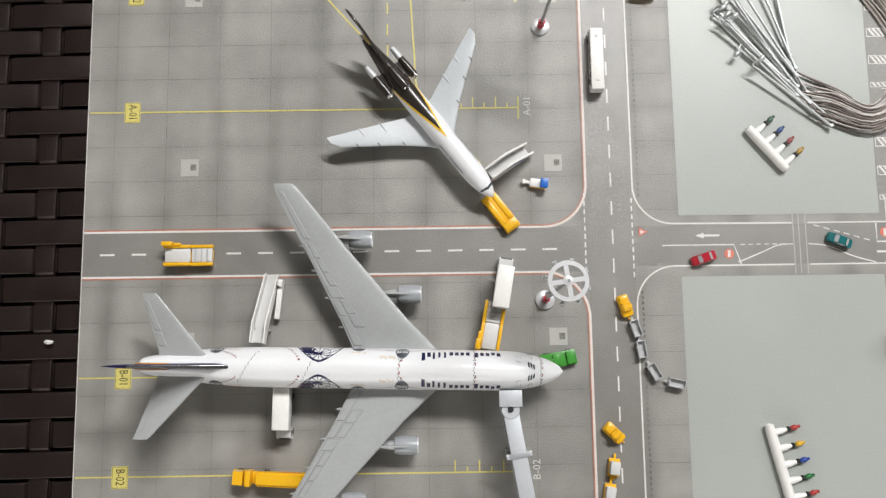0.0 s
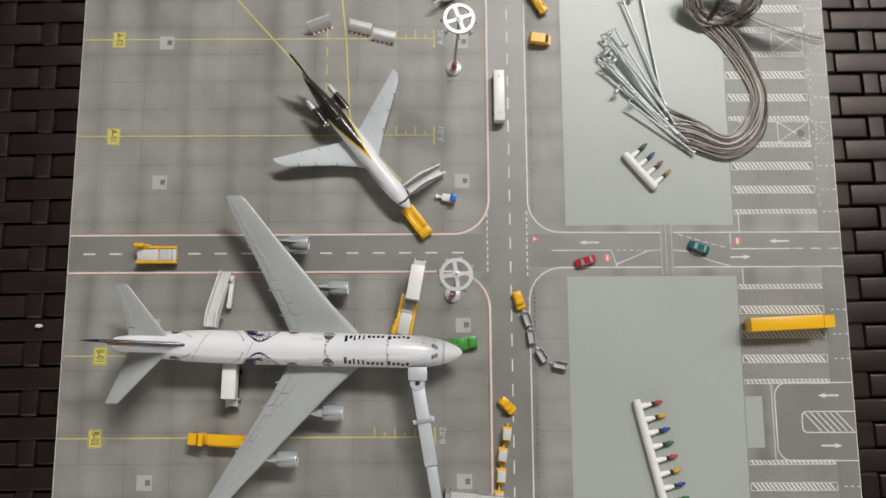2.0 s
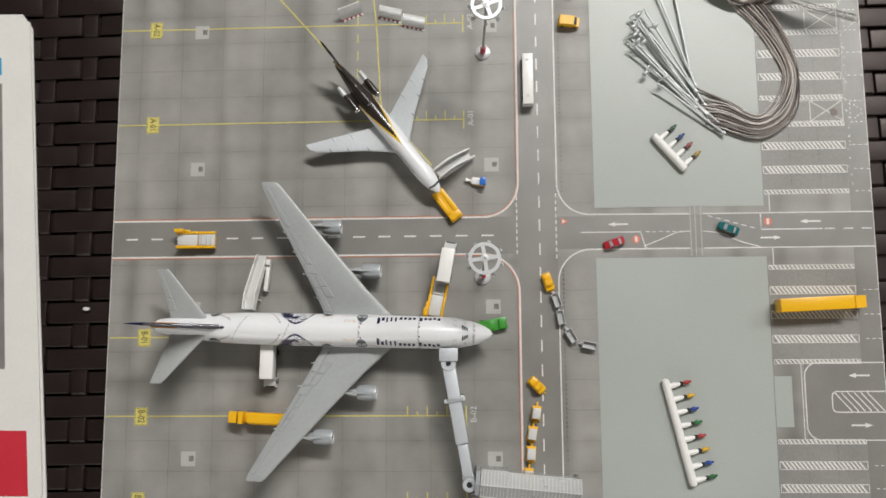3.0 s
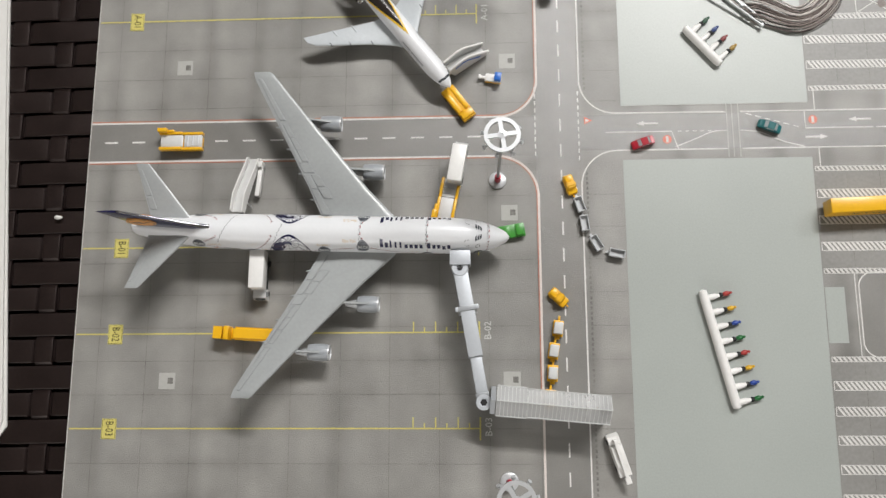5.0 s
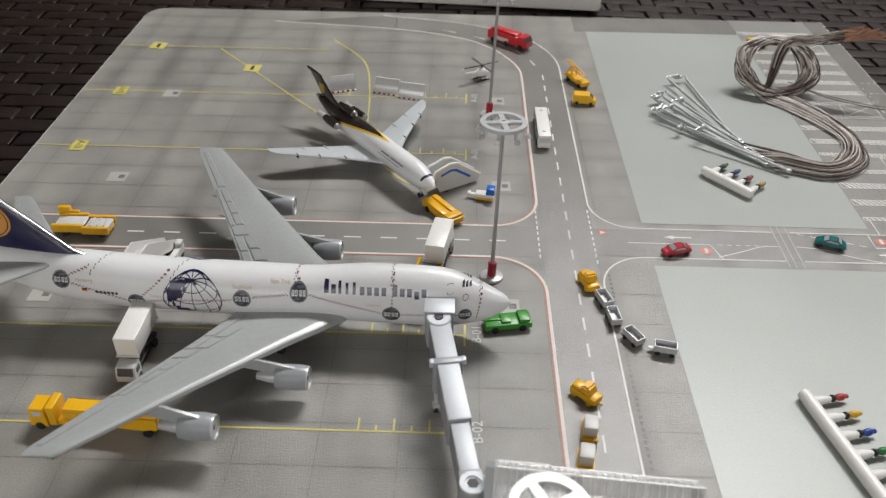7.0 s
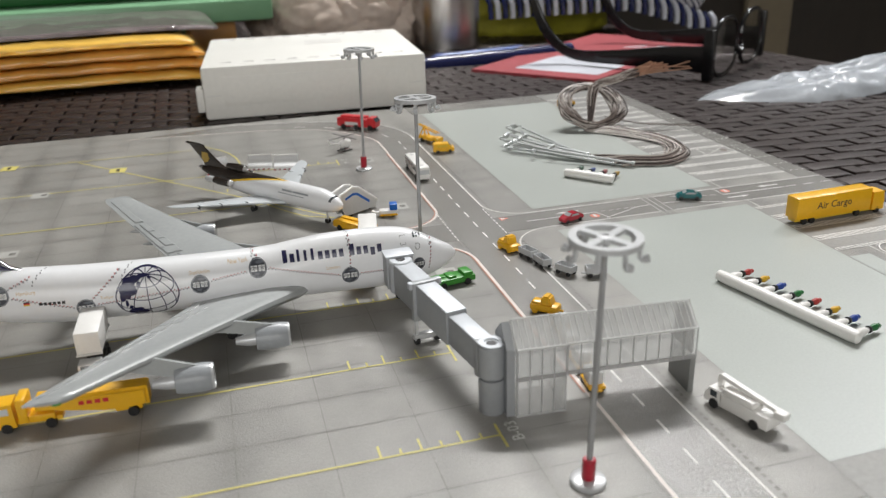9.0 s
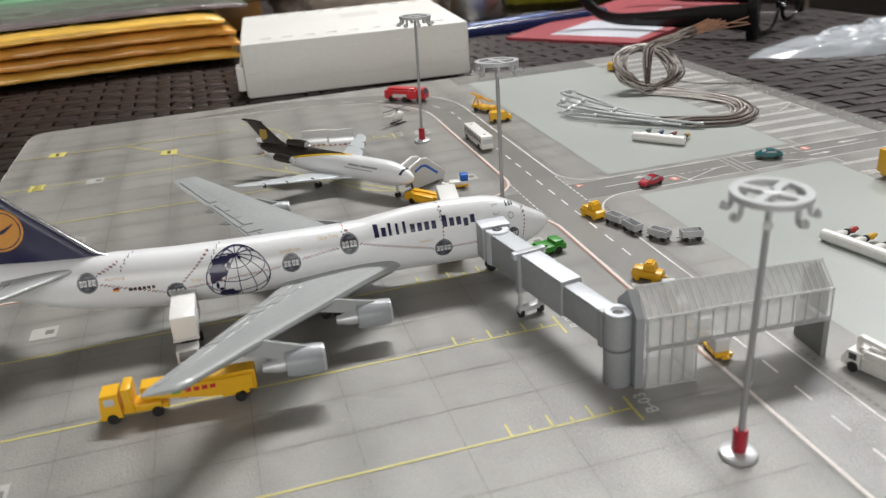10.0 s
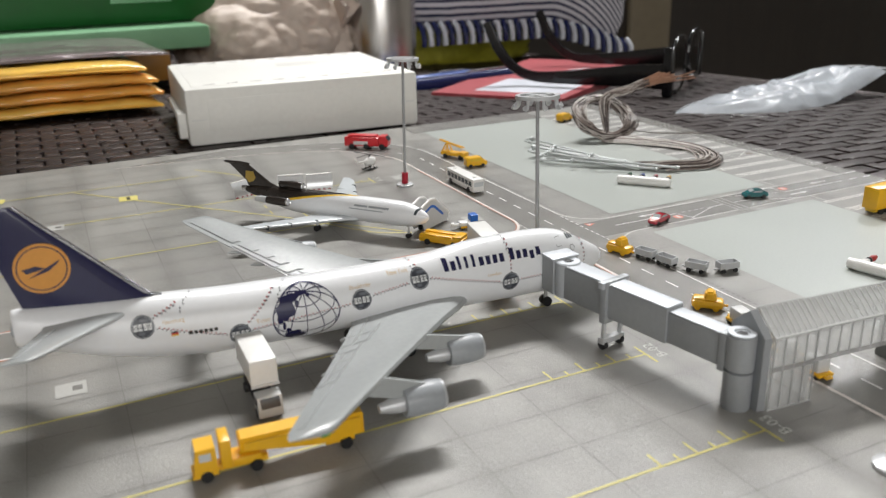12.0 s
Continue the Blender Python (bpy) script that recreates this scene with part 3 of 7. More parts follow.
ribbon(bm, [(12.39, 8.3), (12.39, 7.64), (14.9, 7.64)], 0.05, Z3)
ribbon(bm, [(12.78, 8.36), (12.78, 9.2)], 0.04, Z3)
ribbon(bm, [(12.82, 6.86), (12.82, 6.1)], 0.04, Z3)
paint("turning_line", bm, PRINT_WHITE)
dashes("turning_dash", 7.6, 7.6, 1, 0, 0.0, 0.28, 0.16, 6, 0.035)
dashes("turning_dash", 10.2, 8.26, 0.96, -0.28, 0.0, 0.36, 0.22, 6, 0.035)
dashes("turning_dash", 15.0, 7.64, 1, 0, 0.0, 0.75, 0.4, 3, 0.045)


def arrow(x, y, d):
    bm = ribbon(bmesh.new(), [(x, y), (x - d * 0.55, y)], 0.07, Z3)
    flat(bm, [(x, y - 0.1), (x + d * 0.3, y), (x, y + 0.1)][::int(d)], Z3)
    return paint("lane_arrow", bm, PRINT_WHITE)


for x, y, d in ((6.34, 7.93, -1), (14.3, 7.96, -1), (12.9, 7.29, 1), (15.85, 1.58, -1), (16.1, -0.41, 1)):
    arrow(x, y, d)
for x, y in ((7.2, 7.28), (12.68, 7.97)):
    paint("no_entry_mark", flat(bmesh.new(), arc(x, y, 0.17, 0, 345, 20), Z3), PRINT_SIGN)
    paint("no_entry_bar", flat(bmesh.new(), oblong(x - 0.05, x + 0.05, y - 0.12, y + 0.12), Z4), PRINT_WHITE)
paint("give_way_mark", flat(bmesh.new(), [(4.08, 8.24), (4.08, 7.94), (4.4, 8.09)], Z3), PRINT_SIGN)
paint("give_way_core", flat(bmesh.new(), [(4.13, 8.17), (4.13, 8.01), (4.28, 8.09)], Z4), PRINT_WHITE)

# parking bays: hatched islands, cross boxes and bay joints
def hatch(x0, x1, y, half, step=0.17):
    bm = bmesh.new()
    for s in (-half, half):
        ribbon(bm, [(x0, y + s), (x1, y + s)], 0.03, Z2)
    for x in (x0, x1):
        ribbon(bm, [(x, y - half), (x, y + half)], 0.03, Z2)
    x = x0 + 0.02
    while x + half * 1.5 < x1:
        flat(bm, [(x, y + half), (x + half * 1.5, y - half), (x + half * 1.5 + 0.095, y - half), (x + 0.095, y + half)], Z2)
        x += step
    return paint("hatched_island", bm, PRINT_WHITE)


WIDE, THIN = 0.155, 0.085
for y, half in ((24.4, WIDE), (23.4, THIN), (22.2, THIN), (21.2, WIDE), (20.2, WIDE), (19.25, WIDE), (18.3, WIDE), (17.35, THIN), (16.17, THIN), (15.25, WIDE), (14.23, WIDE), (13.3, THIN), (12.12, THIN), (11.2, WIDE),
                (10.17, WIDE), (9.22, THIN), (6.04, THIN), (5.08, WIDE), (4.07, WIDE), (3.07, WIDE), (2.15, THIN), (-1.06, THIN), (-2.0, WIDE), (-2.9, WIDE), (-3.9, WIDE), (-4.9, WIDE), (-5.9, WIDE)):
    hatch(12.62, 16.08, y, half)
for y in (22.8, 16.75, 12.7):
    bm = bmesh.new()
    for a, b in (((14.7, y - 0.45), (16.05, y + 0.45)), ((14.7, y + 0.45), (16.05, y - 0.45)), ((14.7, y - 0.45), (14.7, y + 0.45)), ((16.05, y - 0.45), (16.05, y + 0.45)), ((13.0, y + 0.45), (16.05, y + 0.45)), ((13.0, y - 0.45), (16.05, y - 0.45))):
        ribbon(bm, [a, b], 0.03, Z2)
    paint("cross_box", bm, PRINT_WHITE)
bm = bmesh.new()
for y0, y1 in ((9.4, 22.0), (2.3, 5.95), (-6.0, -1.2)):
    for x in (13.75, 14.95):
        ribbon(bm, [(x, y0), (x, y1)], 0.02, Z1 + 0.002)
paint("bay_joint", bm, PRINT_JOINT)
# dotted crossed boxes at the mat's edge, and flecks where the print has rubbed off
for y in (16.7, 12.65):
    bm = bmesh.new()
    for (x0, y0), (x1, y1), n in (((16.34, 0.46), (16.92, 0.46), 3), ((16.34, -0.46), (16.92, -0.46), 3), ((16.36, 0.4), (16.36, -0.4), 4), ((16.5, 0.3), (16.92, 0.02), 3), ((16.5, -0.32), (16.92, -0.04), 3)):
        for k in range(n):
            p, q = (k + 0.1) / n, (k + 0.55) / n
            ribbon(bm, [(x0 + (x1 - x0) * p, y + y0 + (y1 - y0) * p), (x0 + (x1 - x0) * q, y + y0 + (y1 - y0) * q)], 0.03, Z2)
    paint("dotted_box", bm, PRINT_WHITE)
rng, bm = random.Random(21), bmesh.new()
for k in range(60):
    x, y, r = 16.22 + rng.uniform(-0.07, 0.08), rng.uniform(9.4, 19.0), rng.uniform(0.012, 0.03)
    flat(bm, [(x + r * rng.uniform(0.5, 1.3) * math.cos(a), y + 1.8 * r * rng.uniform(0.5, 1.3) * math.sin(a)) for a in np.linspace(0, 2 * math.pi, 7, False)], Z2)
paint("rubbed_flecks", bm, PRINT_PALE_INK)
paint("round_stain", flat(bmesh.new(), [(15.68 + 0.16 * math.cos(a), 12.62 + 0.17 * math.sin(a)) for a in np.linspace(0, 2 * math.pi, 20, False)], Z2 + 0.002), STAIN)
for y in (5.08, 4.07, 3.07, -2.0, -2.9, 10.17, 11.2, 14.23, 15.25, 9.22, 18.3, 19.25):
    dashes("lane_tick", 16.36, y, 1, 0, 0.0, 0.25, 0.12, 3, 0.03)
for y in (-1.0, 2.1):
    paint("loop_line", ribbon(bmesh.new(), [(14.3, y), (X1 - 0.02, y)], 0.045, Z3), PRINT_WHITE)
paint("loop_line", ribbon(bmesh.new(), arc(14.35, 1.55, 0.55, 90, 180) + arc(14.35, -0.45, 0.55, 180, 270), 0.045, Z3), PRINT_WHITE)
paint("loop_line", ribbon(bmesh.new(), [(13.68, -0.97), (13.68, 2.08)], 0.035, Z3), PRINT_WHITE)
paint("pale_plot", flat(bmesh.new(), oblong(12.58, 13.28, -0.48, 1.56), Z2), PRINT_PALE)
bm = ribbon(bmesh.new(), [(X1 - 0.02, 0.11), (15.0, 0.11)] + arc(15.05, 0.31, 0.2, 270, 180, 6) + arc(15.05, 0.74, 0.2, 180, 90, 6) + [(X1 - 0.02, 0.94)], 0.045, Z3)
for k in range(9):
    x = 14.95 + 0.26 * k
    if x + 0.7 < X1:
        ribbon(bm, [(x, 0.9), (x + 0.66, 0.15)], 0.045, Z3)
paint("loop_island", bm, PRINT_WHITE)

# ---- the woven table and the room round it ----
TABLE = -0.2


def sag(x, y):
    """How far the soft woven top sinks away beyond the mat's far corner."""
    return -0.033 * max(0.0, x + y - 28.0)


core = bmesh.new()
rings(core, [[(x, y, z if z < -5 else TABLE - 0.62 + sag(x, y)) for y, z in [(v, 0) for v in range(-70, 93, 9)] + [(92, -9.5), (-70, -9.5)]] for x in range(-60, 41, 10)])
table = tagged(part("table_core", core, RATTAN, None, "dark brown woven rattan furniture top under the mat"), category="rattan table")
table.name = "rattan_table"

for x, y in ((-55, -65), (35, -65), (-55, 86), (35, 86)):
    part("leg", boxes((x - 3, x + 3, y - 3, y + 3, -55, -9.4), bevel=0.3), RATTAN, table)


TURN = 0.0168


def woven(u, v):
    """From the weave's own axes, which lie a little askew to the mat."""
    return -16.81 + u * math.cos(TURN) - v * math.sin(TURN), 12.4 + u * math.sin(TURN) + v * math.cos(TURN)


def strand(name, along, at, half, lo, hi, stations):
    """One flat plastic strand with square shoulders through (place, height) stations."""
    bm, loops = bmesh.new(), []
    for s, z in [(lo, stations[0][1])] + [q for q in stations if lo < q[0] < hi] + [(hi, stations[-1][1])]:
        loop = []
        for u, dz in ((-half, -0.06), (-half, 0.010), (-half * 0.93, 0.034), (-half * 0.8, 0.042), (half * 0.8, 0.042), (half * 0.93, 0.034), (half, 0.010), (half, -0.06)):
            x, y = woven(s, at + u) if along == "x" else woven(at + u, s)
            loop.append((x, y, TABLE - 0.11 + z + dz + sag(x, y)))
        loops.append(loop)
    return part(name, rings(bm, loops), RATTAN, table, sharp=30)


# plain weave: broad wefts dive under every other narrow warp, with narrow dark gaps where they cross
ROW, COL, EDGE = 1.0, 1.893, 56.8
WEFTS, WARPS = range(-36, 79), range(-9, 30)
for j in WEFTS:
    rows = []
    for i in WARPS:
        c = COL * i
        rows += [(c - 0.34, 0.075), (c + 0.34, 0.075)] if (i + j) % 2 == 0 else [(c - 0.66, 0.06), (c - 0.47, 0.03), (c - 0.37, -0.10), (c + 0.37, -0.10), (c + 0.47, 0.03), (c + 0.66, 0.06)]
    strand("weft", "x", ROW * j, 0.435, -17.2, EDGE, rows)
for i in WARPS:
    rows = []
    for j in WEFTS:
        c = ROW * j
        rows += [(c - 0.42, 0.085), (c + 0.42, 0.085)] if (i + j) % 2 else [(c - 0.44, -0.01), (c - 0.36, -0.14), (c + 0.36, -0.14), (c + 0.44, -0.01)]
    strand("warp", "y", COL * i, 0.335, -36.4, 78.6, rows)
loops = []
for v in range(-82, 80, 6):
    x, y = woven(EDGE, v)
    loops.append([(x + 0.35 * math.cos(a), y, TABLE - 0.35 + sag(x, y) + 0.45 * math.sin(a)) for a in np.linspace(0, 2 * math.pi, 12, False)])
part("edge_binding", rings(bmesh.new(), loops), RATTAN, table, "round bound edge of the woven top")


def wall(name, x0, x1, y0, y1, z0, z1, m, label):
    return tagged(part(name, box(bmesh.new(), x0, x1, y0, y1, z0, z1), m, None, label, sharp=0), kind="structure")


WALL = material("cream_wall_paint", (0.42, 0.40, 0.365), 0.8, vary=0.05, grain=200, blotch=3)
DARK_WOOD = streaked("dark_brown_wood", (0.012, 0.0085, 0.0065), 0.55, 10.0, 120.0, 2, 0.3)
FLOOR = material("beige_floor", (0.35, 0.32, 0.28), 0.6, vary=0.1, grain=80, blotch=4)
wall("floor", -220, 260, -230, 240, -60, -55, FLOOR, "plain beige floor under the furniture")
wall("ceiling", -220, 260, -230, 240, 200, 205, WALL, "plain pale ceiling")
wall("wall_north", -220, 260, 240, 250, -55, 200, WALL, "plain cream wall")
wall("wall_south", -220, 260, -240, -230, -55, 200, WALL, "plain cream wall")
wall("wall_east", 260, 270, -230, 240, -55, 200, WALL, "plain cream wall")
wall("wall_west", -230, -220, -230, 240, -55, 200, WALL, "plain cream wall")


# ---- aircraft ----
class Hull:
    """A fuselage from stations (distance aft, bottom, top, half width); x runs forward from the nose."""

    def __init__(self, stations, widest, pitch, pivot):
        self.rows = np.array([tuple(v) for v in spline([Vector(s) for s in stations], 8)])
        self.widest, self.pitch, self.pivot = widest, pitch, pivot

    def section(self, s):
        zb, zt, w = (float(np.interp(s, self.rows[:, 0], self.rows[:, k])) for k in (1, 2, 3))
        return zb, zt, w, min(max(self.widest, zb + 0.3 * (zt - zb)), zt - 0.3 * (zt - zb))

    def lift(self, s):
        return (s - self.pivot) * self.pitch

    def ring(self, s, n=36, grow=0.0):
        zb, zt, w, zc = self.section(s)
        out = []
        for i in range(n):
            a = 2 * math.pi * i / n
            h = (zt - zc if math.sin(a) > 0 else zc - zb) + grow
            out.append((-s, (w + grow) * math.cos(a), zc + h * math.sin(a) + self.lift(s)))
        return out

    def solid(self, n=36):
        return rings(bmesh.new(), [self.ring(float(s), n) for s in self.rows[:, 0]])

    def side(self, s, z, hand, off=0.006):
        """The point of the skin at a height, on hand -1 (starboard) or 1 (port)."""
        zb, zt, w, zc = self.section(s)
        u = (z - self.lift(s) - zc) / ((zt - zc) if z - self.lift(s) > zc else (zc - zb))
        u = max(-0.995, min(0.995, u))
        c = math.sqrt(1 - u * u)
        return (-s, hand * (w * c + off * max(c, 0.25)), z + off * u)

    def over(self, s, a, off=0.006):
        """The point of the skin at an angle round the section, 0 at port and 90 on the crown."""
        zb, zt, w, zc = self.section(s)
        h = (zt - zc if math.sin(a) > 0 else zc - zb) + off
        return (-s, (w + off) * math.cos(a), zc + h * math.sin(a) + self.lift(s))

    def patch(self, bm, s, z, hand, rs, rz, n=24, hole=0.0, lo=0.0, hi=360.0, off=0.006, m=3):
        """A round patch, or a ring when it has a hole, laid on the side."""
        grid = []
        for j in range(m + 1):
            k = hole + (1 - hole) * j / m
            grid.append([bm.verts.new(self.side(s + k * rs * math.cos(radians(lo + (hi - lo) * i / n)), z + k * rz * math.sin(radians(lo + (hi - lo) * i / n)), hand, off)) for i in range(n + 1)])
        for j in range(m):
            for i in range(n):
                if hole == 0 and j == 0:
                    bm.faces.new((grid[0][0] if i == 0 else grid[0][i], grid[1][i], grid[1][i + 1]))
                else:
                    bm.faces.new((grid[j][i], grid[j + 1][i], grid[j + 1][i + 1], grid[j][i + 1]))
        return bm

    def block(self, bm, s0, s1, z0, z1, hand, off=0.006, n=3, lean=0.0):
        """A rectangle of print laid on the side; lean raises its far end."""
        grid = [[bm.verts.new(self.side(s0 + (s1 - s0) * i / n, z0 + (z1 - z0) * j / n + lean * i / n, hand, off)) for i in range(n + 1)] for j in range(n + 1)]
        for j in range(n):
            for i in range(n):
                bm.faces.new((grid[j][i], grid[j][i + 1], grid[j + 1][i + 1], grid[j + 1][i]))
        return bm

    def trail(self, bm, points, hand, width, off=0.005):
        """A thin line of print on the side through (s, z) points."""
        a = [Vector(p) for p in points]
        left, right = [], []
        for i, p in enumerate(a):
            d = (a[min(i + 1, len(a) - 1)] - a[max(i - 1, 0)]).normalized()
            n = Vector((-d.y, d.x)) * width / 2
            left.append(bm.verts.new(self.side(p.x + n.x, p.y + n.y, hand, off)))
            right.append(bm.verts.new(self.side(p.x - n.x, p.y - n.y, hand, off)))
        for i in range(len(a) - 1):
            bm.faces.new((left[i], right[i], right[i + 1], left[i + 1]))
        return bm


FOIL = ((0.0, 0.0), (0.02, 0.28), (0.06, 0.40), (0.13, 0.47), (0.3, 0.5), (0.6, 0.36), (0.85, 0.16), (1.0, 0.03), (1.0, -0.03), (0.8, -0.18), (0.5, -0.36), (0.2, -0.42), (0.05, -0.28))


def foil(sections, hand=1, upright=False, lift=lambda s: 0.0):
    """A wing from sections (span, leading edge aft, trailing edge aft, height, thickness)."""
    loops = []
    for b, le, te, z, th in sections:
        loop = []
        for u, v in FOIL:
            s = le + (te - le) * u
            loop.append((-s, v * th, z + b) if upright else (-s, hand * b, z + v * th + lift(s)))
        loops.append(loop)
    return rings(bmesh.new(), loops)


def wheel_pair(bm, x, y, r, gap, width):
    for k in (-1, 1):
        turned(bm, [(r * 0.55, -width / 2), (r, -width / 2 + 0.01), (r, width / 2 - 0.01), (r * 0.55, width / 2)], 16, (x, y + k * gap, r), "y")
    return bm


def clock_dial(hull, s, z, r, hand, parent):
    dial = part("dial", hull.patch(bmesh.new(), s, z, hand, r, r, off=0.005), DIAL_GREY, parent, "dark grey round clock print")
    part("dial_rim", hull.patch(bmesh.new(), s, z, hand, r * 0.93, r * 0.93, hole=0.94, off=0.0065, m=1), ENGINE_GREY, dial)
    part("dial_land", hull.patch(hull.patch(bmesh.new(), s - r * 0.2, z + r * 0.58, hand, r * 0.42, r * 0.14, 12, off=0.0065), s + r * 0.15, z - r * 0.55, hand, r * 0.3, r * 0.16, 12, off=0.0065), DIAL_MID, dial)
    for k, d in ((-1.5, "0"), (-0.55, "8"), (0.55, "0"), (1.5, "0")):
        c = s - k * r * 0.41 if hand < 0 else s + k * r * 0.41
        part("digit_plate", hull.block(bmesh.new(), c - r * 0.15, c + r * 0.15, z - r * 0.29, z + r * 0.29, hand, 0.008), DIAL_PLATE, dial)
        part("digit", lettering(bmesh.new(), d, r * 0.5, lambda u, v: hull.side(c - u if hand < 0 else c + u, z + v, hand, 0.0105), 0.0), INK_BLACK, dial)


def route(hull, a, b, hand, parent):
    """A stitched line of small red and dark dashes between two (s, z) points."""
    n = max(4, int(math.hypot(b[0] - a[0], b[1] - a[1]) / 0.042))
    red, dark = bmesh.new(), bmesh.new()
    for i in range(n):
        f0, f1 = i / n, (i + 0.62) / n
        zig = 0.014 if i % 2 else -0.014
        p = (a[0] + (b[0] - a[0]) * f0, a[1] + (b[1] - a[1]) * f0 + zig)
        q = (a[0] + (b[0] - a[0]) * f1, a[1] + (b[1] - a[1]) * f1 + zig)
        hull.trail(red if i % 2 else dark, [p, q], hand, 0.034)
    part("route_stitch", red, ROUTE_RED, parent)
    part("route_stitch", dark, DIAL_GREY, parent)


def raised_panel(hull, hand, spread, b0, b1, u0, u1, lift=0.024):
    """A thin plate on a wing between two spans and two parts of the chord."""
    at, quad = spread[0], []
    for b, u in ((b0, u0), (b1, u0), (b1, u1), (b0, u1)):
        le, te, mid, th = (float(np.interp(b, at, row)) for row in spread[1:])
        s = le + (te - le) * u
        quad.append(Vector((-s, hand * b, mid + th * float(np.interp(u, (0.3, 0.6, 0.85, 1.0), (0.5, 0.36, 0.16, 0.03))) + hull.lift(s))))
    bm = rings(bmesh.new(), [[q + Vector((0, 0, -0.05)) for q in quad], [q + Vector((0, 0, lift)) for q in quad]])
    bmesh.ops.bevel(bm, geom=list(bm.edges), offset=0.012, segments=1, affect="EDGES")
    return bm


def cargo_jet():
    jet = thing("cargo_aircraft", 1.1, 3.33, 0, -1.7, "white four-engined cargo airliner model with grey wings and navy tail", "model aircraft")
    hull = Hull([(0, 1.27, 1.33, 0.03), (0.15, 1.09, 1.50, 0.2), (0.5, 0.86, 1.70, 0.38), (0.9, 0.72, 1.92, 0.51), (1.3, 0.63, 2.09, 0.59), (1.8, 0.58, 2.18, 0.64), (2.6, 0.56, 2.2, 0.65), (3.6, 0.56, 2.16, 0.655),
                 (4.4, 0.56, 2.05, 0.66), (5.2, 0.56, 1.96, 0.66), (7.6, 0.56, 1.94, 0.66), (9.2, 0.57, 1.96, 0.655), (10, 0.59, 2.0, 0.645), (11, 0.72, 2.06, 0.61), (12, 0.96, 2.11, 0.51), (13, 1.27, 2.16, 0.36), (13.45, 1.42, 2.18, 0.27), (13.5, 1.5, 2.1, 0.2)], 1.25, 0.02, 7.0)
    body = part("fuselage", hull.solid(), HULL_WHITE, jet)
    part("tail_cone", turned(bmesh.new(), [(0.13, 0.0), (0.12, -0.08), (0.06, -0.1)], 14, (-13.46, 0, 1.88), "x"), ENGINE_GREY, body, "grey exhaust in the tail")
    for hand in (-1, 1):
        wing = part("wing", foil([(0.25, 3.85, 6.85, 0.86, 0.46), (0.7, 4.16, 6.95, 0.90, 0.43), (1.7, 5.18, 7.42, 1.05, 0.33), (3.8, 7.05, 8.52, 1.38, 0.24), (5.7, 8.68, 9.54, 1.68, 0.185), (5.92, 8.86, 9.6, 1.72, 0.18), (6.0, 8.98, 9.6, 1.73, 0.08)], hand, lift=hull.lift), WING_GREY, jet, "satin grey swept wing")
        spread = (0.7, 1.7, 3.8, 5.92), (4.16, 5.18, 7.05, 8.86), (6.95, 7.42, 8.52, 9.6), (0.90, 1.05, 1.38, 1.72), (0.43, 0.33, 0.24, 0.18)
        for b0, b1, u0, u1 in ((0.76, 1.68, 0.87, 0.97), (1.72, 2.24, 0.87, 0.97), (1.36, 1.74, 0.70, 0.84), (1.80, 2.22, 0.71, 0.84), (2.30, 2.62, 0.76, 0.96), (2.70, 3.10, 0.75, 0.87), (3.14, 3.56, 0.75, 0.87), (3.60, 4.06, 0.75, 0.87), (2.66, 4.10, 0.90, 0.97), (4.22, 5.72, 0.74, 0.90)):
            part("panel_gap", raised_panel(hull, hand, spread, b0 - 0.022, b1 + 0.022, u0 - 0.012, u1 + 0.01, 0.012), WING_LINE, wing)
            part("flap_panel", raised_panel(hull, hand, spread, b0, b1, u0, u1), WING_GREY, wing)
        if hand < 0:
            part("tip_light", turned(bmesh.new(), [(0.01, 0.0), (0.05, -0.03), (0.055, -0.14), (0.02, -0.2)], 10, (-8.94, hand * 5.95, 1.70 + hull.lift(9.0)), "x"), GREEN, wing, "small green tip light")
        for b in (1.35, 2.3, 3.2, 4.0):
            te, z = np.interp(b, (0.7, 1.7, 5.92), (6.95, 7.42, 9.56)), np.interp(b, (0.7, 1.7, 5.92), (0.84, 1.0, 1.66))
            part("flap_fairing", turned(bmesh.new(), [(0.01, -0.16), (0.045, -0.06), (0.075, 0.2), (0.06, 0.45), (0.012, 0.62)], 10, (-te - 0.02, hand * b, z + hull.lift(te) - 0.05), "x"), WING_GREY, wing)
        for b, s, z in ((2.5, 4.7, 0.68), (4.3, 6.38, 0.90)):
            nacelle = part("engine", turned(bmesh.new(), [(0.22, -0.06), (0.265, -0.005), (0.29, -0.08), (0.308, -0.25), (0.305, -0.55), (0.275, -0.76), (0.255, -0.78), (0.16, -0.76)], 26, (-s, hand * b, z), "x"), ENGINE_GREY, jet, "grey engine pod under the wing")
            part("intake_lip", turned(bmesh.new(), [(0.235, -0.03), (0.255, 0.008), (0.272, 0.004), (0.284, -0.04)], 26, (-s, hand * b, z), "x"), SILVER, nacelle)
            part("intake_face", turned(bmesh.new(), [(0.03, -0.02), (0.225, -0.08), (0.225, -0.1)], 20, (-s, hand * b, z), "x"), TYRE, nacelle)
            part("exhaust_cone", turned(bmesh.new(), [(0.16, -0.70), (0.15, -0.95), (0.085, -1.24), (0.06, -1.24)], 20, (-s, hand * b, z - 0.01), "x"), SILVER, nacelle)
            le = float(np.interp(b, (0.7, 1.7, 5.92), (4.28, 5.18, 8.98)))
            zw = float(np.interp(b, (0.7, 1.7, 5.92), (0.90, 1.05, 1.69))) + hull.lift(le)
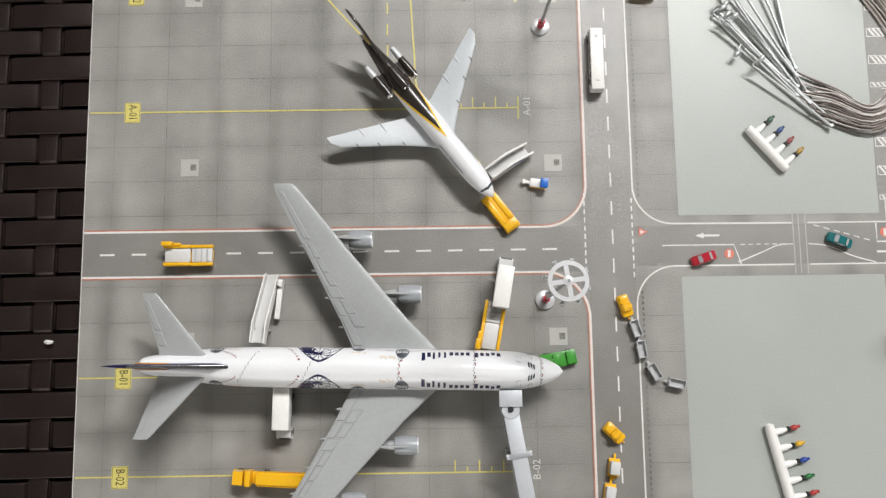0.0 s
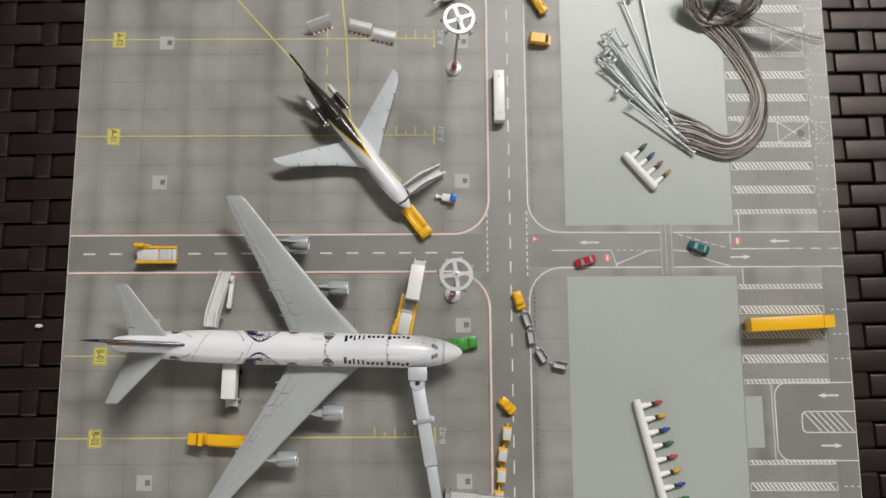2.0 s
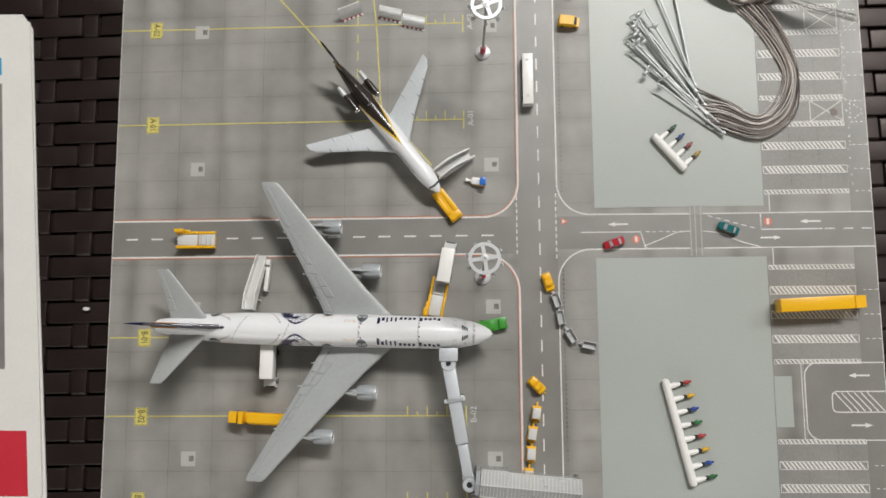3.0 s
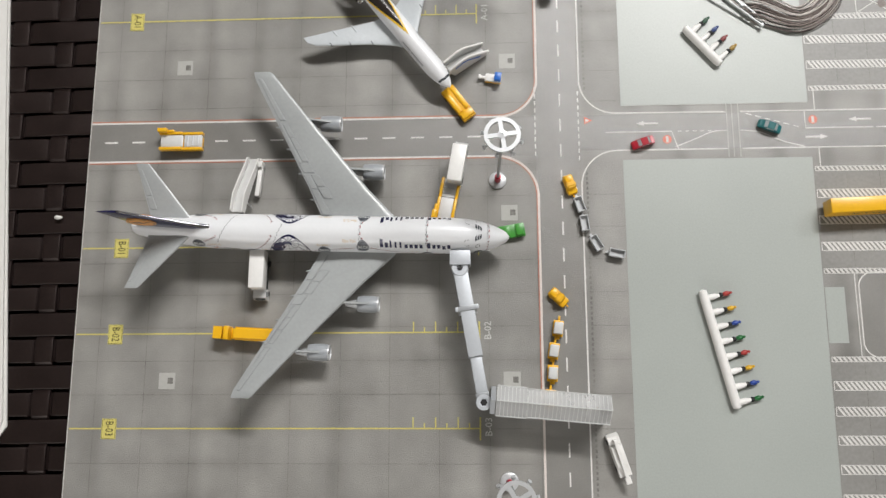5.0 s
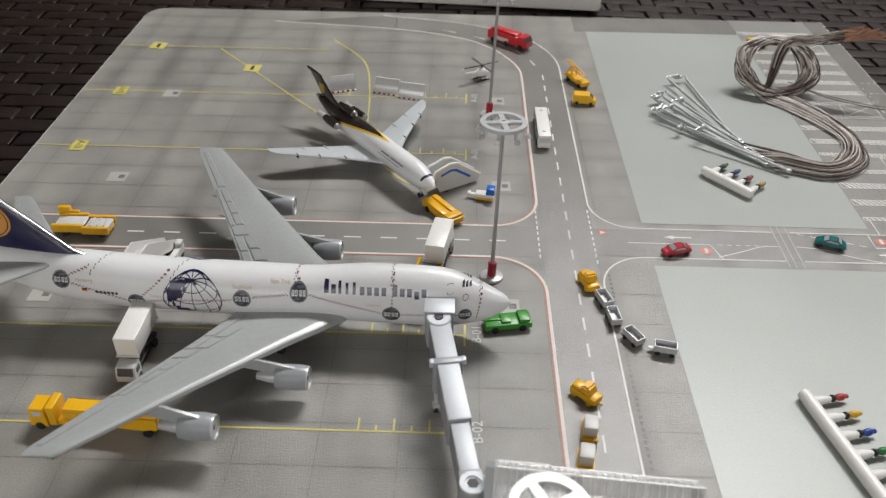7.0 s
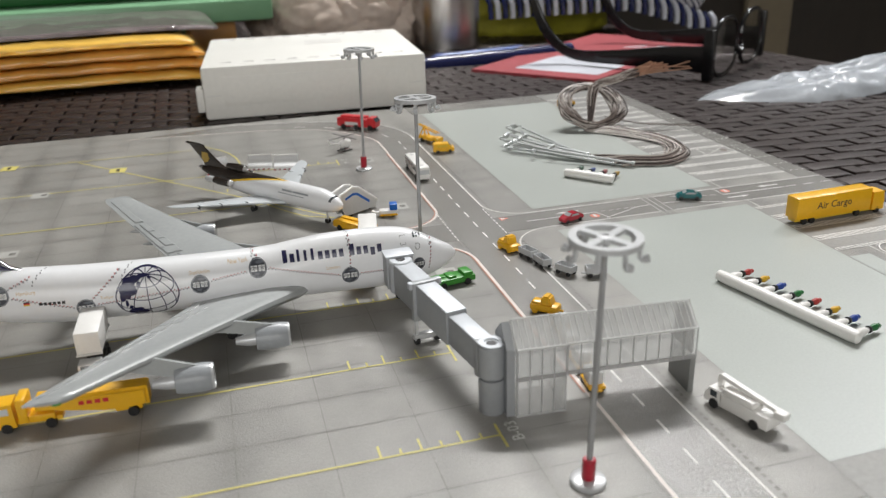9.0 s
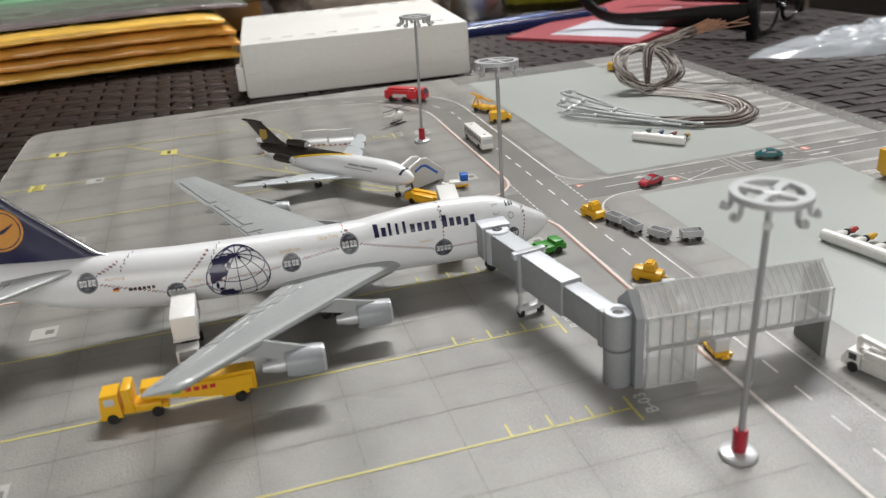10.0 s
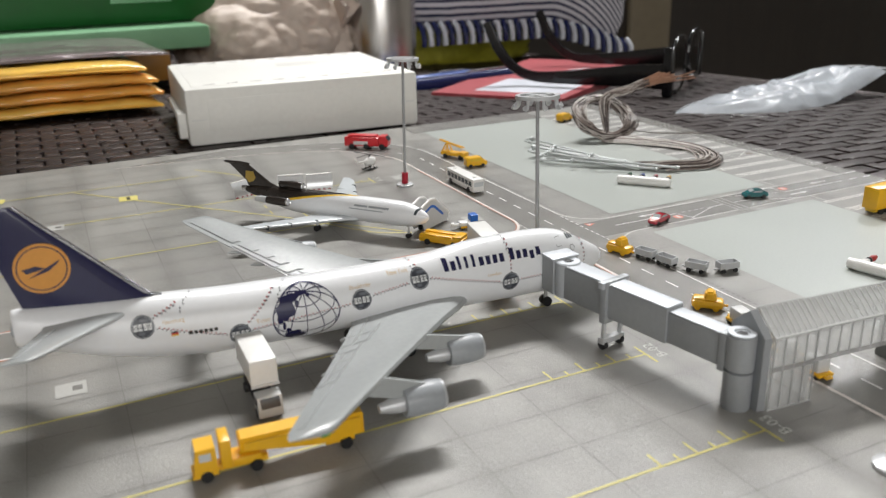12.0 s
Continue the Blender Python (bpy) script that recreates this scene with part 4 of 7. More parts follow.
            part("pylon", prism(bmesh.new(), [(-s - 0.12, z + 0.24), (-s - 0.3, z + 0.3), (-le + 0.02, zw + 0.05), (-le - 0.5, zw - 0.02), (-le - 0.75, zw - 0.1), (-s - 0.85, z + 0.12)], "y", hand * b - 0.035, hand * b + 0.035), WING_GREY, nacelle)
        tailplane = part("tailplane", foil([(0.1, 11.25, 12.95, 1.84, 0.17), (0.5, 11.6, 13.0, 1.86, 0.15), (2.14, 12.98, 13.52, 2.06, 0.10), (2.28, 13.12, 13.58, 2.08, 0.05)], hand, lift=hull.lift), WING_GREY, jet, "grey tailplane")
        for b0, b1, u0, u1 in ((0.62, 1.06, 0.76, 0.95), (1.12, 2.06, 0.74, 0.95)):
            part("elevator", raised_panel(hull, hand, ((0.5, 2.14), (11.6, 12.98), (13.0, 13.52), (1.86, 2.06), (0.15, 0.10)), b0, b1, u0, u1, 0.02), WING_GREY, tailplane)
    fin_rows = [(0.0, 10.6, 13.2, 2.05, 0.24), (0.15, 11.0, 13.25, 2.05, 0.23), (2.2, 13.05, 13.84, 2.05, 0.13), (2.27, 13.12, 13.86, 2.05, 0.08)]
    fin = part("fin", foil(fin_rows, upright=True), NAVY, jet, "navy blue tail fin with an orange round badge")
    part("fin_leading_edge", foil([(b, le - 0.05, le + 0.10 + 0.03 * (2.2 - b), z, th * 0.6) for b, le, te, z, th in fin_rows], upright=True), FIN_EDGE, fin, "bare metal strip along the fin's front edge")
    for hand in (-1, 1):
        badge = part("badge", rings(bmesh.new(), [[(-12.8 + 0.5 * math.cos(a), hand * y, 3.08 + 0.5 * math.sin(a)) for a in np.linspace(0, 2 * math.pi, 40, False)] for y in (0.02, 0.102)]), BADGE_ORANGE, fin, "orange round badge")
        bm = rings(bmesh.new(), [[(-12.8 + r * math.cos(a), hand * 0.105, 3.08 + r * math.sin(a)) for a in np.linspace(0, 2 * math.pi, 40, False)] for r in (0.425, 0.45)], cap=False)
        part("badge_ring", bm, NAVY, badge)
        bm = bmesh.new()
        for quad in (((-0.25, -0.16), (0.06, 0.0), (0.30, 0.12), (0.27, 0.07), (0.1, -0.06), (-0.05, -0.10)), ((0.05, 0.0), (-0.1, 0.06), (-0.32, 0.02), (-0.25, -0.06), (-0.05, -0.03))):
            bm.faces.new([bm.verts.new((-12.8 + u * 1.1, hand * 0.107, 3.08 + v * 1.1)) for u, v in quad])
        part("badge_emblem", bm, NAVY, badge)
    for hand in (-1, 1):
        for s, z in ((11.21, 1.68), (9.35, 1.18), (6.67, 1.40), (5.25, 1.60), (2.96, 1.14), (1.13, 1.17)):
            clock_dial(hull, s, z, 0.225 if s > 2 else 0.17, hand, body)
        for a, b in (((10.95, 1.62), (9.6, 1.22)), ((9.1, 1.22), (6.92, 1.36)), ((6.4, 1.46), (5.5, 1.56)), ((5.0, 1.58), (3.2, 1.17)), ((2.72, 1.15), (1.32, 1.17)), ((11.0, 1.82), (10.5, 2.0)), ((9.2, 1.36), (8.5, 1.95)), ((5.2, 1.8), (5.35, 1.92)), ((2.94, 1.38), (2.9, 2.12)), ((0.85, 1.0), (0.72, 1.7))):
            route(hull, a, b, hand, body)
        for words, s, z in (("Hamburg", 10.62, 1.70), ("Tokyo", 8.85, 1.38), ("Stockholm", 6.66, 1.68), ("New York", 5.72, 1.80), ("London", 3.38, 1.40)):
            part("town_name", lettering(bmesh.new(), words, 0.115, lambda u, v: hull.side(s - u if hand < 0 else s + u, z + v, hand)), TOWN_TAN, body)
        globe = part("globe_rim", hull.patch(bmesh.new(), 7.92, 1.31, hand, 0.74, 0.62, 40, hole=0.965, m=1), NAVY, body, "navy globe outline print")
        bm, tilt = bmesh.new(), radians(42)

        def on_globe(lat, lon):
            x, y, z = math.cos(lat) * math.sin(lon), math.cos(lat) * math.cos(lon), math.sin(lat)
            return x, z * math.cos(tilt) - y * math.sin(tilt), y * math.cos(tilt) + z * math.sin(tilt)

        lines = [[(radians(a), radians(lon)) for a in range(-90, 91, 6)] for lon in range(0, 360, 30)] + [[(radians(lat), radians(a)) for a in range(0, 361, 8)] for lat in (-30, 0, 30, 60)]
        for line in lines:
            run = []
            for lat, lon in line:
                u, v, w = on_globe(lat, lon)
                if w > 0.02:
                    run.append((7.92 - 0.735 * u * (1 if hand < 0 else -1), 1.31 + 0.615 * v))
                else:
                    if len(run) > 1:
                        hull.trail(bm, run, hand, 0.02)
                    run = []
            if len(run) > 1:
                hull.trail(bm, run, hand, 0.02)
        part("globe_grid", bm, NAVY, globe)
        bm = bmesh.new()
        for ds, dz, rs, rz in ((0.40, 0.34, 0.15, 0.12), (0.52, 0.18, 0.12, 0.16), (0.36, 0.16, 0.13, 0.13), (0.27, 0.40, 0.13, 0.08), (0.57, 0.02, 0.07, 0.12), (0.45, 0.02, 0.07, 0.07), (0.10, 0.45, 0.10, 0.045), (-0.08, 0.40, 0.05, 0.035), (0.18, 0.28, 0.05, 0.06),
                               (0.50, -0.16, 0.035, 0.10), (0.42, -0.27, 0.05, 0.05), (0.33, -0.41, 0.17, 0.10), (0.17, -0.47, 0.15, 0.07), (0.24, -0.36, 0.10, 0.05)):
            hull.patch(bm, 7.92 + ds, 1.31 + dz, hand, rs, rz, 14, off=0.007 + 0.0005 * rs, m=2)
        part("globe_land", bm, NAVY, globe, "solid navy land shapes")
        for s0, rise in ((4.62, (0.25, 0.18, 0.25, 0.23, 0.25, 0.18, 0.18, 0.18, 0.18)), (2.92, (0.25, 0.18, 0.18, 0.18, 0.18))):
            for i, high in enumerate(rise):
                c, z = s0 - i * 0.178, 1.645 - (0.05 if len(rise) == 5 and i == 3 else 0.0)
                part("name_bar", hull.block(bmesh.new(), c, c - (0.07 if high > 0.2 and i else 0.115), z, z + high, hand), NAVY, body)
        for i in range(6):
            part("mark_bar", hull.block(bmesh.new(), 10.36 - i * 0.10, 10.29 - i * 0.10, 1.38 - 0.004 * i, 1.45 - 0.004 * i, hand), INK_BLACK, body)
        for k, m in enumerate((INK_BLACK, RED, FLAG_YELLOW)):
            part("flag_stripe", hull.block(bmesh.new(), 10.70, 10.56, 1.50 - 0.03 * k, 1.47 - 0.03 * k, hand), m, body)
        part("door_outline", hull.trail(bmesh.new(), [(1.58, 1.72), (1.58, 1.92), (1.44, 1.92), (1.44, 1.72), (1.58, 1.72)], hand, 0.012), INK_BLACK, body)
        part("emblem_ring", hull.patch(bmesh.new(), 1.13, 1.62, hand, 0.075, 0.075, 18, hole=0.85, m=1), INK_BLACK, body)
        for i in range(3):
            c = 0.99 + 0.085 * i
            part("cockpit_window", hull.block(bmesh.new(), c, c + 0.06, 1.80 + 0.012 * i, 1.855 + 0.03 * i, hand, 0.007), WINDOW, body)
    for near, far in ((10.45, 9.85), (8.45, 7.95), (5.35, 5.3), (2.92, 2.92), (0.75, 0.75)):
        bm = bmesh.new()
        for i in range(15):
            a = radians(140 - 7.0 * i)
            s = near + (far - near) * i / 14 + 0.028 * (i % 2)
            bm.faces.new([bm.verts.new(hull.over(s + e, a - f)) for e, f in ((0, 0), (0.024, 0), (0.024, 0.075), (0, 0.075))])
        part("crown_stitch", bm, DIAL_GREY, body)
    gear = part("nose_gear", wheel_pair(bmesh.new(), -1.6, 0, 0.125, 0.085, 0.09), TYRE, jet, "black twin nose wheel")
    part("gear_leg", boxes((-1.64, -1.56, -0.03, 0.03, 0.1, 0.62), (-1.85, -1.35, -0.1, -0.085, 0.45, 0.6), (-1.85, -1.35, 0.085, 0.1, 0.45, 0.6)), GREY_WHITE, gear)
    for x, y in ((-5.9, -0.95), (-5.9, 0.95), (-6.55, -0.32), (-6.55, 0.32)):
        bm = wheel_pair(bmesh.new(), x - 0.16, y, 0.125, 0.1, 0.08)
        gear = part("main_gear", wheel_pair(bm, x + 0.16, y, 0.125, 0.1, 0.08), TYRE, jet, "black four-wheel bogie")
        part("gear_leg", boxes((x - 0.05, x + 0.05, y - 0.03, y + 0.03, 0.1, 0.85), (x - 0.2, x + 0.2, y - 0.02, y + 0.02, 0.09, 0.15)), GREY_WHITE, gear)
    return jet


def small_jet():
    jet = thing("three_engined_aircraft", -1.03, 9.27, 0, -52, "white three-engined airliner model with dark brown tail and pale wings", "model aircraft")
    hull = Hull([(0, 0.72, 0.78, 0.02), (0.12, 0.60, 0.90, 0.13), (0.4, 0.47, 1.05, 0.26), (0.8, 0.40, 1.17, 0.35), (1.3, 0.38, 1.2, 0.38), (3.0, 0.38, 1.2, 0.38), (4.6, 0.38, 1.2, 0.38), (5.4, 0.46, 1.19, 0.34), (6.2, 0.66, 1.17, 0.24), (6.9, 0.86, 1.12, 0.14), (7.1, 0.92, 1.08, 0.1)], 0.78, 0.0, 0.0)
    body = part("fuselage", hull.solid(28), HULL_WHITE, jet)

    def skin(s_of, lo, hi, off, s1):
        """A shell over the back of the hull whose front edge runs as s_of(angle)."""
        bm, grid = bmesh.new(), []
        for i in range(29):
            a = radians(lo + (hi - lo) * i / 28)
            s0 = s_of(a)
            grid.append([bm.verts.new(hull.over(s0 + (s1 - s0) * k / 12, a, off)) for k in range(13)])
        for p, q in zip(grid, grid[1:]):
            for k in range(12):
                bm.faces.new((p[k], p[k + 1], q[k + 1], q[k]))
        return bm

    edge = lambda a: 2.85 + 2.3 * abs(a - math.pi / 2) ** 1.0 / 1.2
    part("tail_stripe", skin(lambda a: edge(a) - 0.36, -35, 215, 0.006, 7.08), STRIPE_YELLOW, body, "amber stripe along the brown tail")
    part("tail_paint", skin(edge, -35, 215, 0.010, 7.08), BROWN_TAIL, body, "dark brown tail paint sweeping forward on the crown")
    for hand in (-1, 1):
        wing = part("wing", foil([(0.2, 2.35, 4.05, 0.50, 0.2), (0.55, 2.75, 4.1, 0.52, 0.16), (1.3, 3.4, 4.42, 0.58, 0.12), (2.98, 4.62, 5.12, 0.74, 0.07), (3.18, 4.92, 5.2, 0.76, 0.03)], hand), PALE_WING, jet, "pale silver-grey swept wing")
        for b in (1.2, 1.9, 2.5):
            s = float(np.interp(b, (0.55, 1.3, 3.05), (2.75, 3.4, 4.62)))
            part("slat_gap", boxes((-s - 0.16, -s - 0.02, hand * b - 0.012, hand * b + 0.012, 0.60, float(np.interp(b, (0.55, 1.3, 3.05), (0.6, 0.64, 0.77))) + 0.012)), WINDOW, wing)
        for b in (1.4, 2.1):
            te = float(np.interp(b, (1.3, 3.05), (4.4, 5.1)))
            part("flap_fairing", turned(bmesh.new(), [(0.008, -0.08), (0.03, 0.03), (0.035, 0.25), (0.01, 0.45)], 8, (-te, hand * b, 0.58 + 0.08 * (b - 1)), "x"), PALE_WING, wing)
        pod = part("engine", turned(bmesh.new(), [(0.10, -0.02), (0.125, 0.0), (0.145, -0.15), (0.145, -0.6), (0.12, -0.85)], 20, (-4.95, hand * 0.56, 0.88), "x"), BROWN_TAIL, jet, "dark brown side engine")
        part("intake_lip", turned(bmesh.new(), [(0.10, -0.01), (0.118, 0.02), (0.13, 0.0), (0.13, -0.05)], 20, (-4.95, hand * 0.56, 0.88), "x"), CHROME, pod, "chrome intake ring")
        part("exhaust_pipe", turned(bmesh.new(), [(0.115, -0.84), (0.115, -1.1), (0.09, -1.32), (0.06, -1.32)], 18, (-4.95, hand * 0.56, 0.88), "x"), SILVER, pod, "bare metal exhaust")
        part("stub", prism(bmesh.new(), [(-5.1, 0.84), (-5.75, 0.84), (-5.75, 0.92), (-5.1, 0.92)], "y", *sorted((hand * 0.2, hand * 0.5))), BROWN_TAIL, pod)
        for s0, s1 in ((1.25, 1.98), (2.04, 2.52)):
            part("name_bar", hull.block(bmesh.new(), s0, s1, 0.965, 1.02, hand, 0.006, 6), ENGINE_GREY, body)
        bm = hull.trail(bmesh.new(), [(1.45, 0.89), (2.7, 0.89)], hand, 0.028)
        part("tag_bar", bm, ENGINE_GREY, body)
    bm, rows = bmesh.new(), []
    for i in range(13):
        a = radians(22 + 136 * i / 12)
        dip = 0.07 * abs(math.cos(a))
        rows.append([bm.verts.new(hull.over(s + dip, a, 0.007)) for s in (0.27, 0.31, 0.35)])
    for p, q in zip(rows, rows[1:]):
        for k in range(2):
            bm.faces.new((p[k], p[k + 1], q[k + 1], q[k]))
    part("cockpit_window", bm, WINDOW, body, "dark cockpit window band")
    fin = part("fin", foil([(0.0, 5.5, 7.0, 1.1, 0.14), (0.2, 6.05, 7.1, 1.1, 0.12), (0.78, 6.95, 7.8, 1.1, 0.09)], upright=True), BROWN_TAIL, jet, "dark brown fin with a small gold badge")
    for hand in (-1, 1):
        part("badge", prism(bmesh.new(), [(-6.93, 1.24), (-6.74, 1.30), (-6.64, 1.42), (-6.70, 1.64), (-7.02, 1.64), (-7.06, 1.40)], "y", *sorted((hand * 0.03, hand * 0.062))), BADGE_GOLD, fin, "dull gold shield")
    part("fin_bullet", turned(bmesh.new(), [(0.01, -8.0), (0.05, -7.85), (0.055, -7.3), (0.03, -6.95), (0.01, -6.85)], 10, (0, 0, 1.89), "x"), BROWN_TAIL, fin)
    part("centre_intake", turned(bmesh.new(), [(0.10, 0.02), (0.13, 0.04), (0.145, 0.0), (0.15, -0.4), (0.1, -0.9)], 20, (-4.75, 0, 1.30), "x"), BROWN_TAIL, fin)
    part("intake_lip", turned(bmesh.new(), [(0.10, 0.03), (0.118, 0.055), (0.132, 0.035), (0.135, -0.01)], 20, (-4.75, 0, 1.30), "x"), CHROME, fin, "chrome intake ring")
    part("tail_exhaust", turned(bmesh.new(), [(0.095, 0.1), (0.1, -0.05), (0.085, -0.2), (0.06, -0.2)], 16, (-7.08, 0, 1.0), "x"), CHROME, jet, "bare metal exhaust")
    part("nose_gear", wheel_pair(bmesh.new(), -0.75, 0, 0.085, 0.05, 0.05), TYRE, jet)
    part("gear_leg", boxes((-0.78, -0.72, -0.02, 0.02, 0.06, 0.45)), GREY_WHITE, jet)
    for y in (-0.5, 0.5):
        part("main_gear", wheel_pair(bmesh.new(), -3.9, y, 0.1, 0.06, 0.07), TYRE, jet)
        part("gear_leg", boxes((-3.93, -3.87, y - 0.02, y + 0.02, 0.08, 0.55)), GREY_WHITE, jet)
    return jet


cargo_jet()
small_jet()


# ---- vehicles and ground equipment ----
def wheels(parent, spots, r, width=0.1, m=TYRE):
    """One wheel part at each (x, y)."""
    for x, y in spots:
        w = part("wheel", turned(bmesh.new(), [(r * 0.5, -width / 2), (r * 0.93, -width / 2), (r, -width / 2 + 0.015), (r, width / 2 - 0.015), (r * 0.93, width / 2), (r * 0.5, width / 2)], 16, (x, y, r), "y"), m, parent)
        part("hub", turned(bmesh.new(), [(r * 0.45, -width / 2 - 0.006), (r * 0.45, width / 2 + 0.006)], 10, (x, y, r), "y"), m, w)


def fuel_truck():
    t = thing("fuel_truck", -8.27, -0.08, 0, 176.5, "golden yellow articulated fuel tanker parked under the wing", "truck")
    cab = part("cab", prism(bmesh.new(), [(1.58, 0.12), (1.58, 0.38), (1.53, 0.66), (1.2, 0.67), (1.18, 0.12)], "y", -0.22, 0.22), YELLOW, t)
    part("windscreen", prism(bmesh.new(), [(1.588, 0.40), (1.552, 0.60), (1.542, 0.60), (1.578, 0.40)], "y", -0.18, 0.18), PALE_WINDOW, cab, "pale grey windscreen")
    for y in (-0.223, 0.215):
        part("side_window", boxes((1.28, 1.48, y, y + 0.008, 0.43, 0.58)), PALE_WINDOW, cab)
    part("bumper", boxes((1.5, 1.62, -0.2, 0.2, 0.09, 0.17), bevel=0.015), YELLOW, cab)
    part("chassis", boxes((0.3, 1.55, -0.13, 0.13, 0.12, 0.22), (0.42, 1.0, -0.2, 0.2, 0.18, 0.33), bevel=0.02), YELLOW, t)
    part("pump_box", boxes((0.93, 1.12, -0.25, 0.25, 0.2, 0.76), bevel=0.025), YELLOW, t)
    bm = prism(bmesh.new(), [(0.78, 0.40), (0.78, 0.65), (0.75, 0.68), (-1.42, 0.68), (-1.47, 0.65), (-1.47, 0.24), (-1.05, 0.24), (-0.55, 0.26), (0.3, 0.40)], "y", -0.24, 0.24)
    bmesh.ops.bevel(bm, geom=[e for e in bm.edges if abs(e.verts[0].co.y - e.verts[1].co.y) < 0.1], offset=0.07, segments=3, affect="EDGES")
    tank = part("tank", bm, YELLOW, t, "yellow tank trailer body")
    part("rear_frame", boxes((-1.3, -0.75, -0.14, 0.14, 0.12, 0.25), bevel=0.02), YELLOW, tank)
    for i in range(4):
        for y in (-0.246, 0.241):
            part("name_bar", boxes((-0.2 - 0.16 * i, -0.09 - 0.16 * i, y, y + 0.005, 0.46, 0.55)), RED, tank)
    wheels(t, [(x, y) for x in (1.38, 0.52, -1.12) for y in (-0.18, 0.18)], 0.115)


def catering_truck(x, y, rz, loft, label):
    t = thing("catering_truck", x, y, 0, rz, label, "truck", "catering trucks by the aircraft")
    body = part("van_body", boxes((-0.85, 0.55, -0.275, 0.275, loft, loft + 0.56), bevel=0.03), WHITE, t, "white box body lifted on a scissor frame")
    part("body_rim", boxes((0.55, 0.58, -0.285, 0.285, loft - 0.01, loft + 0.04), (-0.88, -0.85, -0.285, 0.285, loft - 0.01, loft + 0.04)), GREY_WHITE, body)
    part("chassis", boxes((-0.75, 0.8, -0.2, 0.2, 0.14, 0.26), bevel=0.02), TYRE, t, "black chassis")
    for k in (-1, 1):
        bm = rod(bmesh.new(), (-0.5, k * 0.18, 0.24), (0.35, k * 0.18, loft), 0.03, n=6)
        part("scissor_arm", rod(bm, (0.35, k * 0.14, 0.24), (-0.5, k * 0.14, loft), 0.03, n=6), TYRE, t)
    cab = part("cab", prism(bmesh.new(), [(0.92, 0.12), (0.92, 0.3), (0.84, 0.52), (0.52, 0.52), (0.52, 0.12)], "y", -0.24, 0.24), GREY_WHITE, t)
    part("windscreen", prism(bmesh.new(), [(0.922, 0.31), (0.852, 0.50), (0.862, 0.50), (0.932, 0.31)], "y", -0.19, 0.19), WINDOW, cab, "dark windscreen")
    for y in (-0.244, 0.236):
        part("side_window", boxes((0.6, 0.8, y, y + 0.008, 0.3, 0.46)), WINDOW, cab)
    wheels(t, [(a, b) for a in (0.66, -0.5) for b in (-0.2, 0.2)], 0.11)


def boarding_stairs(x, y, rz, high, label, striped):
    """A flight that climbs along +x, with solid side panels."""
    t = thing("boarding_stairs", x, y, 0, rz, label, "boarding stairs", "boarding stairs at the aircraft")
    for i in range(12):
        part("step", boxes((-1.1 + 0.15 * i, -1.1 + 0.15 * (i + 1), -0.18, 0.18, 0.06 + (high - 0.1) * i / 12, 0.10 + (high - 0.1) * (i + 1) / 12)), GREY_WHITE, t)
    part("platform", boxes((0.7, 1.2, -0.2, 0.2, high - 0.06, high)), GREY_WHITE, t)
    for k in (-1, 1):
        a, b = sorted((k * 0.2, k * 0.24))
        side = part("side_panel", prism(bmesh.new(), [(-1.2, 0.1), (-1.12, 0.38), (0.55, high + 0.28), (1.2, high + 0.28), (1.22, high - 0.1), (0.8, high - 0.2)], "y", a, b), WHITE, t, "white side panel of the flight")
        if striped:
            part("blue_stripe", prism(bmesh.new(), [(-0.9, 0.28), (0.5, high + 0.06), (0.95, high + 0.06), (0.95, high - 0.0), (0.53, high - 0.0), (-0.86, 0.2)], "y", *sorted((k * 0.241, k * 0.246))), BLUE, side, "bent blue stripe")
    part("truck_bed", boxes((-1.0, 0.35, 0.26, 0.44, 0.1, 0.36), (-1.0, -0.75, 0.26, 0.44, 0.36, 0.5), bevel=0.03), WHITE, t)
    part("strut", rod(rod(bmesh.new(), (0.75, -0.15, 0.2), (0.75, -0.15, high), 0.03, n=8), (0.75, 0.15, 0.1), (0.75, 0.15, high), 0.03, n=8), GREY_WHITE, t)
    wheels(t, [(a, b) for a in (0.15, -0.8) for b in (-0.1, 0.38)], 0.1)


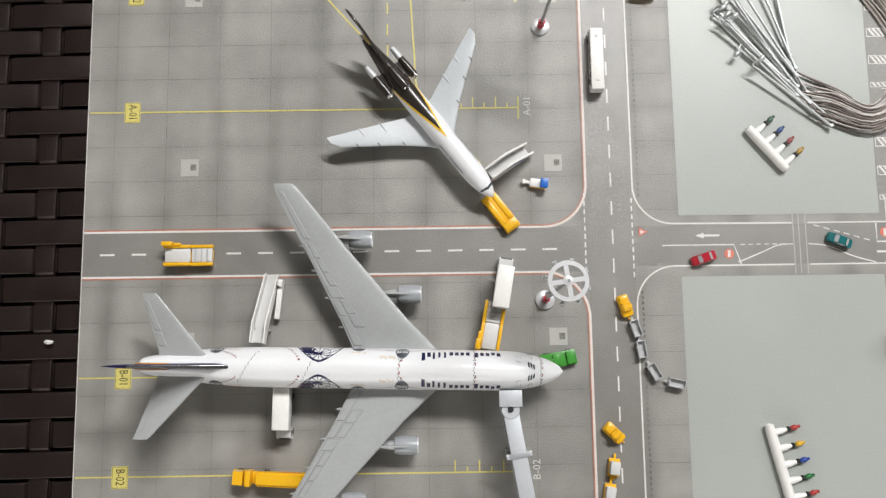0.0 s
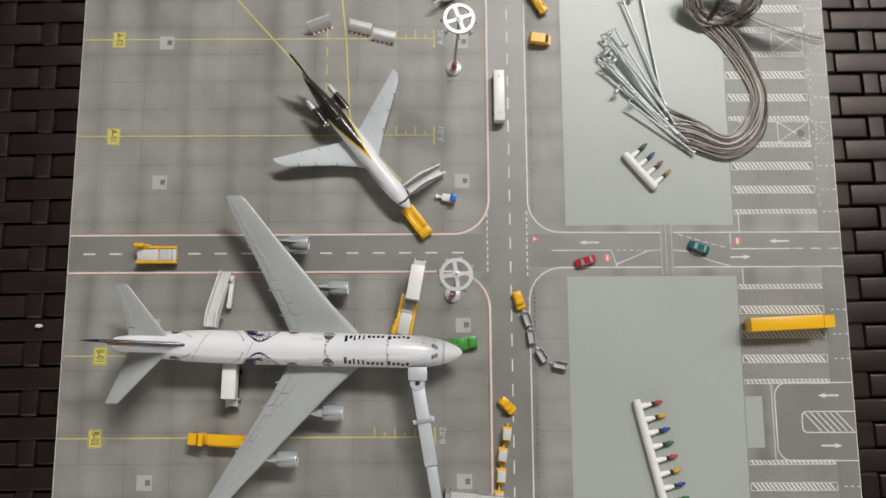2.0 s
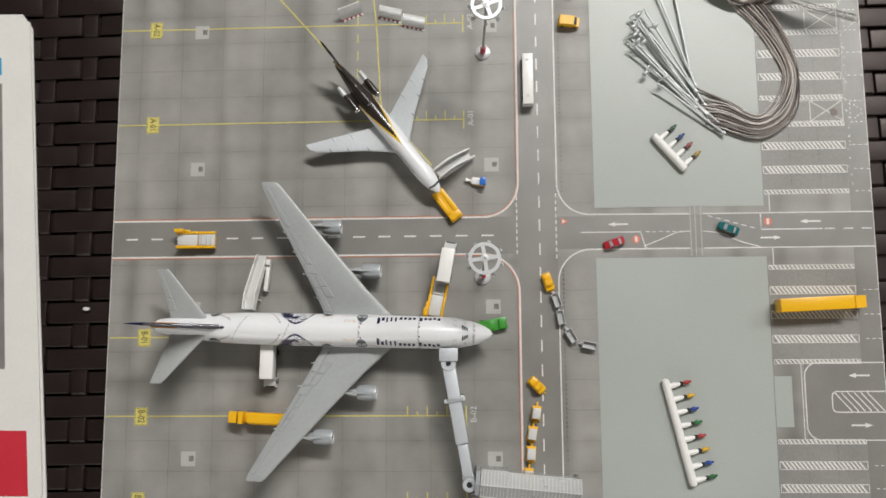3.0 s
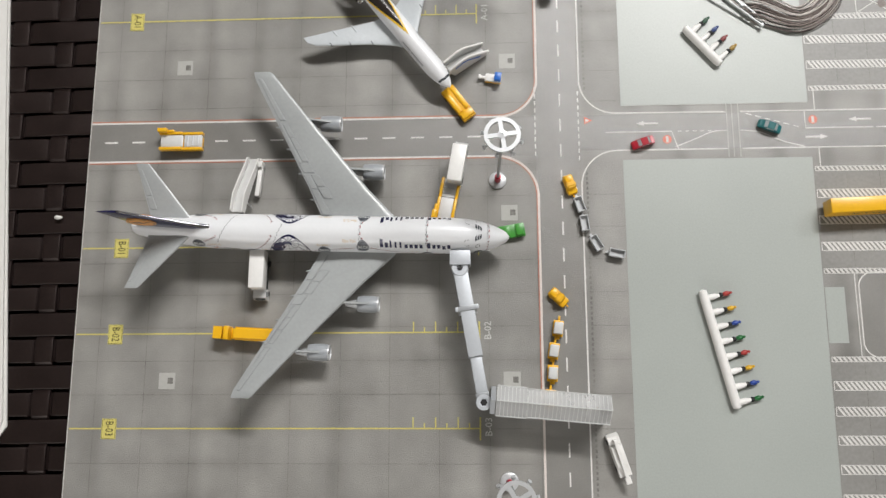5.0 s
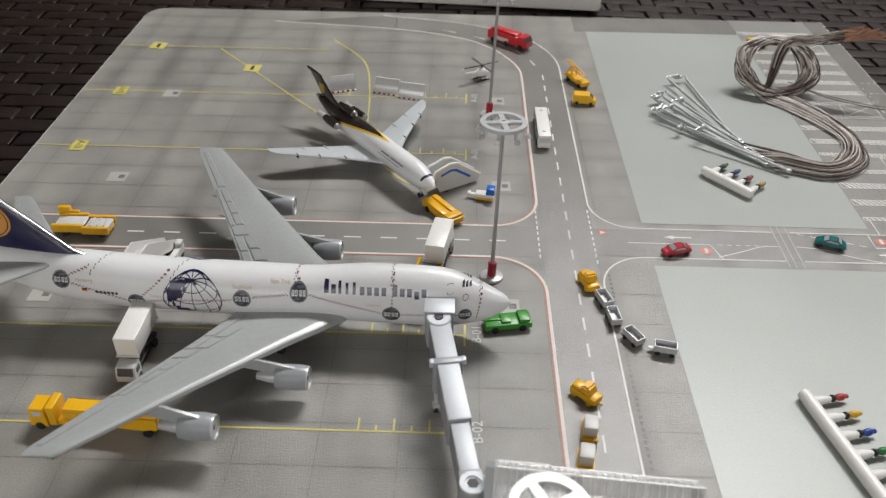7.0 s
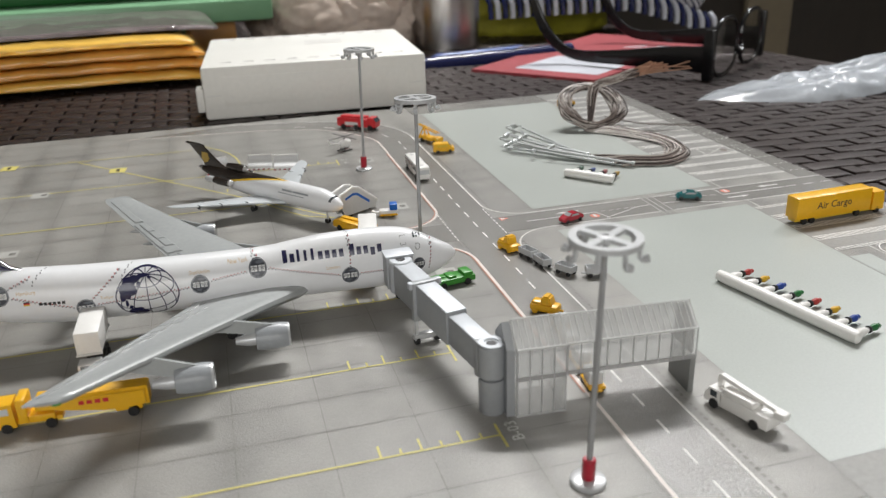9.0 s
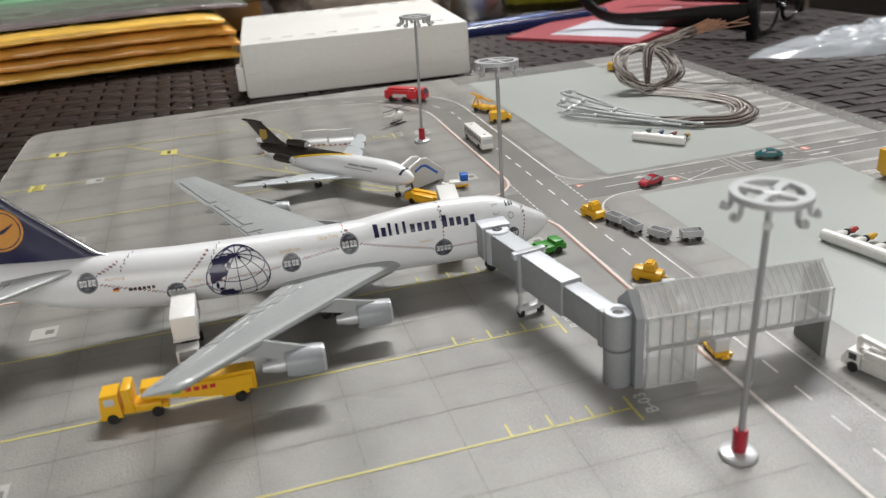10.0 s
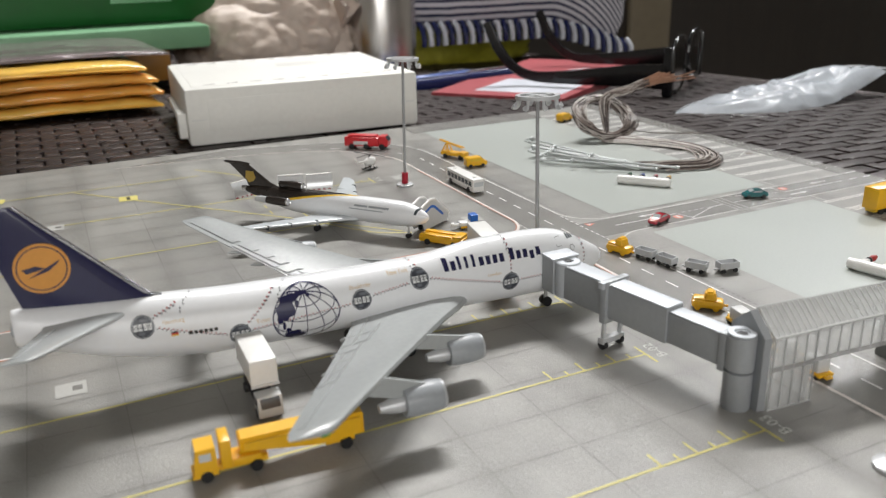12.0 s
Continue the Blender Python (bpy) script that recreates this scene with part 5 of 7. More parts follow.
def stairs_truck():
    """Stairs whose tall side panels peak above the flight, with a bent blue stripe."""
    t = thing("boarding_stairs", -0.41, 10.57, 0, 215, "white boarding stairs with a bent blue stripe at the smaller aircraft", "boarding stairs", "boarding stairs at the aircraft")
    outline = [(-0.80, 0.05), (-0.9, 0.28), (-0.72, 0.42), (0.02, 0.98), (0.3, 1.04), (0.88, 0.90), (0.9, 0.60), (0.7, 0.10)]
    for k in (-1, 1):
        a, b = sorted((k * 0.18, k * 0.215))
        side = part("side_panel", prism(bmesh.new(), outline, "y", a, b), GREY_WHITE, t, "white side panel with a peaked top")
        bm = bmesh.new()
        for p, q in zip(outline[1:6], outline[2:7]):
            rod(bm, (p[0], k * 0.2, p[1]), (q[0], k * 0.2, q[1]), 0.045, n=8)
        part("rail", bm, WHITE, side, "thick white top rail")
        part("blue_stripe", prism(bmesh.new(), [(-0.52, 0.36), (0.06, 0.79), (0.28, 0.84), (0.66, 0.74), (0.66, 0.66), (0.28, 0.755), (0.1, 0.71), (-0.47, 0.29)], "y", *sorted((k * 0.216, k * 0.222))), BLUE, side, "bent blue stripe")
    for i in range(9):
        part("step", boxes((-0.78 + 0.11 * i, -0.67 + 0.11 * i, -0.17, 0.17, 0.06 + 0.055 * i, 0.11 + 0.055 * i)), GREY_WHITE, t)
    part("platform", boxes((0.21, 0.86, -0.17, 0.17, 0.56, 0.60)), GREY_WHITE, t)
    wheels(t, [(a, b) for a in (0.4, -0.5) for b in (-0.14, 0.14)], 0.08)


def cargo_loader(x, y, rz, high, label):
    t = thing("cargo_loader", x, y, 0, rz, label, "cargo loader", "cargo loaders on the apron")
    part("bed", boxes((-0.8, 0.05, -0.24, 0.24, high - 0.1, high), (0.1, 0.8, -0.24, 0.24, high - 0.16, high - 0.06), bevel=0.015), GREY_WHITE, t, "grey-white roller bed")
    bm = bmesh.new()
    for i in range(8):
        rod(bm, (-0.75 + 0.2 * i, -0.2, high - 0.03), (-0.75 + 0.2 * i, 0.2, high - 0.03), 0.025, n=8)
    part("rollers", bm, SILVER, t)
    for k in (-1, 1):
        a, b = sorted((k * 0.25, k * 0.36))
        part("side_beam", boxes((-0.85, 0.05, a, b, high - 0.2, high + 0.06), (0.0, 0.82, a, b, high - 0.26, high - 0.02), bevel=0.02), YELLOW, t)
    part("cab", boxes((-0.87, -0.5, 0.30, 0.46, high - 0.1, high + 0.26), (-0.5, -0.25, 0.32, 0.42, high, high + 0.12), bevel=0.03), YELLOW, t, "yellow driver's cab at the side")
    part("frame", boxes((-0.8, 0.8, -0.2, 0.2, 0.12, 0.24), bevel=0.02), YELLOW, t)
    for k in (-1, 1):
        part("scissor_arm", rod(rod(bmesh.new(), (-0.6, k * 0.2, 0.2), (0.5, k * 0.2, high - 0.15), 0.03, n=6), (0.5, k * 0.16, 0.2), (-0.6, k * 0.16, high - 0.15), 0.03, n=6), YELLOW, t)
    wheels(t, [(a, b) for a in (0.55, -0.55) for b in (-0.22, 0.22)], 0.11)


def push_tug(name, x, y, rz, m, colour, length=1.0, width=0.5, high=0.36, plain=False):
    t = thing(name, x, y, 0, rz, colour + " low aircraft tug under the aircraft's nose", "aircraft tug")
    h = length / 2
    part("body", boxes((-h, h, -width / 2, width / 2, 0.09, high * 0.72), bevel=0.022), m, t)
    if plain:
        part("deck", boxes((-h * 0.95, h * 0.5, -width * 0.46, -width * 0.14, high * 0.7, high * 0.84), (-h * 0.95, h * 0.5, width * 0.14, width * 0.46, high * 0.7, high * 0.84), (h * 0.55, h * 0.92, -width * 0.46, width * 0.46, high * 0.7, high * 0.92), bevel=0.012), m, t)
    else:
        part("deck", boxes((-h * 0.3, h * 0.1, -width * 0.35, width * 0.35, high * 0.7, high * 0.88), (h * 0.45, h * 0.9, -width * 0.42, width * 0.42, high * 0.7, high * 0.98), (-h * 0.95, -h * 0.2, -width * 0.08, width * 0.08, high * 0.7, high * 0.82), bevel=0.015), m, t)
    part("window", boxes((h * 0.905, h * 0.915, -width * 0.34, width * 0.34, high * 0.74, high * 0.88)), WINDOW, t)
    wheels(t, [(a, b) for a in (h * 0.6, -h * 0.6) for b in (-width / 2 + 0.03, width / 2 - 0.03)], 0.1)
    return t


def baggage_tug(x, y, rz):
    t = thing("baggage_tug", x, y, 0, rz, "small yellow baggage tug with a rounded cab on the road", "baggage tug", "baggage tugs")
    part("body", boxes((-0.40, 0.38, -0.20, 0.20, 0.05, 0.27), bevel=0.085), YELLOW, t)
    part("bonnet", boxes((0.02, 0.35, -0.15, 0.15, 0.2, 0.325), bevel=0.06), YELLOW, t)
    bm = prism(bmesh.new(), [(0.10, 0.24), (0.05, 0.49), (-0.16, 0.50), (-0.24, 0.24)], "y", -0.17, 0.17)
    bmesh.ops.bevel(bm, geom=list(bm.edges), offset=0.045, segments=3, affect="EDGES")
    part("cab", bm, YELLOW, t, "rounded yellow cab")
    part("hook", rod(bmesh.new(), (-0.36, 0, 0.12), (-0.5, 0, 0.12), 0.03, n=6), YELLOW, t)
    wheels(t, [(a, b) for a in (0.22, -0.22) for b in (-0.16, 0.16)], 0.08, 0.07, YELLOW)


def open_cart(x, y, rz):
    t = thing("baggage_cart", x, y, 0, rz, "open silver-grey baggage cart in a train", "baggage cart", "silver baggage carts")
    bm = bmesh.new()
    for r in ((-0.29, 0.29, -0.15, 0.15, 0.12, 0.15), (-0.29, -0.26, -0.15, 0.15, 0.15, 0.31), (0.26, 0.29, -0.15, 0.15, 0.15, 0.31), (-0.26, 0.26, -0.15, -0.12, 0.15, 0.31), (-0.26, 0.26, 0.12, 0.15, 0.15, 0.31)):
        box(bm, *r, bevel=0.006, segs=1)
    part("tray", bm, SILVER, t)
    part("drawbar", prism(bmesh.new(), [(0.28, -0.07), (0.42, -0.02), (0.42, 0.02), (0.28, 0.07)], "z", 0.1, 0.13), SILVER, t)
    wheels(t, [(a, b) for a in (0.18, -0.18) for b in (-0.13, 0.13)], 0.07, 0.05)


def container_dolly(x, y, rz):
    t = thing("container_dolly", x, y, 0, rz, "yellow container dolly carrying a grey-white box", "dolly", "yellow dollies in a train")
    part("frame", boxes((-0.30, 0.30, -0.19, 0.19, 0.08, 0.15), (0.28, 0.46, -0.04, 0.04, 0.08, 0.12), (-0.4, -0.28, -0.09, 0.09, 0.08, 0.12), bevel=0.012), YELLOW, t)
    part("container", boxes((-0.21, 0.21, -0.16, 0.16, 0.15, 0.44), bevel=0.02), GREY_WHITE, t, "grey-white container")
    wheels(t, [(a, b) for a in (0.2, -0.2) for b in (-0.16, 0.16)], 0.075, 0.05)


def shuttle_bus():
    t = thing("shuttle_bus", 2.76, 14.26, 0, -90, "long white shuttle bus on the road", "bus")
    body = part("body", boxes((-1.08, 1.15, -0.225, 0.225, 0.08, 0.56), bevel=0.018), WHITE, t)
    for y in (-0.229, 0.223):
        for i in range(7):
            part("side_window", boxes((-0.98 + 0.29 * i, -0.74 + 0.29 * i, y, y + 0.006, 0.28, 0.46)), WINDOW, body)
    part("windscreen", boxes((1.148, 1.155, -0.2, 0.2, 0.28, 0.46)), PALE_WINDOW, body)
    part("roof_hatch", boxes((0.75, 0.86, -0.06, 0.06, 0.56, 0.585), (-0.86, -0.75, -0.06, 0.06, 0.56, 0.585), bevel=0.01), GREY_WHITE, t)
    wheels(t, [(a, b) for a in (0.75, -0.75) for b in (-0.2, 0.2)], 0.11)


def belt_tug():
    t = thing("service_cart", 0.5, 9.85, 0, -9, "white service cart with a blue box beside the stairs", "service cart")
    part("body", boxes((-0.2, 0.4, -0.15, 0.15, 0.1, 0.24), bevel=0.03), WHITE, t)
    part("blue_box", boxes((0.16, 0.42, -0.16, 0.16, 0.24, 0.46), bevel=0.02), BLUE, t, "bright blue box")
    part("drawbar", boxes((-0.45, -0.18, -0.05, 0.05, 0.1, 0.18), (-0.46, -0.36, -0.08, 0.08, 0.1, 0.22), bevel=0.02), WHITE, t)
    part("skirt", boxes((-0.18, 0.42, -0.165, -0.15, 0.05, 0.12), (-0.18, 0.42, 0.15, 0.165, 0.05, 0.12)), YELLOW, t)
    wheels(t, [(a, b) for a in (0.25, -0.08) for b in (-0.12, 0.12)], 0.07, 0.05)


def cargo_lorry():
    t = thing("cargo_lorry", 14.45, 4.48, 0, 2.6, "long yellow box lorry parked across the marked bays", "truck")
    box_body = part("box_body", boxes((-1.75, 1.18, -0.27, 0.27, 0.2, 0.92), bevel=0.02), YELLOW, t)
    for hand in (-1, 1):
        part("words", lettering(bmesh.new(), "Air Cargo", 0.34, lambda u, v: (-0.3 - hand * u, hand * 0.274, 0.58 + v), 0.008), INK_BLACK, box_body)
    part("cab", prism(bmesh.new(), [(1.76, 0.12), (1.76, 0.38), (1.7, 0.74), (1.28, 0.74), (1.28, 0.12)], "y", -0.25, 0.25), YELLOW, t)
    part("windscreen", prism(bmesh.new(), [(1.765, 0.4), (1.712, 0.68), (1.722, 0.68), (1.775, 0.4)], "y", -0.2, 0.2), PALE_WINDOW, t)
    part("chassis", boxes((-1.7, 1.65, -0.16, 0.16, 0.1, 0.2)), STRIPE_YELLOW, t)
    wheels(t, [(a, b) for a in (1.5, 0.7, -1.1, -1.4) for b in (-0.2, 0.2)], 0.11)


def deicing_truck():
    t = thing("deicing_truck", 4.86, -4.42, 0, 108, "white de-icing truck with a folded boom along the road", "truck")
    part("body", boxes((-0.72, 0.4, -0.22, 0.22, 0.1, 0.40), (-0.35, 0.38, -0.2, 0.2, 0.4, 0.54), bevel=0.02), WHITE, t)
    cab = part("cab", prism(bmesh.new(), [(0.80, 0.1), (0.80, 0.26), (0.7, 0.44), (0.42, 0.44), (0.42, 0.1)], "y", -0.21, 0.21), WHITE, t)
    for y in (-0.214, 0.206):
        part("side_window", boxes((0.50, 0.66, y, y + 0.008, 0.26, 0.40)), WINDOW, cab, "dark side window")
        part("words", lettering(bmesh.new(), "De-icing", 0.17, lambda u, v: (-0.15 + (u if y < 0 else -u), y - 0.002 if y < 0 else y + 0.012, 0.28 + v)), WINDOW, t)
    part("boom", prism(bmesh.new(), [(0.62, 0.44), (0.62, 0.70), (0.56, 0.74), (-0.85, 0.56), (-0.85, 0.48), (0.5, 0.64), (0.54, 0.44)], "y", -0.06, 0.05), WHITE, t, "white folded boom")
    part("basket", boxes((-0.98, -0.74, -0.1, 0.1, 0.4, 0.56), bevel=0.02), WHITE, t)
    wheels(t, [(a, b) for a in (0.55, -0.42) for b in (-0.19, 0.19)], 0.11)


def car(name, x, y, rz, m, colour):
    t = thing(name, x, y, 0, rz, colour + " saloon car on the access road", "car")
    prof = [(-0.44, 0.07), (-0.45, 0.19), (-0.40, 0.22), (-0.28, 0.23), (-0.17, 0.32), (0.08, 0.32), (0.2, 0.23), (0.4, 0.2), (0.44, 0.15), (0.44, 0.07)]
    bm = prism(bmesh.new(), prof, "y", -0.158, 0.158)
    bmesh.ops.bevel(bm, geom=list(bm.edges), offset=0.03, segments=3, affect="EDGES")
    part("body", bm, m, t)
    part("windscreen", prism(bmesh.new(), [(0.09, 0.322), (0.2, 0.24), (0.208, 0.246), (0.098, 0.329)], "y", -0.125, 0.125), CAR_WINDOW, t)
    part("rear_window", prism(bmesh.new(), [(-0.18, 0.325), (-0.28, 0.24), (-0.288, 0.245), (-0.188, 0.332)], "y", -0.125, 0.125), CAR_WINDOW, t)
    for y0 in (-0.162, 0.156):
        part("side_window", prism(bmesh.new(), [(-0.23, 0.235), (-0.16, 0.30), (0.07, 0.30), (0.15, 0.235)], "y", y0, y0 + 0.006), CAR_WINDOW, t)
    wheels(t, [(a, b) for a in (0.27, -0.27) for b in (-0.138, 0.138)], 0.075, 0.05)


def fire_engine():
    t = thing("fire_engine", 1.9, 22.45, 0, -38, "red airport fire engine near the road bend", "fire engine")
    part("body", boxes((-1.05, 0.6, -0.28, 0.28, 0.14, 0.56), (-0.9, 0.5, -0.2, 0.2, 0.55, 0.66), bevel=0.05), RED, t)
    part("cab", prism(bmesh.new(), [(1.02, 0.16), (1.05, 0.4), (0.92, 0.62), (0.62, 0.62), (0.62, 0.16)], "y", -0.27, 0.27), RED, t)
    part("windscreen", prism(bmesh.new(), [(1.055, 0.42), (0.94, 0.6), (0.95, 0.605), (1.064, 0.425)], "y", -0.22, 0.22), WINDOW, t)
    part("locker", boxes((-0.6, 0.1, -0.286, -0.278, 0.22, 0.38), (-0.6, 0.1, 0.278, 0.286, 0.22, 0.38)), GREY_WHITE, t)
    wheels(t, [(a, b) for a in (0.75, 0.0, -0.7) for b in (-0.24, 0.24)], 0.14)


def helicopter():
    t = thing("helicopter", 0.6, 18.8, 0, 30, "small white helicopter with a dark rotor", "helicopter")
    part("cabin", turned(bmesh.new(), [(0.02, -0.32), (0.12, -0.25), (0.19, -0.05), (0.2, 0.1), (0.14, 0.26), (0.03, 0.34)], 16, (0, 0, 0.33), "x"), WHITE, t)
    part("tail_boom", rod(bmesh.new(), (-0.25, 0, 0.36), (-0.85, 0, 0.44), 0.06, 0.03, 8), WHITE, t)
    part("tail_fin", prism(bmesh.new(), [(-0.78, 0.4), (-0.95, 0.62), (-0.86, 0.62), (-0.7, 0.42)], "y", -0.012, 0.012), WHITE, t)
    part("mast", rod(bmesh.new(), (0, 0, 0.5), (0, 0, 0.64), 0.03, n=8), TYRE, t)
    part("rotor", boxes((-0.8, 0.8, -0.03, 0.03, 0.63, 0.645), (-0.03, 0.03, -0.8, 0.8, 0.63, 0.645)), TYRE, t)
    for k in (-1, 1):
        bm = rod(bmesh.new(), (-0.3, k * 0.16, 0.03), (0.3, k * 0.16, 0.03), 0.025, n=6)
        rod(bm, (-0.12, k * 0.16, 0.03), (-0.1, k * 0.1, 0.2), 0.015, n=6)
        part("skid", rod(bm, (0.12, k * 0.16, 0.03), (0.1, k * 0.1, 0.2), 0.015, n=6), TYRE, t)


def crane_truck():
    t = thing("tow_truck", 4.5, 18.65, 0, -62, "yellow tow truck with a lattice boom beside the road", "truck")
    part("bed", boxes((-0.6, 0.3, -0.2, 0.2, 0.12, 0.28), bevel=0.03), YELLOW, t)
    part("cab", boxes((0.28, 0.66, -0.2, 0.2, 0.12, 0.32), bevel=0.04), YELLOW, t)
    for k in (-1, 1):
        bm = rod(bmesh.new(), (-0.55, k * 0.12, 0.28), (-0.35, k * 0.08, 0.66), 0.03, n=6)
        rod(bm, (-0.2, k * 0.12, 0.28), (-0.35, k * 0.08, 0.66), 0.03, n=6)
        part("boom_leg", rod(bm, (-0.75, k * 0.05, 0.74), (0.5, k * 0.08, 0.5), 0.025, n=6), YELLOW, t)
    part("boom_rung", boxes(*[(-0.6 + 0.3 * i, -0.57 + 0.3 * i, -0.07, 0.07, 0.70 - 0.057 * i, 0.73 - 0.057 * i) for i in range(4)]), YELLOW, t)
    wheels(t, [(a, b) for a in (0.45, -0.35) for b in (-0.17, 0.17)], 0.1)


def van(x, y, rz):
    t = thing("service_van", x, y, 0, rz, "small yellow service van", "van", "yellow service vans")
    part("body", prism(bmesh.new(), [(-0.45, 0.08), (-0.45, 0.36), (-0.4, 0.42), (0.2, 0.42), (0.34, 0.26), (0.45, 0.24), (0.45, 0.08)], "y", -0.2, 0.2), YELLOW, t)
    for y0 in (-0.204, 0.198):
        part("side_window", boxes((-0.3, 0.16, y0, y0 + 0.006, 0.27, 0.37)), STRIPE_YELLOW, t)
    part("windscreen", prism(bmesh.new(), [(0.21, 0.418), (0.335, 0.27), (0.343, 0.276), (0.218, 0.425)], "y", -0.16, 0.16), WINDOW, t)
    wheels(t, [(a, b) for a in (0.27, -0.27) for b in (-0.18, 0.18)], 0.08, 0.05)


def blast_fence(x, y, rz):
    t = thing("blast_fence", x, y, 0, rz, "grey lattice blast fence with red and white foot", "blast fence", "blast fences on the apron")
    lean = lambda v: (0.1 + 0.28 * v * v, 0.03 + 0.5 * v)
    plate = [lean(v) for v in np.linspace(0, 1, 7)]
    part("screen", rings(bmesh.new(), [[(x, u - 0.2, z) for u, z in plate] + [(x, u - 0.17, z) for u, z in plate[::-1]] for x in (-0.5, 0.5)]), SCREEN, t, "pale silver curved screen")
    bm = bmesh.new()
    for i in range(15):
        xx = -0.49 + 0.07 * i
        sweep(bm, [(xx, u - 0.155, z) for u, z in plate], 0.012, 5)
    for u, z in plate[1:]:
        rod(bm, (-0.5, u - 0.155, z), (0.5, u - 0.155, z), 0.012, n=5)
    part("lattice", bm, SILVER, t, "silver lattice on the screen")
    part("top_rail", rod(bmesh.new(), (-0.5, plate[-1][0] - 0.18, plate[-1][1]), (0.5, plate[-1][0] - 0.18, plate[-1][1]), 0.03, n=8), WHITE, t)
    for i in range(10):
        part("foot_block", boxes((-0.5 + 0.1 * i, -0.4 + 0.1 * i, -0.2 if i % 2 else -0.17, -0.11, 0.0, 0.05 if i % 2 else 0.03)), WHITE if i % 2 else CAR_RED, t)


def spline_2d(pairs):
    return [(p.x, p.z) for p in spline([(r, 0, z) for r, z in pairs], 4)]


def light_mast(x, y, dx, dy, rz):
    t = thing("light_mast", x, y, 0, rz, "tall silver floodlight mast with red collar and ring head", "floodlight mast", "floodlight masts on the apron")
    t.matrix_basis = pose(x * CM, y * CM, 0) @ Matrix.Rotation(math.hypot(dx, dy), 4, Vector((-dy, dx, 0)) if dx or dy else Vector((0, 0, 1))) @ pose(0, 0, 0, 0, 0, rz)
    part("base", turned(bmesh.new(), [(0.33, 0.0), (0.33, 0.07), (0.30, 0.09), (0.1, 0.1)], 28), SILVER, t, "round silver foot")
    part("collar", turned(bmesh.new(), [(0.11, 0.09), (0.125, 0.12), (0.125, 0.5), (0.1, 0.53)], 16), MAST_RED, t, "crimson collar round the foot")
    part("pole", rod(bmesh.new(), (0, 0, 0.1), (0, 0, 4.8), 0.058, 0.05, 14), POLE, t)
    ring = part("ring", rings(bmesh.new(), [[(r * math.cos(a), r * math.sin(a), z) for a in np.linspace(0, 2 * math.pi, 40, False)] for r, z in ((0.60, 4.77), (0.60, 4.87), (0.47, 4.87), (0.47, 4.77), (0.60, 4.77))], cap=False), SILVER, t)
    for i in range(4):
        a = math.pi / 2 * i
        c, s = math.cos(a), math.sin(a)
        part("spoke", rings(bmesh.new(), [[(r * c - w * s, r * s + w * c, z) for w, z in ((-0.07, 4.79), (-0.07, 4.865), (0.07, 4.865), (0.07, 4.79))] for r in (0.0, 0.53)]), SILVER, ring)
    part("hub", turned(bmesh.new(), [(0.15, 4.77), (0.15, 4.875), (0.05, 4.885), (0.045, 4.86)], 18), SILVER, ring)
    for i in range(8):
        a = 2 * math.pi * i / 8 + 0.39
        c, s = math.cos(a), math.sin(a)
        hook = [(r * c, r * s, z) for r, z in spline_2d(((0.535, 4.80), (0.55, 4.70), (0.555, 4.60), (0.59, 4.545), (0.63, 4.55)))]
        lamp = part("lamp_bracket", sweep(bmesh.new(), hook, 0.042, 8), SILVER, t)
        bm = turned(bmesh.new(), [(0.035, -0.05), (0.062, -0.03), (0.066, 0.02), (0.076, 0.055), (0.06, 0.062), (0.05, 0.05)], 14)
        bmesh.ops.rotate(bm, matrix=Matrix.Rotation(a, 3, "Z") @ Matrix.Rotation(radians(62), 3, "Y"), verts=bm.verts, cent=(0, 0, 0))
        bmesh.ops.translate(bm, vec=(0.645 * c, 0.645 * s, 4.565), verts=bm.verts)
        part("lamp", bm, SILVER, lamp)


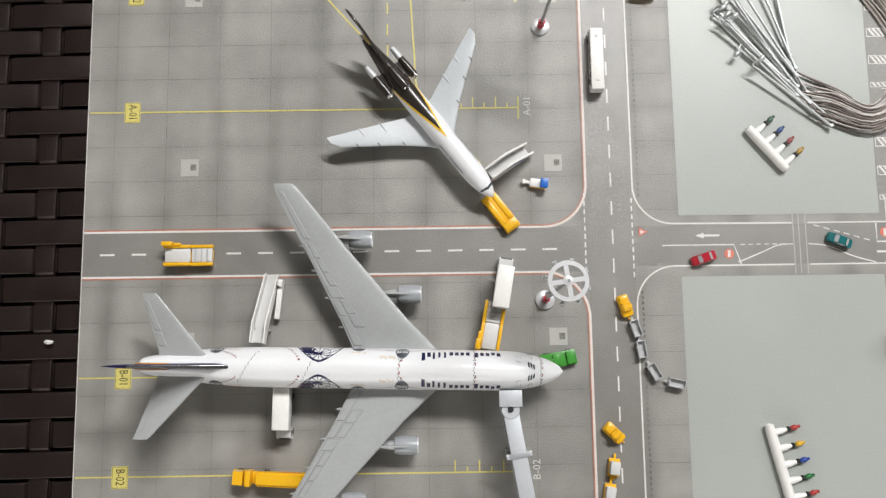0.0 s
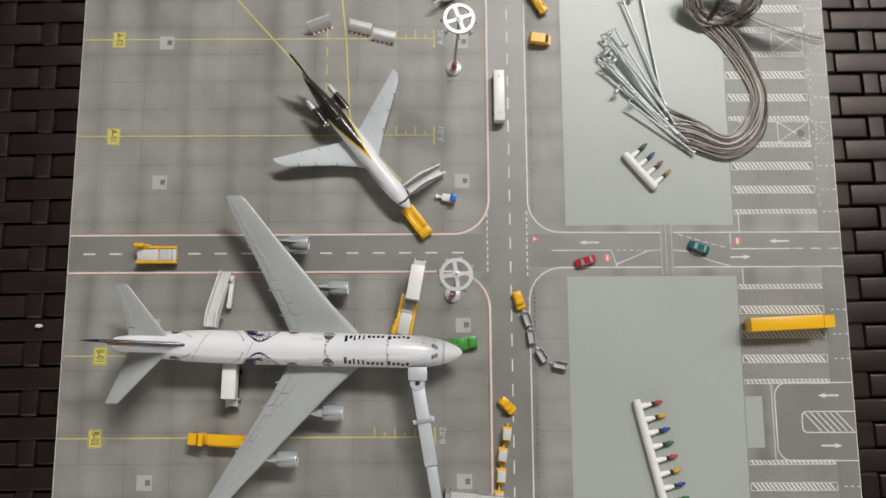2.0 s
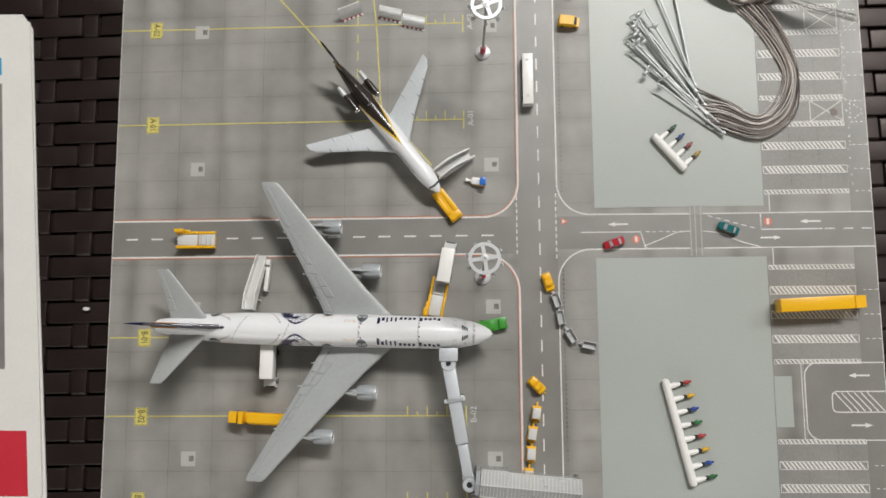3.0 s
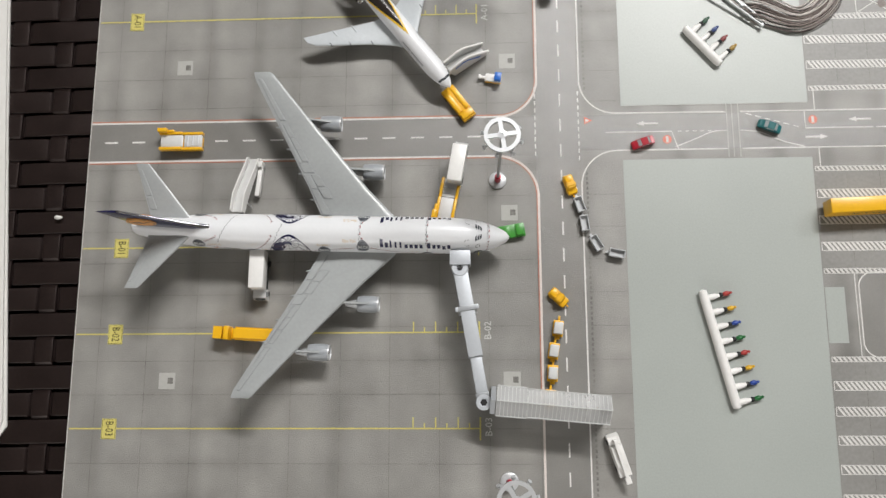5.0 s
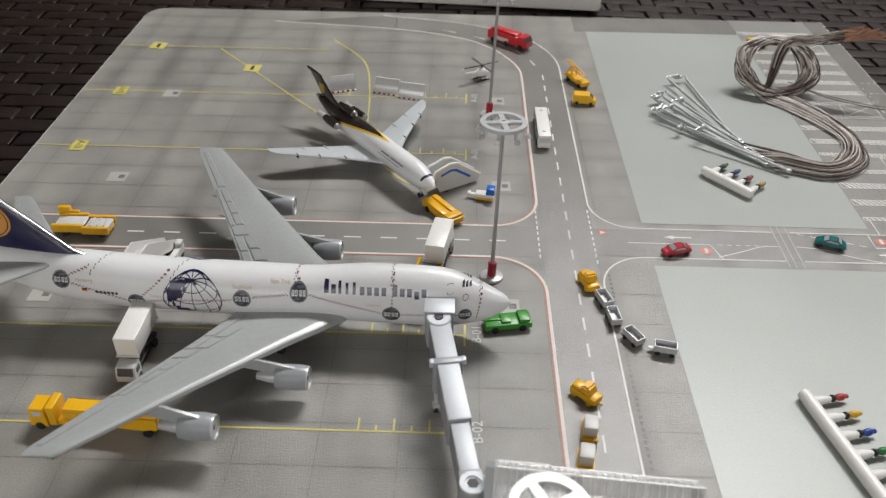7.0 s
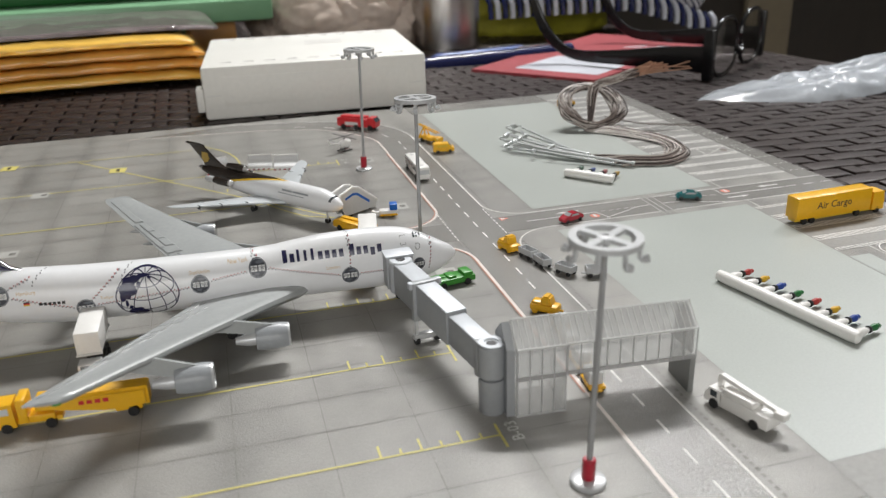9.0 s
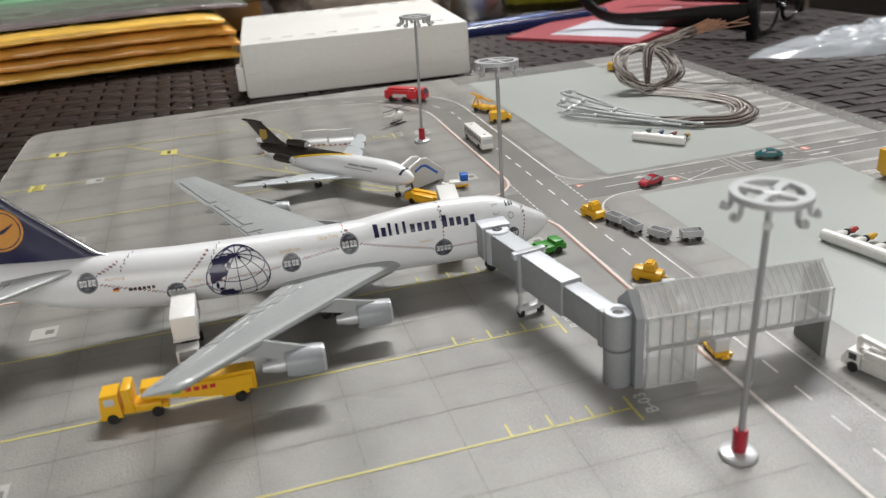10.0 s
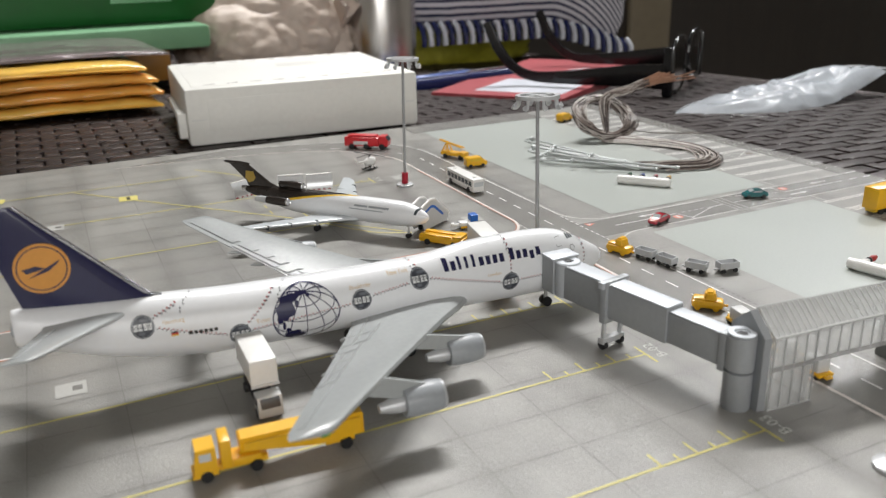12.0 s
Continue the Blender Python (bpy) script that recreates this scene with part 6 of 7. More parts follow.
def jet_bridge():
    """The boarding bridge: cab at the aircraft, two telescoping tunnels and a round rotunda."""
    t = thing("boarding_bridge", 0.12, -2.55, 0, 0, "silver-grey telescopic boarding bridge reaching to the cargo aircraft", "boarding bridge")
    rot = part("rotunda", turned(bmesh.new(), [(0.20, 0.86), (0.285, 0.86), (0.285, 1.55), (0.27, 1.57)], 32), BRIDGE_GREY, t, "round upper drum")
    part("drum_lid", turned(bmesh.new(), [(0.26, 1.58), (0.27, 1.585), (0.265, 1.615), (0.155, 1.615), (0.145, 1.575)], 32), BRIDGE_LIT, rot)
    part("drum_well", turned(bmesh.new(), [(0.02, 1.577), (0.125, 1.58), (0.12, 1.585)], 6), TYRE, rot)
    part("column", turned(bmesh.new(), [(0.27, 0.0), (0.28, 0.02), (0.28, 0.80), (0.2, 0.81), (0.2, 0.88)], 32), BRIDGE_GREY, t, "round lower drum")
    d = Vector((-0.80, 4.70))
    length, a = d.length, math.degrees(math.atan2(d.y, d.x))
    turn = Matrix.Rotation(radians(a), 3, "Z")

    def along(*rows, bevel=0.02):
        bm = boxes(*rows, bevel=bevel)
        bmesh.ops.rotate(bm, matrix=turn, verts=bm.verts, cent=(0, 0, 0))
        return bm

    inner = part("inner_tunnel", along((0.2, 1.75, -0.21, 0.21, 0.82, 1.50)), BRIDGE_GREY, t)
    part("tunnel_roof", along((0.2, 1.72, -0.2, 0.2, 1.50, 1.53)), BRIDGE_LIT, inner)
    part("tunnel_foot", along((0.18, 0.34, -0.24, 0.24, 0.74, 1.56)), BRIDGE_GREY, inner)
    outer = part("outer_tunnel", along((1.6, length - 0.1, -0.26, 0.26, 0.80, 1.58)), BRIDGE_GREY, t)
    part("tunnel_roof", along((1.6, length - 0.1, -0.25, 0.25, 1.58, 1.615)), BRIDGE_LIT, outer)
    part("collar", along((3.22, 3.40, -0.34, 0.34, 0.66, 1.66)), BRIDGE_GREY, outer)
    part("collar_knob", along((3.24, 3.40, -0.42, -0.30, 1.5, 1.66), (3.24, 3.40, 0.30, 0.42, 1.5, 1.66)), BRIDGE_LIT, outer)
    for k in (-1, 1):
        part("leg", along((3.27, 3.35, k * 0.26 - 0.04, k * 0.26 + 0.04, 0.16, 0.70), bevel=0.01), SILVER, t)
    part("axle", along((3.22, 3.40, -0.34, 0.34, 0.14, 0.28)), SILVER, t)
    for k in (-1, 1):
        bm = turned(bmesh.new(), [(0.06, -0.05), (0.12, -0.045), (0.12, 0.045), (0.06, 0.05)], 16, (3.31, k * 0.26, 0.12), "y")
        bmesh.ops.rotate(bm, matrix=turn, verts=bm.verts, cent=(0, 0, 0))
        part("wheel", bm, TYRE, t)
    cx, cy = d.x, d.y
    part("cab_drum", turned(bmesh.new(), [(0.30, 0.80), (0.30, 1.62), (0.27, 1.65), (0.12, 1.65), (0.12, 1.60), (0.02, 1.60)], 28, (cx, cy, 0)), BRIDGE_LIT, t, "round cab drum")
    # Black hexagon standing in for the drum's hex hole and its shade.
    part("drum_hole", turned(bmesh.new(), [(0.09, 1.60), (0.09, 1.655), (0.02, 1.66)], 6, (cx, cy, 0)), TYRE, t)
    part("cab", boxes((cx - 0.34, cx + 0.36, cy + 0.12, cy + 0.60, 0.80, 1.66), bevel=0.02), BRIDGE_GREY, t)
    part("cab_roof", boxes((cx - 0.36, cx + 0.38, cy + 0.10, cy + 0.62, 1.66, 1.71), bevel=0.015), BRIDGE_LIT, t)


def terminal_bridge():
    """The clear acrylic walkway with its grey end wall, over the road."""
    t = thing("terminal_walkway", 0.51, -2.95, 0, -5.1, "clear acrylic terminal walkway with ribbed gable roof spanning the road", "walkway")
    L, D, EAVE, RIDGE, FLOOR, STEP, TH = 3.92, 0.94, 1.56, 1.97, 0.86, 1.06, 0.05
    part("end_wall", prism(bmesh.new(), [(0, 0.0), (0, EAVE), (D / 2, RIDGE), (D, EAVE), (D, 0.0)], "x", -0.20, -0.03), BRIDGE_GREY, t, "solid grey gable wall")

    def pane(name, x0, x1, pts, m=PANE):
        return part(name, rings(bmesh.new(), [[(x, y, z) for y, z in pts] for x in (x0, x1)]), m, t)

    # the block beside the gable wall stands a little proud of the span over the road
    for x0, x1, zb, out, bays, ribs in ((0.0, STEP, 0.0, 0.035, 4, 8), (STEP + 0.01, L, FLOOR, 0.0, 10, 20)):
        lift = out * 0.6
        pane("near_wall", x0, x1, [(-out, zb), (-out, EAVE), (TH - out, EAVE), (TH - out, zb)])
        pane("far_wall", x0, x1, [(D - TH + out, zb), (D - TH + out, EAVE), (D + out, EAVE), (D + out, zb)])
        pane("near_roof", x0, x1, [(-out, EAVE + 0.005), (D / 2 - 0.003, RIDGE + lift), (D / 2 - 0.003, RIDGE - 0.06), (TH - out, EAVE + 0.005)], ROOF_PANE)
        pane("far_roof", x0, x1, [(D - TH + out, EAVE + 0.005), (D / 2 + 0.003, RIDGE - 0.06), (D / 2 + 0.003, RIDGE + lift), (D + out, EAVE + 0.005)], ROOF_PANE)
        for i in range(bays + 1):
            x = x0 + 0.014 + (x1 - x0 - 0.028) * i / bays
            for y, name in ((-out, "mullion"), (D + out + 0.02, "far_mullion")):
                part(name, boxes((x - 0.013, x + 0.013, y - 0.02, y - 0.001, zb, EAVE - 0.002)), MULLION, t)
        for i in range(ribs + 1):
            x = x0 + 0.012 + (x1 - x0 - 0.024) * i / ribs
            part("rafter", rings(bmesh.new(), [[(xx, y, z) for y, z in ((-out - 0.016, EAVE), (D / 2, RIDGE + lift + 0.026), (D + out + 0.016, EAVE), (D + out, EAVE - 0.004), (D / 2, RIDGE + lift + 0.002), (-out, EAVE - 0.004))] for xx in (x - 0.011, x + 0.011)]), CLEAR_RIB, t)
        for y, z in ((-out - 0.01, EAVE), (D + out + 0.01, EAVE)):
            part("eave_rail", rod(bmesh.new(), (x0, y, z), (x1, y, z), 0.026, n=6), CLEAR_RIB, t)
        part("ridge_rail", rod(bmesh.new(), (x0, D / 2, RIDGE + lift + 0.02), (x1, D / 2, RIDGE + lift + 0.02), 0.02, n=6), CLEAR_RIB, t)
        part("rail_band", boxes((x0, x1, -out - 0.012, -out - 0.002, FLOOR - 0.03, FLOOR + 0.07)), FLOOR_BAND, t, "grey band at floor height")
        part("far_rail_band", boxes((x0, x1, D + out + 0.002, D + out + 0.012, FLOOR - 0.03, FLOOR + 0.07)), FLOOR_BAND, t)
    pane("floor_slab", 0.06, L - 0.06, [(TH + 0.01, FLOOR), (TH + 0.01, FLOOR + 0.05), (D - TH - 0.01, FLOOR + 0.05), (D - TH - 0.01, FLOOR)])
    pane("block_wall", STEP - 0.04, STEP, [(TH + 0.01, 0.0), (TH + 0.01, FLOOR - 0.01), (D - TH - 0.01, FLOOR - 0.01), (D - TH - 0.01, 0.0)], CLEAR_RIB)
    part("foot_rim", boxes((0.0, STEP, -0.06, -0.037, 0.0, 0.03)), CLEAR_RIB, t, "bright cut edge along the foot")
    part("far_leg", rings(bmesh.new(), [[(x, y, z) for y, z in ((0.0, 0.0), (0.0, FLOOR - 0.035), (D, FLOOR - 0.035), (D, 0.0))] for x in (L - 0.12, L)]), SMOKE, t, "smoky acrylic leg beside the road")
    part("far_gable", prism(bmesh.new(), [(TH + 0.01, FLOOR + 0.06), (TH + 0.01, EAVE), (D / 2, RIDGE - 0.07), (D - TH - 0.01, EAVE), (D - TH - 0.01, FLOOR + 0.06)], "x", L - 0.1, L - 0.05), SMOKE, t)


def figure_strip(x, y, rz, count, pitch, label, colours):
    """A white moulding strip with pegs that carry tiny painted blanks."""
    t = thing("moulding_strip", x, y, 0, rz, label, "moulding strip", "white moulding strips")
    length = pitch * (count - 1)
    strip = part("strip", turned(bmesh.new(), [(0.03, -0.34), (0.15, -0.28), (0.17, 0.0), (0.17, length), (0.15, length + 0.16), (0.03, length + 0.22)], 14, (0, 0, 0.17), "x"), WHITE, t)
    for i in range(count):
        peg = part("peg", turned(bmesh.new(), [(0.12, 0.1), (0.11, 0.35), (0.075, 0.50), (0.055, 0.56)], 12, (pitch * i, 0, 0.16), "y"), WHITE, t)
        part("disc", turned(bmesh.new(), [(0.06, 0.55), (0.095, 0.58), (0.085, 0.64), (0.05, 0.68)], 10, (pitch * i, 0, 0.16), "y"), TYRE, peg)
        part("blank", turned(bmesh.new(), [(0.03, 0.66), (0.075, 0.72), (0.095, 0.82), (0.075, 0.90), (0.04, 0.93), (0.06, 0.98), (0.02, 1.03)], 10, (pitch * i, 0, 0.16), "y"), colours[i % len(colours)], peg, "tiny painted plastic blank")


fuel_truck()
catering_truck(-8.14, 2.12, -91, 0.62, "white catering truck with its body lifted to the fuselage")
catering_truck(-0.75, 6.3, 80, 0.72, "white box truck with a lifted body behind the cargo loader")
boarding_stairs(-8.78, 5.6, -96, 1.15, "white boarding stairs truck at the fuselage's far side", False)
stairs_truck()
cargo_loader(-1.15, 4.88, 79, 0.72, "yellow cargo loader with grey rollers at the fuselage")
cargo_loader(-11.5, 7.44, 0, 0.42, "yellow cargo loader with a grey-white bed on the apron road")
push_tug("aircraft_tug", 1.1, 3.72, 10, GREEN, "bright green", 1.24, 0.5, 0.36)
push_tug("aircraft_tug", -0.74, 8.82, -53, YELLOW, "golden yellow", 1.5, 0.56, 0.40, True)
baggage_tug(3.45, 5.52, 108)
for x, y, rz in ((3.79, 4.74, 108), (3.95, 4.02, 98), (4.36, 3.26, 120), (5.1, 2.86, 168)):
    open_cart(x, y, rz)
baggage_tug(2.89, 1.25, 136)
for x, y, rz in ((2.86, 0.1, 82), (2.68, -0.72, 80), (2.62, -1.52, 86), (2.5, -2.4, 84)):
    container_dolly(x, y, rz)
shuttle_bus()
belt_tug()
cargo_lorry()
deicing_truck()
car("car", 6.25, 7.12, 198, CAR_RED, "dark red")
car("car", 11.0, 7.68, 158, TEAL, "dark teal")
fire_engine()
helicopter()
crane_truck()
van(4.6, 16.85, -8)
van(13.0, 22.8, 20)
blast_fence(-4.95, 17.5, 20)
blast_fence(-3.2, 17.35, -14)
blast_fence(-2.18, 16.95, -13)
light_mast(0.85, 15.62, 0.028, 0.012, 20)
light_mast(0.73, 5.76, 0.017, 0.047, 8)
light_mast(1.0, -5.34, 0.016, -0.02, 30)
jet_bridge()
terminal_bridge()
DULL = [material("dull_%s_paint" % n, c, 0.5, vary=0.25, grain=2500) for n, c in (("green", (0.07, 0.13, 0.09)), ("blue", (0.07, 0.10, 0.24)), ("red", (0.30, 0.09, 0.09)), ("amber", (0.42, 0.28, 0.08)), ("grey", (0.14, 0.14, 0.15)))]
FIGURE = [material("dark_%s_blank_paint" % n, c, 0.42, vary=0.3, grain=2500) for n, c in (("red", (0.38, 0.04, 0.035)), ("amber", (0.62, 0.36, 0.02)), ("blue", (0.02, 0.06, 0.30)), ("green", (0.02, 0.15, 0.04)))]
figure_strip(8.2, 1.15, -76.8, 8, 0.55, "white moulding strip with a row of tiny painted pegs", FIGURE)
figure_strip(8.25, 11.5, -50, 4, 0.5, "short white moulding strip with four tiny pegs", DULL[:4])


# ---- lamp bundle with its wires on the mat ----
WIRE_PALE = material("pale_grey_brown_wire", (0.56, 0.515, 0.48), 0.5, vary=0.2)
WIRE_MID = material("grey_brown_wire", (0.25, 0.205, 0.185), 0.5, vary=0.2)
WIRE_DARK = material("dark_brown_wire", (0.055, 0.038, 0.034), 0.45, vary=0.2)
WIRE_COPPER = material("copper_strand", (0.42, 0.24, 0.16), 0.45, metal=0.3, vary=0.2)


def lamp_bundle():
    t = thing("street_lamp_bundle", 9.0, 15.0, 0, 0, "bundle of tiny silver street lamps with long thin coiled wires", "model lamps")
    rng = random.Random(7)
    ox, oy = 9.0, 15.0
    rows = [((9.05, 18.9), (9.75, 14.4)), ((8.25, 18.6), (9.9, 13.9)), ((8.0, 16.2), (9.9, 13.6)), ((7.65, 16.55), (9.7, 13.5)), ((7.3, 16.0), (9.6, 13.4)), ((7.35, 16.8), (9.9, 13.2)), ((7.9, 17.1), (10.3, 13.0)),
            ((7.5, 15.4), (9.9, 12.9)), ((7.2, 15.85), (10.3, 12.6)), ((8.1, 14.6), (10.4, 12.3)), ((7.3, 15.5), (11.1, 11.95)), ((8.4, 13.8), (11.0, 11.75))]
    middle = [(11.0, 12.55), (12.45, 12.0), (13.6, 12.75), (14.0, 14.2), (13.55, 15.7), (12.75, 16.95), (12.0, 17.9)]
    across = [(0.35, 0.62), (0.0, 0.56), (-0.40, 0.34), (-0.30, 0.03), (-0.36, -0.18), (-0.4, -0.3), (-0.4, -0.3)]
    count = len(rows) * 3
    for i, ((x0, y0), (x1, y1)) in enumerate(rows):
        z0, z1 = 0.16 + 0.1 * (i % 4), 0.10 + 0.05 * (i % 3)
        d = Vector((x1 - x0, y1 - y0)).normalized()
        lamp = part("lamp_post", rod(bmesh.new(), (x0 - ox, y0 - oy, z0), (x1 - ox, y1 - oy, z1), 0.05, n=10), LAMP_SILVER, t)
        side = 1 if i % 3 else -1
        hx, hy = x0 - ox - d.x * 0.08 - d.y * 0.36 * side, y0 - oy - d.y * 0.08 + d.x * 0.36 * side
        arm = sweep(bmesh.new(), spline([(x0 - ox, y0 - oy, z0), (x0 - ox - d.x * 0.2, y0 - oy - d.y * 0.2, z0 + 0.06), (hx, hy, z0 + 0.1)], 6), 0.034, 7)
        part("lamp_arm", arm, LAMP_SILVER, lamp)
        head = turned(bmesh.new(), [(0.03, -0.17), (0.075, -0.12), (0.095, 0.04), (0.07, 0.12), (0.03, 0.15)], 10, axis="x")
        bmesh.ops.rotate(head, matrix=Matrix.Rotation(math.atan2(d.x * side, -d.y * side), 3, "Z"), verts=head.verts, cent=(0, 0, 0))
        bmesh.ops.translate(head, vec=(hx, hy, z0 + 0.09), verts=head.verts)
        part("lamp_head", head, LAMP_SILVER, lamp)
        part("lamp_foot", turned(bmesh.new(), [(0.05, -0.05), (0.075, -0.04), (0.075, 0.06), (0.05, 0.07)], 10, (x1 - ox, y1 - oy, z1)), LAMP_SILVER, lamp)
        for k in range(3):
            j = lambda w: rng.uniform(-w, w)
            lane = 1.9 * (i * 3 + k) / (count - 1) - 0.95 + j(0.12)
            low = 0.05 + 0.24 * rng.random()
            mid = [(x1, y1, z1), (x1 + d.x * 0.55, y1 + d.y * 0.55, 0.1 + 0.3 * low)]
            for (mx, my), (ax, ay) in zip(middle, across):
                mid.append((mx - ax * lane + j(0.05), my - ay * lane + j(0.05), low + j(0.04)))
            if Vector(mid[1][:2]).x > mid[2][0] - 0.2:
                mid.pop(1)
            turns = rng.choice((2, 2, 3))
            for q in range(turns * 8):
                a = -1.2 + 2 * math.pi * q / 8
                r = 1.34 + 0.26 * lane + j(0.16)
                mid.append((12.4 + r * math.cos(a) + j(0.08), 18.55 + r * math.sin(a) * 0.70 + j(0.1), 1.0 + 0.72 * math.sin(a) + j(0.16)))
            mid += [(12.7 + j(0.25), 18.9 + j(0.2), 1.75 + j(0.15)), (13.6 + j(0.2), 18.5 + j(0.2), 2.15 + j(0.15)), (14.5 + j(0.25), 18.15 + j(0.25), 2.45 + j(0.2)), (15.5 + j(0.5) + (1.3 if k == 0 and i % 4 == 0 else 0.0), 17.85 + j(0.25), 2.7 + j(0.22))]
            pts = [(x - ox, y - oy, max(0.035, z)) for x, y, z in (tuple(v) for v in spline(mid, 4))]
            part("bare_end", sweep(bmesh.new(), pts[-5:], 0.034, 5), WIRE_COPPER, lamp, "bare copper wire end")
            part("wire", sweep(bmesh.new(), pts[:-4], 0.028, 5), WIRE_PALE if (i + k) % 3 == 0 else WIRE_MID if (i + k) % 3 == 1 else WIRE_DARK, lamp)
    for k in range(3):
        pts = spline([(12.9 - ox, 18.2 - oy, 0.5), (14.0 - ox, 17.75 - oy - 0.10 * k, 0.25), (15.4 - ox, 17.3 - oy - 0.12 * k, 0.1), (16.9 - ox, 16.9 - oy - 0.14 * k, 0.04)], 6)
        part("loose_wire", sweep(bmesh.new(), pts, 0.014, 5), WIRE_PALE if k % 2 else WIRE_DARK, t)


lamp_bundle()

# ---- things on the rattan round the mat ----
FOAM = material("white_moulded_plastic_box", (0.77, 0.76, 0.72), 0.5, vary=0.03, grain=500, blotch=30, bump=0.05)
ENVELOPE = material("orange_yellow_glossy_packet", (0.80, 0.40, 0.08), 0.17, vary=0.22, grain=60, blotch=12, coat=0.5, bump=0.2)
ENVELOPE_YELLOW = material("golden_yellow_glossy_packet", (0.86, 0.52, 0.10), 0.17, vary=0.16, grain=60, blotch=12, coat=0.5, bump=0.2)
SLEEVE_GREY = material("mauve_grey_glossy_film", (0.20, 0.165, 0.165), 0.2, vary=0.25, grain=60, blotch=12, coat=0.4, bump=0.2)
CARTON_WHITE = material("white_coated_card", (0.72, 0.71, 0.68), 0.4, vary=0.03)
CARTON_RED = material("red_printed_card", (0.55, 0.03, 0.05), 0.35, vary=0.05)
CARTON_BLUE = material("blue_printed_card", (0.02, 0.32, 0.55), 0.35, vary=0.05)
CARTON_GREY = material("grey_printed_card", (0.22, 0.2, 0.19), 0.4, vary=0.3, grain=40)
BROWN_BOX = material("golden_brown_glossy_card", (0.36, 0.17, 0.035), 0.35, vary=0.3, grain=40, blotch=10, coat=0.2)
LIGHT_GREEN = material("pale_green_plastic", (0.20, 0.40, 0.23), 0.32, vary=0.08)
DEEP_GREEN = material("deep_green_plastic", (0.008, 0.10, 0.016), 0.3, vary=0.12)
ROYAL = material("royal_blue_plastic", (0.01, 0.08, 0.42), 0.4, vary=0.08)
BAG_BEIGE = material("crumpled_beige_bag", (0.57, 0.475, 0.405), 0.55, vary=0.14, grain=120, blotch=25, bump=0.3)
STEEL = streaked("brushed_steel", (0.62, 0.60, 0.58), 0.24, 8.0, 400.0, 2, 0.12, metal=1.0)
PEN_NAVY = material("navy_pen_plastic", (0.012, 0.018, 0.085), 0.25, vary=0.06, coat=0.3)
PEN_BLUE = material("blue_grey_pen_plastic", (0.05, 0.09, 0.30), 0.3, vary=0.06)
FOLDER_RED = material("dull_red_folder_cover", (0.33, 0.05, 0.06), 0.45, vary=0.1, grain=200)
FOLDER_WHITE = material("pale_printed_panel", (0.60, 0.62, 0.68), 0.4, vary=0.08, grain=60)
BLACK_GLOSS = material("black_gloss_plastic", (0.005, 0.005, 0.006), 0.24, vary=0.1)
LENS = clear("spectacle_lens", (0.95, 0.95, 0.95), 0.02, 1.5)
LIME = material("yellow_green_cloth", (0.30, 0.28, 0.018), 0.7, vary=0.15, grain=300, bump=0.3)
FILM = thin("crumpled_clear_film", (0.62, 0.66, 0.71), 0.46, 0.16, 0.97)
FILM_EDGE = thin("bright_film_edge", (0.78, 0.80, 0.82), 0.2, 0.15, 0.97)
TRIM = material("dull_olive_beige_trim", (0.15, 0.125, 0.085), 0.6, vary=0.1)


def stripes():
    """Navy and white cloth stripes across the cushion."""
    m = material("navy_white_striped_cloth", (0.6, 0.6, 0.64), 0.75, vary=0.08, grain=900, bump=0.3)
    nt = m.node_tree
    b = nt.nodes["Principled BSDF"]
    tc = next(n for n in nt.nodes if n.bl_idname == "ShaderNodeTexCoord")
    wave = nt.nodes.new("ShaderNodeTexWave")
    wave.bands_direction, wave.inputs["Scale"].default_value, wave.inputs["Distortion"].default_value = "Z", 48.0, 0.8
    axes, over, bend, lift, join = nt.nodes.new("ShaderNodeSeparateXYZ"), nt.nodes.new("ShaderNodeMapRange"), nt.nodes.new("ShaderNodeMath"), nt.nodes.new("ShaderNodeMath"), nt.nodes.new("ShaderNodeCombineXYZ")
    over.inputs["From Min"].default_value, over.inputs["From Max"].default_value, over.inputs["To Max"].default_value = 0.015, 0.128, 1.0
    bend.operation, bend.inputs[1].default_value = "POWER", 1.7
    lift.operation, lift.inputs[1].default_value = "MULTIPLY_ADD", 0.075
    nt.links.new(tc.outputs["Object"], axes.inputs[0])
    nt.links.new(axes.outputs["X"], over.inputs["Value"])
    nt.links.new(over.outputs[0], bend.inputs[0])
    nt.links.new(bend.outputs[0], lift.inputs[0])
    nt.links.new(axes.outputs["Z"], lift.inputs[2])
    nt.links.new(axes.outputs["X"], join.inputs["X"])
    nt.links.new(axes.outputs["Y"], join.inputs["Y"])
    nt.links.new(lift.outputs[0], join.inputs["Z"])
    nt.links.new(join.outputs[0], wave.inputs["Vector"])
    ramp = nt.nodes.new("ShaderNodeValToRGB")
    ramp.color_ramp.elements[0].position, ramp.color_ramp.elements[1].position = 0.30, 0.42
    ramp.color_ramp.elements[0].color, ramp.color_ramp.elements[1].color = (0.018, 0.022, 0.06, 1), (0.56, 0.55, 0.60, 1)
    nt.links.new(wave.outputs["Color"], ramp.inputs["Fac"])
    nt.links.new(ramp.outputs["Color"], b.inputs["Base Color"])
    return m


STRIPED = stripes()


